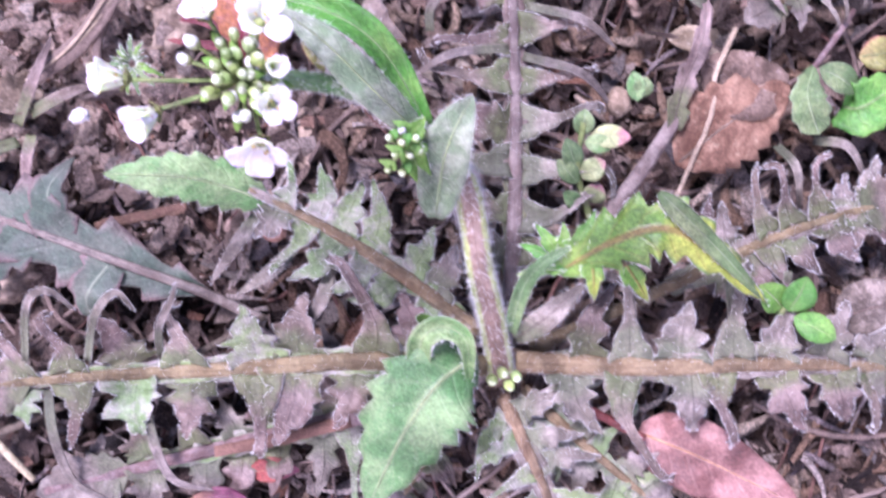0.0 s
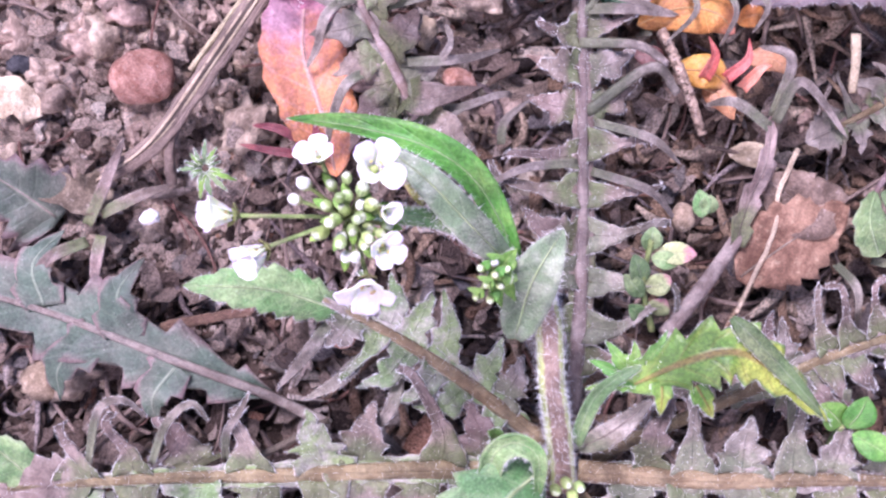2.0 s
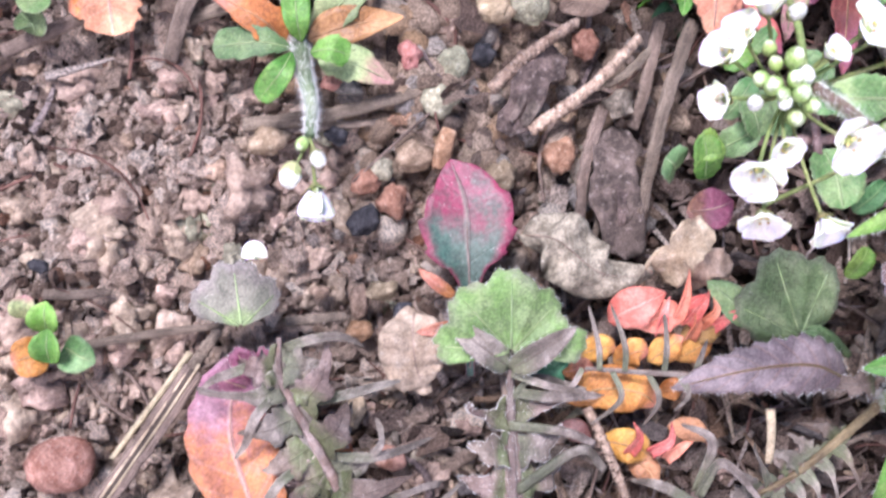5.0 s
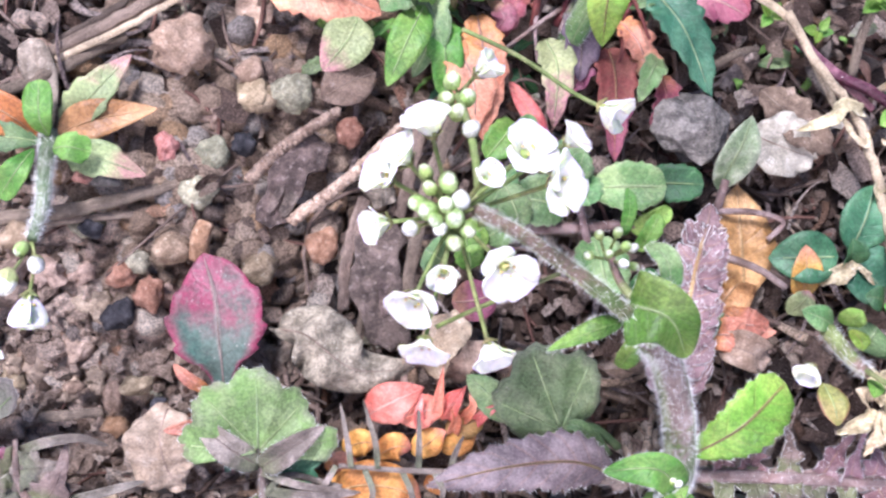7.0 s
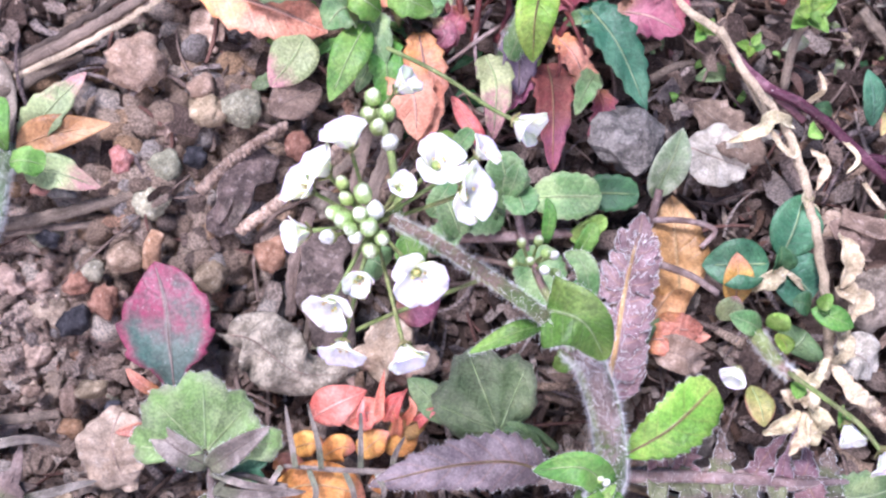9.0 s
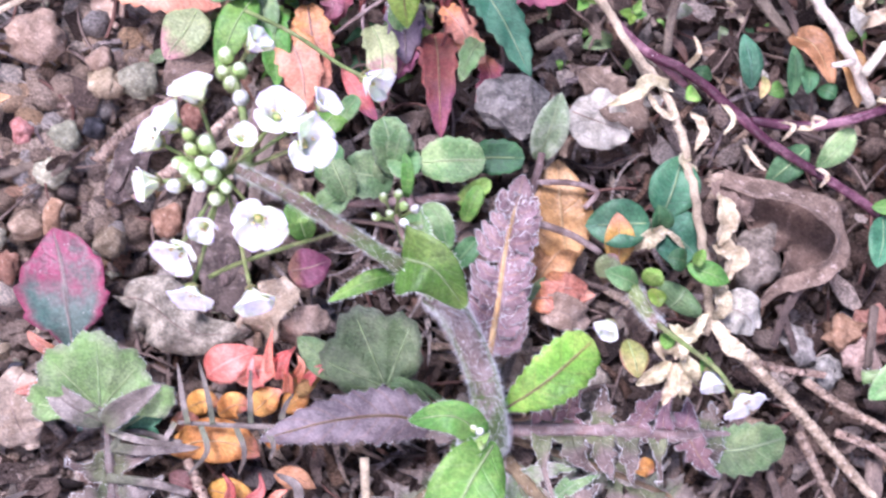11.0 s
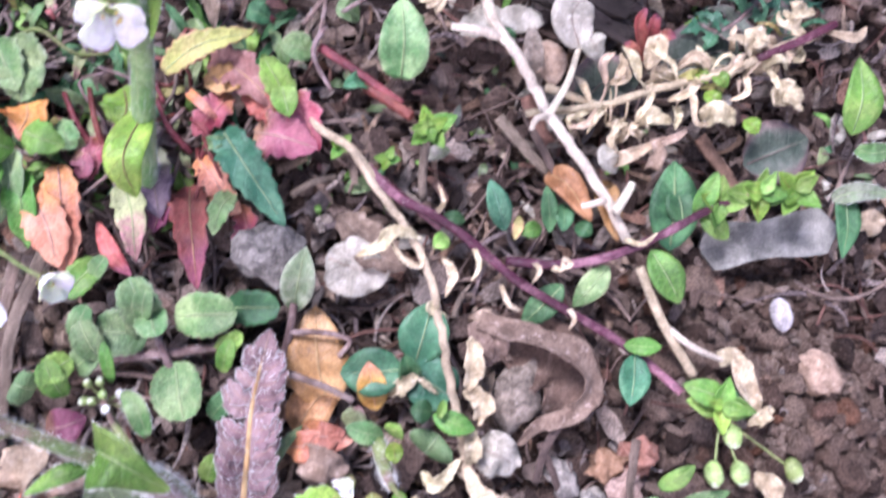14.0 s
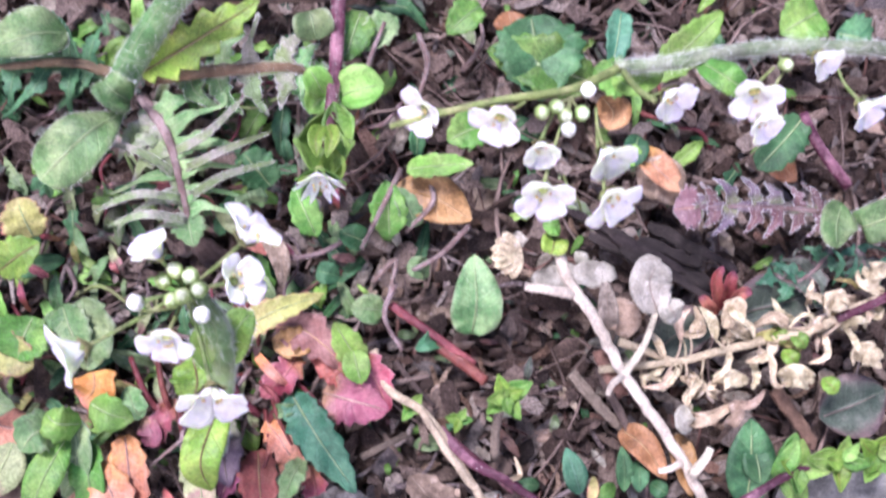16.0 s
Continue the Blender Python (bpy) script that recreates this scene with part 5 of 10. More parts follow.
for k in range(16):
    a = 2.4 * k
    o = np.array((math.cos(a), math.sin(a), 0.0))
    c = np.array(hub) + (0.6, 0.0, 0.0) + o * (0.7 + 0.17 * k) + (0, 0, 3.0 - 0.05 * k)
    bud(p1, tuple(c), (o[0], o[1], 1.6), 0.72, (0.3, 0.5, 0.3, 0.9)[k % 4], stalk=hub, seed=30 + k)
    blade("sepal", [c - o * 0.5, c + o * 0.5 + (0, 0, 0.3), c + o * 1.3], 0.7, M["leaf_bright"], p1, "oval", nu=1, nv=6)
hub2 = (0.2, 14.8, 22.0)
for k, at in enumerate(((-0.8, 15.6, 24.0), (0.4, 16.2, 25.0), (1.5, 15.6, 24.0), (-0.3, 14.1, 24.0), (1.0, 14.1, 24.0), (-1.1, 12.9, 22.0), (0.2, 12.6, 22.0), (1.8, 14.5, 23.0), (0.4, 15.1, 25.5))):
    bud(p1, at, (at[0] - hub2[0], at[1] - hub2[1], 3), 0.55, 0.8 if k == 1 else 0.3, stalk=hub2, seed=60 + k)
    blade("sepal", [np.array(at) - (0, 0, 0.6), np.array(at) + (0.4, 0.3, 0.3), np.array(at) + (0.9 * (-1) ** k, 0.8, 0.5)], 0.9, M["leaf_grass"], p1, "oval", nu=2, nv=8)

# ---- soil and litter round the first rosette ----
lobed = thing("rosette_weed", (-21.5, -1.5, 1.0), "dusky toothed leaf of a low rosette weed", "plant")
blade("leaf", [(-23.0, -0.8, 2.0), (-30.2, 1.8, 3.5), (-39.0, 5.3, 4.5), (-49.3, 8.9, 4.0), (-61.3, 11.7, 3.0)], 15.5, M["leaf_dusky"], lobed, "obovate", fold=0.14, cup=-0.08, teeth=4, tooth=0.55, nv=52, nu=4, ruffle=0.05, thick=0.2)
tube("midrib", [(-17.0, -4.0, 1.6), (-24.0, -0.5, 2.6), (-34.0, 3.4, 4.4), (-48.0, 8.5, 4.6), (-60.0, 11.4, 3.4)], 0.75, 0.25, M["rib_dusky"], lobed, flat=0.5, n=24)
for a, b, c in (((-40.0, 6.0, 4.4), (-40.5, 11.0, 5.0), (-38.0, 15.0, 3.4)), ((-49.0, 9.2, 4.2), (-50.0, 14.0, 5.0), (-47.0, 18.0, 3.4)), ((-34.0, 3.0, 4.0), (-36.5, -0.6, 4.6), (-36.5, -4.0, 3.0)), ((-43.0, 6.2, 4.2), (-47.0, 2.6, 4.8), (-47.5, -1.5, 3.0))):
    blade("lobe", [a, b, c], 7.0, M["leaf_dusky"], lobed, "lobe", fold=0.15, teeth=3, tooth=0.4, nv=18, ruffle=0.06, thick=0.18)
w2 = thing("rosette_weed", (-53.3, 22.2, 1.0), "dark grey-green lobed leaf low over the soil", "plant")
blade("leaf", [(-48.7, 19.0, 1.0), (-52.5, 22.1, 3.0), (-58.9, 25.8, 3.0)], 15, M["leaf_dusky"], w2, "heart", fold=0.15, teeth=5, tooth=0.4, nv=22, ruffle=0.05, thick=0.2)
for a, b, c in (((-44.7, 18.5, 3.0), (-42.2, 23.6, 4.0), (-41.0, 28.6, 2.0)), ((-43.1, 19.8, 3.0), (-38.7, 21.8, 4.0), (-35.4, 23.3, 2.0)), ((-44.7, 16.6, 3.0), (-48.3, 14.6, 5.0), (-50.9, 10.7, 4.0)), ((-43.1, 17.3, 3.0), (-43.3, 14.1, 4.0), (-43.9, 9.5, 3.0))):
    blade("strap_lobe", [a, b, c], 1.7, M["rosette_mauve"], w2, "strap", fold=0.3, nv=14)
loose("weed_leaf", "small green hairy leaf at the rosette's side", "leaf", [(-49.3, -11.9, 3.0), (-52.0, -8.2, 5.0), (-56.0, -6.0, 4.0)], 6, "leaf_hoary", "oval", teeth=6, nv=18)
loose("fallen_leaf", "dull brown folded dead leaf on soil", "dead leaf", [(-50.7, 23.6, 1.0), (-46.0, 21.7, 3.0), (-42.9, 23.1, 1.0)], 5.5, "dead_brown", "chip", ruffle=0.1, cup=0.3)
loose("fallen_leaf", "flat reddish tan dead leaf piece", "dead leaf", [(-58.7, 32.5, 1.0), (-53.5, 32.7, 2.5), (-50.6, 32.0, 1.0)], 6, "dead_tan", "chip", ruffle=0.05)
pebble((-39.5, 35.5, 1.0), (7.6, 6.4, 4.6), M["red_stone"], "smooth rounded brick-red stone", 15, rough=0.12)
pebble((-53.4, 36.6, 0.0), (3.4, 2.8, 2.6), M["dark_stone"], "small blue-black stone", 10)
pebble((-51.1, -0.2, 0.0), (4.6, 4.2, 3.5), M["tan_stone"], "pale tan stone", 40)
pebble((-37.8, 19.5, 2.5), (2.2, 1.6, 1.5), M["white_chip"], "tiny off-white chip", 10)
pebble((-15.3, 6.9, 5.0), (3.0, 3.2, 2.2), M["red_stone"], "small pink rounded seed", 0, name="seed", category="seed", rough=0.08)
pebble((-2.9, 36.0, 1.0), (4.2, 2.8, 2.2), M["red_stone"], "red chip half hidden under litter", -20, rough=0.15)
pebble((22.9, 20.9, 2.0), (2.9, 3.4, 2.2), M["tan_stone"], "small pinkish tan pebble", 0, rough=0.15)
stick("dry_grass_blade", "broad grey-brown dry grass blade, grooved lengthwise", [(-24.8, 46.4, 3.0), (-30.9, 37.0, 3.2), (-37.3, 28.3, 2.5), (-44.0, 23.7, 1.5)], 1.45, "straw", "straw", flat=0.35, n=26, sides=10)
# pale ridges at both edges; the dark middle tube stands in for the groove's shade
for du, mt in ((-0.95, "pale_straw"), (0.0, "bark"), (0.9, "pale_straw")):
    line = np.array([(-24.8, 46.4, 3.0), (-30.9, 37.0, 3.2), (-37.3, 28.3, 2.5), (-44.0, 23.7, 1.5)])
    line = line + np.array((0.8 * du, 0.55 * du, 0.42))
    tube("ridge", line.tolist(), 0.2 if du else 0.32, 0.14, M[mt], bpy.data.objects["dry_grass_blade"], sides=6, n=26, flat=0.6)
stick("straw", "pale grey dry straw", [(-35.7, 23.3, 1.0), (-35.8, 27.1, 2.0), (-34.6, 32.4, 1.0)], 0.7, "straw", "straw", flat=0.6)
stick("needle", "reddish brown flat needle", [(-36.4, 6.7, 2.0), (-31.8, 7.9, 2.5), (-26.1, 9.0, 2.0)], 0.75, "needle", "needle", flat=0.4)
stick("straw", "thin curved pale straw", [(35.8, 29.0, 2.0), (33.4, 23.7, 3.0), (32.9, 19.2, 3.0), (29.4, 10.1, 2.0)], 0.32, "pale_straw", "straw", wobble=0.05, n=24)
stick("dry_stalk", "thick grey-violet ridged dry stalk", [(21.4, 7.3, 2.0), (26.5, 14.6, 2.5), (29.7, 19.8, 3.0)], 1.05, "rib_dusky", "straw", flat=0.55, n=24, sides=16, flute=0.3)
loose("rosette_leaf", "grey-violet downy toothed leaf lying on litter", "leaf", [(28.8, 17.8, 3.0), (29.6, 22.3, 4.0), (31.6, 27.4, 4.0), (32.1, 32.8, 4.0)], 3.6, "rosette_mauve", "strap", teeth=4, tooth=0.5, fold=0.3, nv=26)
for a, b, c in (((31.8, 31.2, 4.0), (27.3, 33.6, 6.0), (24.8, 33.6, 3.0)), ((32.4, 31.8, 4.0), (34.6, 36.0, 6.0), (41.1, 30.2, 3.0)), ((32.1, 32.4, 4.0), (33.3, 38.4, 6.0), (30.3, 40.2, 4.0)), ((10.7, 43.8, 4.0), (15.3, 43.5, 6.0), (21.1, 43.3, 4.0))):
    loose("strap_lobe", "grey curled strap of a dry leaf", "leaf", [a, b, c], 1.5, "rosette_grey", "strap", fold=0.3, nv=16)
loose("fallen_leaf", "crumpled reddish brown dead leaf with notched margin", "dead leaf", [(29.4, 13.9, 1.5), (35.1, 18.6, 3.0), (41.8, 22.7, 2.0)], 11, "dead_russet", "oval", teeth=7, tooth=0.25, ruffle=0.06, nv=26, fold=0.1)
loose("fallen_leaf", "olive brown half-decayed leaf", "dead leaf", [(32.4, 25.7, 1.0), (37.1, 22.5, 2.5), (41.9, 24.0, 1.5)], 8, "dead_brown", "oval", ruffle=0.06, nv=18)
sd = thing("seedling", (20.8, 10.3, 0.0), "small pale green branching seedling", "plant")
tube("stem", [(20.0, 7.8, 1.0), (18.2, 13.2, 4.0), (18.6, 18.3, 6.0)], 0.45, 0.3, M["stalk"], sd, sides=6)
for a, b, w, mt in (((18.3, 11.9, 4.0), (15.8, 14.4, 5.0), 2.2, "leaf_sage"), ((18.2, 13.2, 4.0), (16.7, 16.7, 6.0), 2.4, "leaf_sage"), ((18.6, 12.5, 4.0), (21.1, 14.3, 5.0), 2.6, "leaf_olivetip"), ((18.8, 16.4, 5.0), (22.0, 15.8, 5.0), 2.2, "leaf_hoary"), ((18.5, 17.0, 5.0), (18.8, 19.8, 6.0), 2.4, "leaf_sage"), ((19.4, 17.0, 5.0), (23.9, 16.8, 5.0), 2.6, "leaf_olivetip"), ((19.7, 9.8, 2.0), (20.8, 11.7, 4.0), 2.6, "leaf_olivetip"), ((18.8, 9.2, 2.0), (16.7, 10.9, 4.0), 2.0, "leaf_hoary"), ((25.2, 21.3, 3.0), (25.5, 23.5, 4.0), 2.2, "leaf_sage"), ((24.9, 20.9, 3.0), (24.2, 24.1, 4.0), 2.2, "leaf_hoary")):
    blade("leaf", [a, (np.array(a) + np.array(b)) / 2 + np.array((0, 0, 0.4)), b], w, M[mt], sd, "oval", fold=0.15, nv=10)
sp = thing("seedling", (-32.1, 24.2, 1.0), "tiny feathery grey-green seedling on the soil", "plant", "seedlings")
gs = np.random.default_rng(3)
c0 = np.array((-31.3, 25.2, 3.5))
for k in range(16):
    a, ln = 0.39 * k + gs.uniform(-0.15, 0.15), gs.uniform(1.8, 4.2)
    o = np.array((math.cos(a), math.sin(a), 0.15))
    blade("leaf", [c0 + o * 0.4, c0 + o * ln * 0.5 + (0, 0, 0.7), c0 + o * ln + (0, 0, gs.uniform(-0.6, 0.6))], ln * 0.3, M["leaf_sage" if k % 3 else "leaf_bright"], sp, "lance", teeth=4, tooth=0.5, nv=14, nu=2, hair=0.25)
gr = thing("seedling", (42.2, -3.2, 1.0), "seedling with three glossy rounded green leaves", "plant")
tube("stem", [(40.6, -6.4, 1.0), (40.0, -3.8, 4.0), (40.5, -1.3, 6.0)], 0.5, 0.4, M["stalk"], gr, sides=6)
for a, b, w in (((40.2, -1.6, 6.0), (37.1, 1.0, 8.0), 3.4), ((40.8, -2.0, 6.0), (42.1, 1.9, 8.0), 3.6), ((41.4, -2.6, 6.0), (45.6, -4.9, 7.0), 3.2)):
    blade("leaf", [a, (np.array(a) + np.array(b)) / 2 + np.array((0, 0, 0.6)), b], w, M["leaf_grass"], gr, "oval", fold=0.15, cup=0.1, nv=12)
gr2 = thing("weed", (47.7, 23.0, 0.0), "small weed with rounded toothed green leaves", "plant")
tube("leaf_stalk", [(49.0, 31.0, 1.0), (45.5, 26.8, 4.0), (43.0, 24.1, 6.0)], 0.4, 0.35, M["rib_purple"], gr2, sides=6)
blade("leaf", [(43.0, 24.4, 6.0), (42.1, 21.0, 7.0), (43.7, 17.0, 6.0)], 6.0, M["leaf_sage"], gr2, "obovate", teeth=5, tooth=0.25, nv=18, fold=0.1)
blade("leaf", [(43.6, 24.1, 6.0), (46.0, 22.9, 6.0), (48.2, 21.5, 5.0)], 3.2, M["leaf_sage"], gr2, "oval", nv=12)
blade("leaf", [(47.2, 20.2, 3.0), (48.6, 20.0, 5.0), (52.8, 22.5, 4.0)], 6.5, M["leaf_grass"], gr2, "round", teeth=6, tooth=0.2, nv=16, cup=0.3)
blade("leaf", [(49.3, 25.8, 2.0), (51.4, 26.0, 3.0), (54.2, 26.4, 2.0)], 4.0, M["leaf_yellowgreen"], gr2, "oval", nv=14)
loose("fallen_leaf", "dry coppery pink fallen leaf curled at the tip", "dead leaf", [(25.7, -16.6, 1.0), (33.1, -19.4, 2.5), (44.5, -25.3, 1.0)], 11, "leaf_copper", "lance", ruffle=0.06, nv=24, fold=0.2)
stick("leaf_stalk", "thin dark red leaf stalk", [(17.1, -12.3, 3.0), (21.5, -14.4, 3.5), (26.0, -16.8, 3.0)], 0.6, "stem_red", "stalk")
loose("fallen_leaf", "small crimson leaf under the lobes", "dead leaf", [(-19.1, -21.6, 2.0), (-16.3, -20.7, 3.0), (-13.2, -21.1, 2.0)], 3, "leaf_red", "oval", nv=12)
loose("fallen_leaf", "bright magenta leaf tip in the litter", "dead leaf", [(-26.4, -25.0, 2.0), (-22.2, -23.9, 3.0), (-19.2, -24.6, 2.0)], 2.4, "leaf_plum", "oval", nv=12)
stick("stick", "split orange-brown wooden splinter", [(-7.2, -14.9, 3.0), (-14.8, -16.8, 4.0), (-22.6, -18.5, 3.5)], 0.9, "needle", flat=0.5)
stick("straw", "long pale brown straw under the leaves", [(-49.5, -17.6, 2.0), (-39.7, -13.3, 3.0), (-26.5, -8.3, 3.0), (-17.0, -3.3, 2.0)], 0.5, "straw", "straw")
stick("straw", "pale straw beside the rosette", [(-48.8, -17.9, 2.0), (-46.6, -20.2, 2.0), (-44.8, -22.8, 1.0)], 0.5, "pale_straw", "straw")
stick("needle", "brown needle across the soil", [(-35.7, 7.2, 2.0), (-31.6, 8.0, 2.5), (-25.9, 9.3, 2.0)], 0.6, "needle", "needle", flat=0.5)
for a, b, c in (((12.5, 31.4, 3.0), (18.5, 29.5, 5.0), (22.6, 26.9, 2.0)), ((12.2, 25.9, 3.0), (18.5, 23.7, 5.0), (22.3, 20.3, 2.0)), ((10.6, 26.8, 3.0), (4.4, 25.9, 5.0), (-0.4, 23.5, 3.0)), ((1.9, 28.7, 3.0), (2.2, 31.1, 5.0), (5.0, 33.7, 4.0)), ((44.2, 16.5, 3.0), (46.8, 15.7, 6.0), (50.2, 11.8, 3.0)), ((40.2, 16.0, 3.0), (41.4, 13.3, 6.0), (43.2, 8.4, 2.0)), ((40.7, 2.3, 6.0), (40.7, -2.7, 5.0), (40.6, -7.7, 5.0)), ((34.1, 1.2, 7.0), (34.8, -2.6, 6.0), (35.4, -7.7, 5.0))):
    blade("strap_lobe", [a, b, c], 1.25, M["rosette_grey"], p1, "strap", fold=0.3, nv=16, thick=0.2)
loose("fallen_leaf", "smooth grey oval leaf under litter", "dead leaf", [(47.5, -3.7, 2.0), (50.8, -2.0, 3.0), (56.2, -1.7, 2.0)], 7, "dead_grey", "oval", nv=14)


# ---- between the rosettes: fallen colour, bare soil and the nodding seedling ----
pk = thing("pink_leaf_weed", (-18.3, 27.1, 0.0), "low weed with one big pink and orange autumn leaf", "plant")
blade("leaf", [(-16.8, 24.6, 1.0), (-18.3, 31.1, 2.5), (-20.6, 38.8, 3.0), (-20.2, 44.5, 4.0), (-18.1, 48.5, 4.0)], 10.5, M["leaf_pink"], pk, "oval", fold=0.1, cup=0.15, teeth=9, tooth=0.12, nv=30, thick=0.2, ruffle=0.03)
blade("leaf", [(-12.4, 33.1, 1.0), (-11.3, 35.1, 2.5), (-9.7, 37.0, 2.5)], 5.0, M["leaf_orange"], pk, "oval", cup=0.3, nv=14)
blade("leaf", [(-9.8, 34.8, 1.0), (-8.4, 36.4, 2.0), (-7.5, 38.0, 2.0)], 3.0, M["leaf_orange"], pk, "oval", cup=0.3, nv=12)
for a, b, c in (((-19.3, 27.8, 2.0), (-23.1, 29.8, 3.0), (-26.5, 30.3, 2.0)), ((-19.0, 27.2, 2.0), (-22.9, 27.2, 3.5), (-28.0, 28.1, 2.0)), ((-18.6, 25.9, 2.0), (-18.7, 28.6, 4.0), (-19.2, 30.8, 3.0))):
    blade("leaf_stalk", [a, b, c], 1.3, M["stem_red"], pk, "strap", fold=0.4, nv=10)
ld = lobed_leaf(pk, [(-4.4, 21.5, 1.5), (-8.6, 33.2, 5.0), (-12.1, 40.0, 6.0), (-14.9, 45.5, 6.5), (-15.2, 50.1, 7.0)], 12.5, 6, ["rosette_mauve", "rosette_grey"], 21, hooks=0.3, rib=0.75, tipsize=0.0, ribmat="rib_purple")
palmate("end_leaf", (-19.3, 51.2, 6.0), (-20.3, 59.3, 7.5), 10.0, 3, M["leaf_violetgrey"], pk, depth=0.2, pleat=0.04, cup=0.03, reach=1.35, seed=3, hair=0.3)
palmate("end_leaf", (-17.0, 43.8, 4.0), (-20.1, 48.6, 5.0), 8.0, 5, M["leaf_plum"], pk, depth=0.3, seed=4, reach=1.7, hair=0.3)
for a, b, c, d in (((-15.3, 44.3, 6.0), (-17.5, 41.6, 8.0), (-18.6, 38.7, 6.0), (-20.1, 36.5, 4.0)), ((-12.7, 36.2, 6.0), (-15.2, 34.3, 8.0), (-16.9, 30.6, 6.0), (-17.8, 27.0, 3.0)), ((-15.3, 48.7, 6.0), (-11.5, 50.0, 8.0), (-8.4, 50.2, 7.0), (-6.0, 49.0, 5.0)), ((-11.5, 43.1, 6.0), (-7.7, 44.0, 7.0), (-4.0, 45.0, 7.0), (-1.8, 45.4, 6.0)), ((-9.5, 37.2, 6.0), (-5.2, 37.2, 7.0), (-1.4, 37.9, 6.0), (1.7, 39.0, 5.0)), ((-17.2, 47.4, 6.0), (-20.1, 46.3, 7.0), (-22.1, 45.5, 6.0), (-23.6, 44.3, 5.0))):
    blade("strap_lobe", [a, b, c, d], 1.35, M["rosette_grey"], pk, "strap", fold=0.3, nv=18, thick=0.2)
for a, b, c in (((-8.9, 33.8, 5.0), (-6.4, 33.2, 7.0), (-0.4, 34.8, 5.0)), ((-7.7, 32.5, 4.0), (-4.5, 30.1, 6.0), (-0.6, 27.5, 3.0)), ((-9.5, 32.5, 5.0), (-12.6, 31.9, 6.0), (-15.3, 27.3, 3.0)), ((-10.8, 38.8, 6.0), (-8.9, 40.5, 8.0), (-7.7, 43.2, 6.0))):
    blade("lobe", [a, b, c], 6.0, M["rosette_mauve"], pk, "lobe", fold=0.2, teeth=3, tooth=0.4, nv=14, thick=0.2)
rt = thing("red_tipped_weed", (6.6, 52.7, 0.0), "low weed with one oval leaf, crimson above and blue-green below", "plant")
blade("leaf", [(6.3, 45.3, 1.0), (5.9, 55.9, 3.2), (5.5, 60.5, 4.2), (5.1, 65.3, 4.8), (3.5, 70.2, 3.6)], 11.6, M["leaf_redteal"], rt, "elliptic", fold=0.12, cup=0.1, teeth=6, tooth=0.14, nv=44, nu=4, thick=0.22, ruffle=0.03)
blade("leaf", [(4.4, 54.5, 2.0), (2.0, 56.1, 3.0), (0.1, 57.7, 2.0)], 2.0, M["leaf_salmon"], rt, "lance", fold=0.4, nv=12)
blade("leaf", [(4.3, 51.3, 3.0), (1.9, 50.9, 5.0), (-0.3, 50.6, 5.0)], 2.0, M["leaf_salmon"], rt, "lance", fold=0.4, nv=12)
# the amber and red autumn leaves under a fine cut leaf
au = thing("autumn_weed", (26.8, 43.8, 0.0), "orange and red autumn leaves of a low weed", "plant")
blade("leaf", [(21.9, 51.9, 3.5), (24.8, 53.7, 6.0), (28.4, 55.2, 5.0)], 5.2, M["leaf_red_salmon"], au, "ovate", cup=-0.15, fold=0.1, nv=22, ruffle=0.04, thick=0.22)
blade("leaf", [(25.3, 51.3, 3.0), (28.4, 52.6, 5.0), (31.3, 52.7, 4.0)], 4.2, M["leaf_red_salmon"], au, "ovate", cup=-0.2, nv=18, ruffle=0.05)
blade("leaf", [(17.0, 42.6, 2.0), (21.4, 44.2, 4.0), (25.5, 43.7, 4.0), (28.3, 41.9, 2.0)], 5.6, M["leaf_orange"], au, "oval", cup=-0.2, fold=0.05, nv=26, nu=4, thick=0.22, ruffle=0.03)
for a, b, c, w, mt in (((19.1, 47.8, 1.0), (21.5, 48.8, 3.0), (23.5, 48.5, 2.0), 3.4, "leaf_orange"), ((23.1, 47.0, 1.5), (25.4, 48.4, 3.5), (27.1, 47.8, 2.0), 3.6, "leaf_orange"), ((27.3, 47.0, 1.5), (29.3, 49.0, 3.5), (31.0, 50.1, 3.0), 3.6, "leaf_orange"), ((31.0, 49.7, 2.0), (33.7, 51.1, 4.0), (36.0, 51.7, 3.0), 3.6, "leaf_amber"), ((30.8, 47.2, 1.0), (32.9, 48.9, 3.0), (34.6, 50.4, 3.0), 3.2, "leaf_orange"), ((17.2, 45.7, 1.0), (19.3, 46.3, 2.0), (21.2, 46.0, 1.0), 3.0, "leaf_salmon"), ((28.6, 43.4, 1.0), (30.4, 44.0, 2.5), (31.9, 43.7, 1.0), 2.8, "leaf_orange"), ((21.7, 37.9, 1.0), (25.3, 37.3, 3.0), (28.0, 35.8, 1.5), 4.2, "leaf_orange"), ((24.9, 35.8, 1.0), (27.1, 34.6, 2.0), (28.7, 32.2, 1.0), 3.4, "leaf_amber"), ((29.8, 39.3, 1.0), (32.7, 39.1, 2.0), (35.0, 37.6, 1.0), 3.0, "leaf_amber"), ((17.0, 39.8, 1.0), (19.1, 38.9, 2.0), (20.7, 37.6, 1.0), 2.8, "leaf_copper")):
    blade("leaf", [a, b, c], w, M[mt], au, "ovate", cup=-0.15, ruffle=0.05, nv=18, thick=0.2)
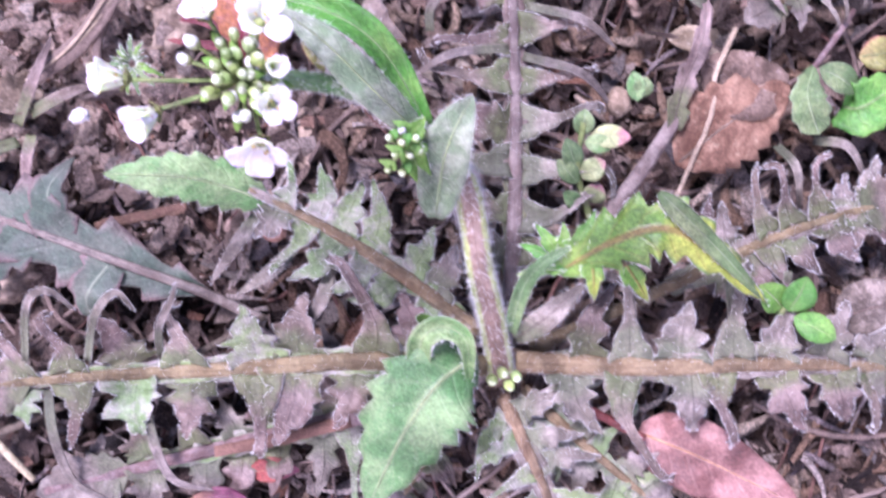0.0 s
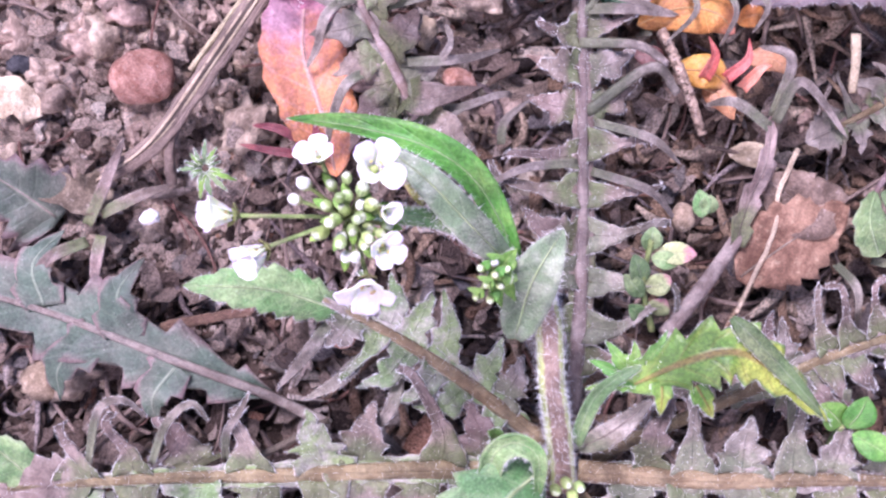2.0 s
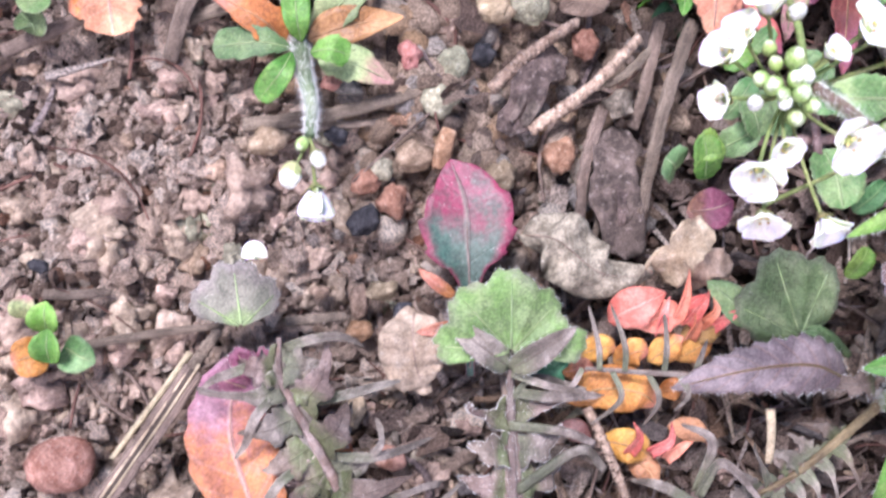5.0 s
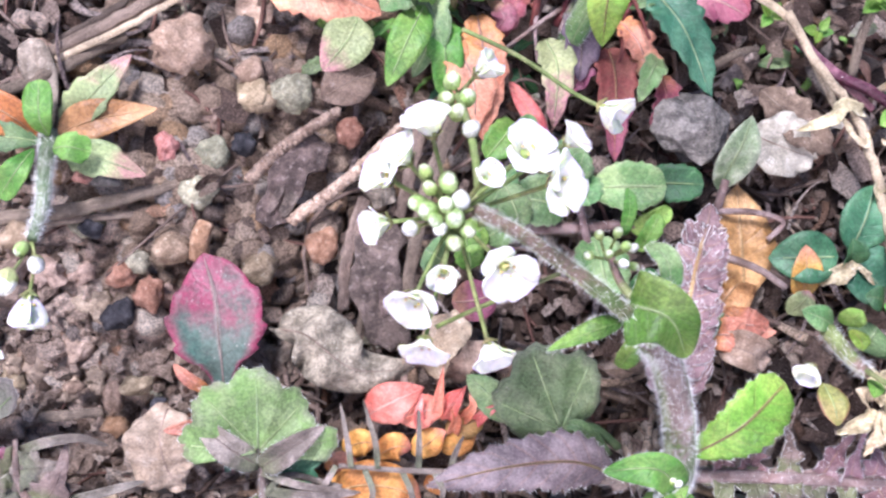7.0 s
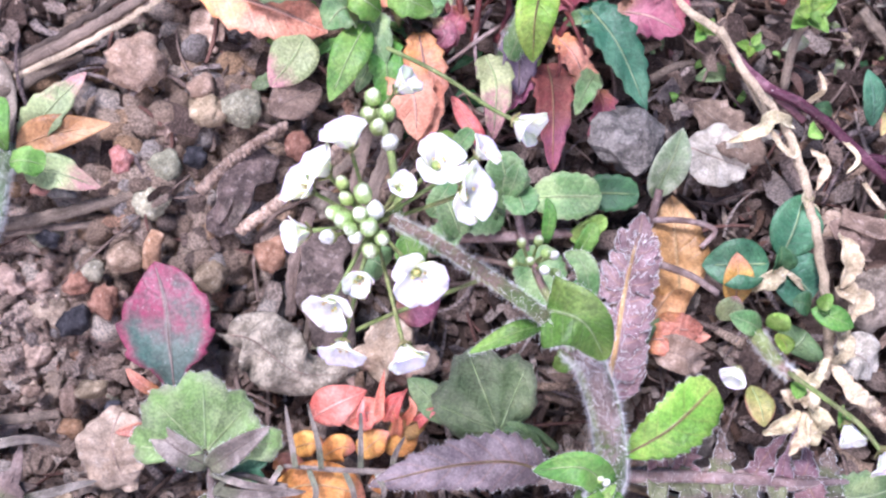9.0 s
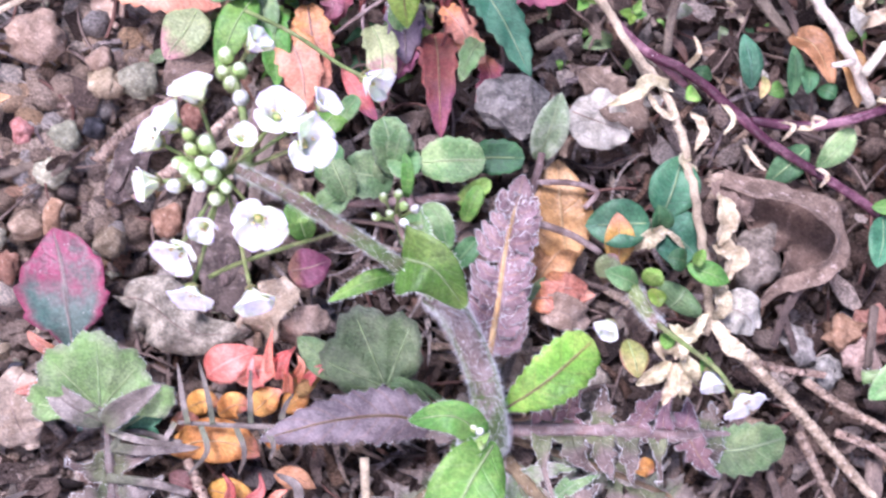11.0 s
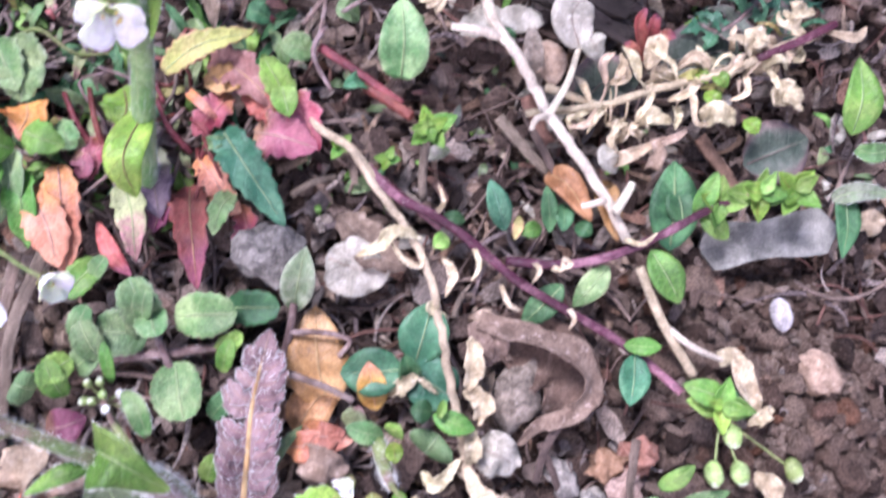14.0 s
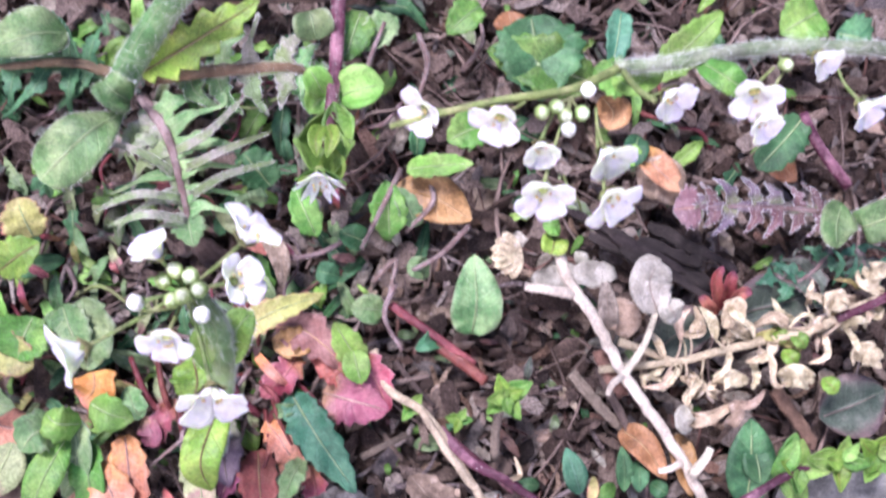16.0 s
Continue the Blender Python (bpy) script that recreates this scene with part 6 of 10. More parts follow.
for a, b, c in (((29.8, 51.8, 4.0), (29.9, 54.7, 7.0), (30.4, 57.9, 7.0)), ((31.1, 51.5, 4.0), (31.9, 54.0, 7.0), (33.1, 55.6, 6.0)), ((30.0, 52.6, 4.0), (31.2, 54.3, 6.0), (32.8, 55.2, 6.0)), ((32.5, 51.1, 3.0), (33.7, 53.1, 6.0), (33.2, 54.7, 7.0)), ((33.8, 50.8, 3.0), (35.6, 52.7, 6.0), (37.0, 53.1, 5.0)), ((28.2, 50.5, 3.0), (27.7, 52.6, 6.0), (28.1, 54.8, 7.0)), ((31.8, 49.8, 3.0), (32.0, 51.7, 5.0), (31.2, 53.1, 6.0)), ((24.6, 36.7, 3.0), (25.2, 38.7, 5.0), (24.3, 40.7, 6.0)), ((27.1, 36.7, 3.0), (28.8, 38.4, 5.0), (28.7, 40.6, 6.0)), ((29.2, 35.8, 2.0), (30.6, 37.6, 4.0), (31.9, 38.1, 4.0))):
    blade("curled_tip", [a, b, c], 1.5, M["leaf_red_salmon"], au, "lobe", fold=0.6, nv=16, thick=0.3)
fc = thing("cut_leaf_weed", (35.4, 46.5, 1.0), "thin grey-green leaf cut into comb-like lobes", "leaf")
tube("midrib", [(34.1, 45.5, 5.0), (29.5, 46.0, 6.0), (24.2, 46.3, 6.0), (18.9, 46.6, 5.0)], 0.42, 0.25, M["rib_dusky"], fc, flat=0.5, n=16)
for a, b, c in (((20.3, 46.5, 6.0), (19.9, 49.4, 7.0), (19.0, 53.8, 6.0)), ((23.2, 46.4, 6.0), (22.9, 49.4, 7.0), (21.5, 54.1, 6.0)), ((27.7, 46.1, 6.0), (27.7, 49.3, 7.0), (27.7, 53.7, 6.0)), ((31.2, 45.9, 6.0), (31.7, 48.2, 7.0), (32.8, 50.0, 6.0)), ((21.8, 46.3, 6.0), (22.6, 43.3, 6.5), (19.8, 40.1, 4.0)), ((25.9, 46.1, 6.0), (27.0, 43.2, 6.5), (25.9, 39.9, 4.0)), ((29.5, 45.8, 6.0), (30.4, 43.8, 6.5), (29.6, 41.6, 4.0)), ((18.6, 46.6, 5.0), (17.4, 44.6, 5.0), (15.7, 42.3, 3.0))):
    blade("lobe", [a, b, c], 0.85, M["rosette_grey"], fc, "strap", fold=0.3, nv=14)
loose("fallen_leaf", "grey crumpled papery dead leaf with curled rim", "dead leaf", [(11.9, 61.7, 3.0), (15.4, 61.0, 6.0), (20.6, 57.3, 6.0), (27.7, 57.2, 3.0)], 8.5, "dead_grey", "ovate", ruffle=0.3, cup=-0.45, fold=-0.15, teeth=0, nv=28, nu=5, thick=0.22)
loose("fallen_leaf", "pale tan crumpled leaf scrap", "dead leaf", [(28.3, 57.2, 2.0), (29.7, 59.9, 6.0), (32.7, 63.1, 6.0)], 6, "dead_tan", "chip", ruffle=0.14, cup=0.4, nv=20, nu=4)
loose("fallen_leaf", "tan crinkled dead leaf fragment", "dead leaf", [(31.7, 55.9, 2.0), (33.0, 57.9, 5.0), (36.8, 59.2, 3.0)], 4.5, "dead_tan", "chip", ruffle=0.14, nv=16)
loose("fallen_leaf", "crumpled tan dry leaf with raised ridges", "dead leaf", [(-0.3, 53.0, 2.0), (-0.6, 49.9, 5.0), (0.1, 45.9, 3.5), (1.7, 43.6, 2.0)], 8.4, "dead_beige", "ovate", ruffle=0.13, fold=0.4, cup=-0.4, nv=30, nu=5, thick=0.3)
loose("bark_flake", "dark grey-brown oval flake of bark", "bark", [(16.7, 83.5, 1.0), (13.6, 79.7, 3.0), (10.1, 73.5, 1.5)], 6.0, "bark_chip", "chip", fold=0.1, thick=0.7, nv=18)
loose("bark_flake", "long dark weathered slab of bark", "bark", [(24.2, 74.5, 1.0), (22.8, 67.7, 2.5), (25.5, 59.2, 1.0)], 7.0, "bark_chip", "chip", thick=0.9, nv=20)
loose("bark_flake", "rough bark piece flecked with white", "bark", [(22.2, 76.4, 2.0), (23.2, 77.2, 3.5), (25.1, 77.0, 2.5)], 4.2, "dead_grey", "chip", thick=0.8, ruffle=0.15)
for flake in ("bark_flake", "bark_flake.001"):
    root = bpy.data.objects[flake]
    gf, at = np.random.default_rng(len(flake)), np.array(root.location) / MM
    hull = np.array([v.co[:] for v in root.data.vertices]) / MM + at
    lo, hi = hull[hull[:, 1].argmin()], hull[hull[:, 1].argmax()]
    for k in range(5):
        q0 = gf.uniform(0.05, 0.5)
        a, b = lo + (hi - lo) * q0, lo + (hi - lo) * (q0 + gf.uniform(0.25, 0.45))
        off = np.array((gf.normal(0, 1.1), 0, 1.0))
        blade("sliver", [a + off, (a + b) / 2 + off + (gf.normal(0, 0.2), 0, 0.5), b + off], gf.uniform(0.8, 1.8), M["bark_chip"], root, "chip", nv=14, nu=2, thick=0.4, ruffle=0.08, seed=k)
for label, c, r in (("scaly pale cypress twig", [(8.3, 78.6, 2.0), (12.6, 82.6, 3.0), (18.5, 86.9, 2.0)], 0.95), ("scaly pale cypress twig among bark", [(13.0, 73.9, 2.0), (19.7, 78.8, 4.0), (25.7, 85.0, 3.0)], 0.95)):
    stick("cypress_twig", label, c, r * 0.72, "scales", wobble=0.04, knobs=20, knob=0.24, n=90, sides=12, r1=r * 0.55)
for label, c, r in (("long flat brown stalk", [(32.1, 87.2, 3.0), (28.4, 76.9, 4.0), (26.1, 64.5, 2.0)], 1.0), ("dark brown dry stalk", [(28.4, 87.3, 2.0), (26.6, 79.2, 2.0), (25.5, 74.6, 1.0)], 0.9), ("brown strip of dry bark", [(21.5, 76.7, 2.0), (19.5, 70.3, 2.0), (19.1, 63.8, 1.0)], 0.9), ("grey twig", [(28.3, 84.6, 2.0), (23.3, 80.2, 3.0), (19.0, 78.8, 1.0)], 0.6),
                    ("grey-brown forked stick", [(-23.5, 94.5, 1.0), (-26.5, 86.6, 3.0), (-28.5, 81.2, 1.0)], 1.2), ("grey weathered stick on soil", [(-20.0, 73.9, 0.5), (-10.7, 75.0, 2.0), (1.0, 78.5, 0.5)], 1.0), ("dry grey twig", [(-19.8, 73.1, 0.0), (-12.0, 73.8, 1.2), (-4.2, 74.8, 0.0)], 0.6),
                    ("grey stick at the soil's edge", [(-46.7, 81.5, 0.5), (-40.2, 84.2, 2.0), (-35.0, 87.2, 1.0)], 1.0), ("thin grey stick behind the seedling", [(-26.2, 85.9, 1.0), (-16.6, 89.2, 2.0), (-5.8, 95.1, 1.0)], 0.9), ("dark twig behind the seedling", [(-25.2, 88.1, 0.0), (-18.7, 89.4, 1.0), (-9.7, 93.3, 0.0)], 0.8),
                    ("pale brown straw on soil", [(-41.9, 54.3, 0.0), (-37.3, 54.4, 1.0), (-34.8, 54.9, 0.0)], 0.7), ("thin tan straw on the soil", [(-37.9, 48.6, 0.5), (-30.3, 50.0, 1.5), (-21.9, 51.1, 0.5)], 0.55), ("brown dry stalk", [(-25.4, 45.8, 1.0), (-23.7, 48.4, 2.0), (-22.4, 50.5, 1.0)], 0.8), ("grey straw bit", [(-44.0, 43.6, 0.0), (-41.3, 45.0, 1.0), (-39.2, 45.7, 0.0)], 0.6),
                    ("grey stick lying under the leaves", [(-14.9, 51.4, 0.0), (-11.7, 51.8, 1.0), (-7.9, 52.1, 0.0)], 0.7), ("long pale grass stem", [(20.4, 74.5, 1.0), (21.7, 66.4, 1.5), (20.7, 59.8, 0.0)], 0.5)):
    stick("dry_stalk", label, c, r, "straw", flat=0.5, n=18, sides=8)
stick("wood_splinter", "reddish wood splinter standing in the soil", [(2.7, 69.5, 1.0), (3.0, 72.0, 2.5), (3.6, 73.7, 2.0)], 1.2, "rust_stone", flat=0.6)
stick("straw", "yellowish straw beside the broad grass blade", [(-25.5, 48.0, 1.0), (-28.3, 43.8, 2.0), (-33.6, 36.4, 2.0)], 0.4, "pale_straw", "straw")
for at, size, mat, label, tr in (((9.7, 68.6, 1.0), (4.8, 4.0, 3.4), "tan_stone", "rounded pinkish tan pebble", 10), ((-17.1, 72.1, 1.0), (5.6, 3.8, 3.0), "tan_stone", "flat tan stone near the seedling", 10), ((-9.4, 72.9, 1.0), (3.0, 2.6, 2.4), "dark_stone", "small shiny black stone", 0), ((-6.0, 63.2, 1.0), (4.2, 3.8, 3.4), "dark_stone", "rough black pebble in the soil", 20), ((-2.8, 65.5, 1.0), (3.6, 4.6, 3.2), "rust_stone", "dark rust-brown pebble in soil", 0),
                             ((-5.8, 67.7, 1.0), (4.2, 3.2, 2.8), "rust_stone", "orange-brown gravel pebble", 30), ((-4.2, 69.1, 1.0), (3.2, 3.2, 2.6), "lichen_stone", "greenish speckled pebble in gravel", 0), ((2.6, 77.4, 1.0), (5.0, 4.6, 3.6), "lichen_stone", "stone flecked with pale lichen", 0), ((13.2, 89.1, 1.0), (5.5, 5.2, 4.2), "lichen_stone", "rough pale lichen-covered stone", 20), ((-0.6, 70.8, 1.0), (5.6, 4.0, 3.2), "tan_stone", "dull brown pebble beside splinter", 10),
                             ((7.6, 82.9, 1.0), (3.4, 3.0, 2.6), "dark_stone", "small black charcoal bit", 30), ((9.5, 88.3, 1.0), (4.4, 3.8, 3.4), "tan_stone", "warm brown round pebble", 0), ((8.2, 91.6, 1.0), (4.0, 3.4, 3.0), "tan_stone", "tan angular pebble", 40), ((-1.1, 82.5, 1.5), (3.0, 3.2, 2.4), "red_stone", "small pink stone chip", 0), ((-4.0, 55.1, 1.0), (4.5, 2.8, 2.6), "tan_stone", "whitish crusty soil lump", 15), ((-6.6, 53.8, 1.0), (2.6, 4.2, 2.4), "tan_stone", "upright cream pebble", 0),
                             ((-6.5, 50.5, 0.5), (3.4, 2.8, 2.4), "rust_stone", "brick-brown pebble", 0), ((-1.7, 52.5, 1.0), (2.2, 3.2, 2.2), "dark_stone", "small slate-blue pebble", -20), ((-42.4, 57.7, 0.5), (2.4, 1.8, 1.6), "dark_stone", "tiny slate-blue stone", 0), ((-7.1, 41.6, 1.0), (3.0, 5.0, 2.6), "tan_stone", "oval cream pebble under leaves", 5), ((-11.1, 55.0, 0.5), (2.6, 2.0, 1.8), "tan_stone", "off-white soil crumb", 0), ((-8.8, 78.8, 1.0), (5.5, 2.4, 2.0), "grey_stone", "pale grey pebble below seedling", -10), ((-10.1, 78.8, 2.0), (2.8, 2.2, 1.8), "red_stone", "small pinkish chip of stone", 0),
                             ((16.7, 71.1, 1.0), (4.2, 5.0, 2.8), "rust_stone", "orange-brown angular stone", 0), ((19.7, 84.6, 1.0), (4.0, 4.2, 2.6), "rust_stone", "ochre-brown gravel stone", 0), ((-11.5, 84.7, 1.0), (2.6, 2.2, 1.6), "dark_stone", "dark crumb beside the stalk", 0)):
    pebble(at, [v * 0.85 for v in size], M[mat], label, tr, group="gravel")
loose("petal_scrap", "white fallen petal lying on a leaf", "petal", [(-19.3, 58.7, 7.0), (-17.8, 59.5, 8.0), (-16.5, 58.7, 7.0)], 2.0, "petal", "oval", nv=10)

# nodding seedling
pn = thing("nodding_cress", (-13.5, 83.8, 0.0), "small hairy seedling with a nodding white flower", "plant", "flowering cress plants")
tube("stem", [(-13.7, 83.4, 2.0), (-13.0, 79.4, 6.0), (-11.9, 74.8, 10.0), (-11.9, 71.1, 13.0)], 1.1, 0.55, M["leaf_downy"], pn, n=20, hair=0.75, density=60, label="stem covered in white hairs")
for a, m_, b, w, mat, tt in (((-13.4, 83.0, 4.0), (-13.8, 85.0, 6.0), (-14.2, 89.1, 5.0), 4.2, "leaf_grass", 0), ((-14.3, 81.3, 6.0), (-15.3, 78.7, 8.0), (-17.8, 75.9, 6.0), 4.0, "leaf_grass", 0), ((-12.3, 81.3, 6.0), (-10.2, 81.3, 8.0), (-7.9, 80.9, 7.0), 4.6, "leaf_bright", 3), ((-11.6, 81.1, 4.0), (-7.5, 80.4, 5.0), (-2.9, 78.8, 3.0), 5.0, "leaf_olivetip", 3), ((-14.5, 82.5, 3.0), (-18.2, 82.8, 4.0), (-23.5, 82.5, 2.0), 5.6, "leaf_sage", 4), ((-15.3, 83.3, 2.0), (-17.9, 85.4, 4.0), (-24.0, 88.5, 4.0), 5.2, "leaf_orange", 4), ((-12.7, 83.5, 3.0), (-8.2, 85.0, 4.0), (-1.8, 86.5, 3.0), 4.8, "leaf_amber", 0), ((-12.4, 84.1, 2.0), (-8.9, 87.6, 4.0), (-4.8, 92.6, 3.0), 5.4, "leaf_olivetip", 5), ((-13.7, 84.0, 2.0), (-14.7, 89.2, 2.0), (-16.4, 94.4, 2.0), 5.0, "dead_grey", 0)):
    blade("leaf", [a, m_, b], w, M[mat], pn, "ovate" if mat in ("leaf_orange", "leaf_amber", "leaf_olivetip") else "obovate", fold=0.12, cup=0.12, teeth=tt, tooth=0.2, nv=20, thick=0.18)
hb = (-11.9, 70.8, 13.0)
floret(pn, (-11.1, 64.1, 15.5), (0.05, -1, 0.25), 3.2, stalk=hb, openness=14, seed=91)
bud(pn, (-13.7, 66.8, 15.0), (-0.2, -1, 0.1), 1.5, 0.9, stalk=hb, seed=3)
bud(pn, (-11.0, 68.6, 14.5), (0.2, -0.6, 0.6), 1.2, 0.9, stalk=hb, seed=4)
bud(pn, (-12.6, 70.1, 14.0), (-0.3, -0.6, 0.6), 1.0, 0.3, stalk=hb, seed=5)
# small weeds at the soil's far side
sw = thing("seedling", (-40.5, 48.6, 0.0), "tiny seedling with cupped green leaves and one orange leaf", "plant", "seedlings")
for a, b, w, mat in (((-40.8, 50.3, 2.0), (-40.5, 53.8, 4.0), 3.4, "leaf_bright"), ((-40.5, 46.9, 2.0), (-40.2, 50.8, 4.0), 3.4, "leaf_grass"), ((-40.8, 48.1, 1.0), (-44.6, 47.0, 2.0), 4.5, "leaf_orange"), ((-39.3, 48.7, 1.0), (-35.6, 46.9, 2.0), 4.2, "leaf_hoary"), ((-43.3, 51.8, 1.0), (-43.3, 54.4, 2.0), 3.0, "leaf_olivetip")):
    blade("leaf", [a, (np.array(a) + np.array(b)) / 2 + np.array((0, 0, 0.8)), b], w, M[mat], sw, "oval", cup=0.35, nv=14)
mx = thing("weed", (-34.7, 89.1, 0.0), "weed with a salmon toothed leaf and pale green leaves", "plant")
blade("leaf", [(-35.5, 91.1, 2.0), (-34.5, 87.4, 4.0), (-34.1, 83.2, 3.0)], 10, M["leaf_salmon"], mx, "obovate", teeth=6, tooth=0.3, nv=20, fold=0.12)
blade("leaf", [(-36.9, 88.8, 1.0), (-37.5, 86.9, 3.0), (-39.3, 86.2, 2.0)], 4.5, M["leaf_orange"], mx, "oval", teeth=4, nv=14)
blade("leaf", [(-31.9, 93.8, 4.0), (-31.1, 90.7, 6.0), (-31.6, 88.5, 5.0)], 5.5, M["leaf_sage"], mx, "obovate", nv=16)
blade("leaf", [(-45.1, 88.2, 2.0), (-42.0, 86.3, 5.0), (-40.2, 87.3, 6.0)], 4.5, M["leaf_hoary"], mx, "obovate", cup=0.4, nv=16)
blade("leaf", [(-44.5, 85.7, 2.0), (-42.5, 84.0, 4.0), (-42.5, 83.0, 3.0)], 3.5, M["leaf_sage"], mx, "oval", cup=0.3, nv=14)
tube("leaf_stalk", [(-44.6, 90.1, 2.0), (-40.6, 90.0, 3.0), (-36.4, 91.4, 3.0)], 0.5, 0.4, M["stem_red"], mx, sides=6)

# ---- second flowering rosette ----
p3 = thing("shepherds_purse", (56.9, 44.3, 0.0), "taller hairy cress with a dense head of white flowers", "plant", "flowering cress plants")
tube("stem", [(57.2, 42.3, 2.0), (56.2, 46.4, 9.0), (54.2, 53.2, 15.0), (50.9, 59.4, 21.0), (48.6, 61.6, 24.0)], 2.0, 1.5, M["stem_mauve"], p3, sides=12, n=34, flat=0.75, label="thick downy stem, mauve with green sides", hair=0.85, density=52)
tube("upper_stem", [(49.4, 60.8, 23.0), (47.3, 62.6, 26.0), (41.4, 66.5, 31.0), (34.6, 70.6, 34.5), (30.3, 72.7, 36.0)], 0.95, 0.5, M["stem_green"], p3, sides=10, n=28, flat=0.8, label="leaning hairy stem, green turning brown", hair=0.7, density=44)
blade("stem_leaf", [(56.0, 44.8, 14.0), (53.1, 41.4, 17.0), (51.1, 37.0, 16.0), (49.3, 30.4, 11.0)], 8.6, M["leaf_grass"], p3, "oval", fold=0.2, hair=0.55, nv=28, thick=0.2, label="broad hairy green leaf")
blade("stem_leaf", [(54.7, 45.3, 14.0), (51.1, 48.1, 17.0), (46.1, 47.5, 15.0)], 5.0, M["leaf_grass"], p3, "lance", fold=0.45, hair=0.5, nv=22, thick=0.18)
blade("stem_leaf", [(51.2, 44.6, 13.0), (52.7, 43.9, 15.5), (55.3, 46.0, 15.0)], 2.6, M["leaf_bright"], p3, "lance", fold=0.4, hair=0.5, nv=16)
blade("stem_leaf", [(57.6, 47.6, 8.0), (62.6, 51.3, 11.0), (68.6, 55.9, 9.0)], 9.6, M["leaf_lime"], p3, "obovate", fold=0.16, teeth=9, tooth=0.18, hair=0.5, nv=28, thick=0.2, label="lime-green toothed leaf")
blade("stem_leaf", [(45.3, 65.0, 28.0), (48.4, 63.7, 30.0), (51.8, 59.9, 24.5)], 7.4, M["leaf_grass"], p3, "heart", fold=0.4, nv=28, nu=4, hair=0.5, up=(-0.15, -0.1, 0.9))
blade("stem_leaf", [(45.1, 63.4, 27.0), (41.9, 62.7, 29.0), (37.9, 60.7, 27.0)], 2.6, M["leaf_grass"], p3, "lance", fold=-0.5, nv=22, hair=0.5)
blade("stem_leaf", [(50.0, 65.8, 26.0), (49.1, 69.1, 27.0), (47.4, 70.4, 26.0)], 3.0, M["leaf_hoary"], p3, "lance", fold=0.4, nv=16, hair=0.5)
hc = (53.1, 45.4, 13.0)
for k in range(9):
    a = 0.7 * k
    bud(p3, (hc[0] + 1.3 * math.cos(a), hc[1] + 1.3 * math.sin(a) * 0.9, 14.5 + 0.4 * (k % 3)), (math.cos(a), math.sin(a), 2), 0.7, 0.9 if k % 2 else 0.3, seed=k)
blade("basal_leaf", [(49.6, 45.5, 5.0), (44.3, 47.2, 7.5), (36.9, 46.7, 8.0), (28.5, 44.4, 6.0)], 9.5, M["leaf_mauve"], p3, "lance", fold=0.12, cup=-0.2, teeth=12, tooth=0.25, hair=0.5, nv=34, thick=0.22, label="mauve downy toothed basal leaf")
blade("basal_leaf", [(53.8, 44.7, 4.0), (51.7, 44.8, 5.5), (47.5, 44.9, 5.0)], 5.5, M["rosette_mauve"], p3, "strap", teeth=4, tooth=0.6, nv=18, hair=0.4)
blade("basal_leaf", [(49.6, 46.8, 3.0), (46.3, 50.5, 6.0), (44.2, 51.2, 6.0)], 2.4, M["leaf_sage"], p3, "strap", fold=0.4, nv=12)
tube("petiole", [(51.1, 48.0, 3.0), (47.6, 50.6, 5.0), (44.2, 50.5, 6.0)], 0.5, 0.45, M["leaf_sage"], p3, n=12)
palmate("basal_leaf", (43.8, 50.4, 6.0), (39.6, 60.6, 7.5), 12.5, 5, M["leaf_olive"], p3, depth=0.14, pleat=0.08, reach=1.9, seed=6, label="smooth dull green rounded leaf")
blade("basal_leaf", [(38.6, 51.3, 5.0), (36.0, 54.1, 6.0), (33.1, 56.6, 5.0)], 4.0, M["leaf_sage"], p3, "oval", fold=0.2, nv=14)
lobed_leaf(p3, [(56.3, 53.3, 5.0), (57.3, 59.8, 7.0), (58.4, 67.3, 8.0), (60.6, 75.4, 7.5)], 7.0, 12, ["leaf_mauvepink"], 35, hooks=0.0, rib=0.42, lobe_w=2.5, lobe_shape="ovate", forward=0.42, tipsize=0.5, ribmat="rib_amber", hair=0.3, droop=0.1, start=0.05, label="mauve puckered leaf with paired ragged lobes")
lobed_leaf(p3, [(58.4, 44.9, 4.0), (67.7, 44.9, 6.0), (78.3, 44.1, 6.0), (86.4, 43.9, 5.0)], 11.5, 7, ["leaf_plumbrown", "rosette_mauve"], 31, hooks=0.15, rib=0.95, ribmat="rib_purple", tipsize=0.0, hair=0.3)
blade("end_leaf", [(83.7, 41.9, 4.0), (87.7, 41.9, 5.0), (94.0, 43.1, 4.0)], 7.5, M["leaf_sage"], p3, "round", teeth=6, tooth=0.2, nv=18, thick=0.2)
lobed_leaf(p3, [(58.4, 41.3, 3.0), (62.7, 36.2, 5.0), (66.2, 32.7, 5.0), (71.8, 26.8, 4.0)], 12.0, 5, ["leaf_sage", "rosette_mauve", "rosette_green", "rosette_mauve"], 32, hooks=0.1, rib=0.95, hair=0.3)
lobed_leaf(p3, [(55.9, 42.3, 2.0), (49.5, 37.7, 3.0), (43.8, 33.6, 3.0), (37.4, 30.2, 2.0)], 9.0, 6, ["rosette_grey", "rosette_mauve"], 33, hooks=0.4, rib=0.7, start=0.3)
lobed_leaf(p3, [(58.9, 43.6, 1.0), (71.7, 39.1, 2.0), (82.5, 34.5, 2.0)], 9.0, 6, ["rosette_mauve", "rosette_grey"], 34, hooks=0.3, rib=0.6, start=0.3)
hub3 = (28.9, 72.4, 34.0)
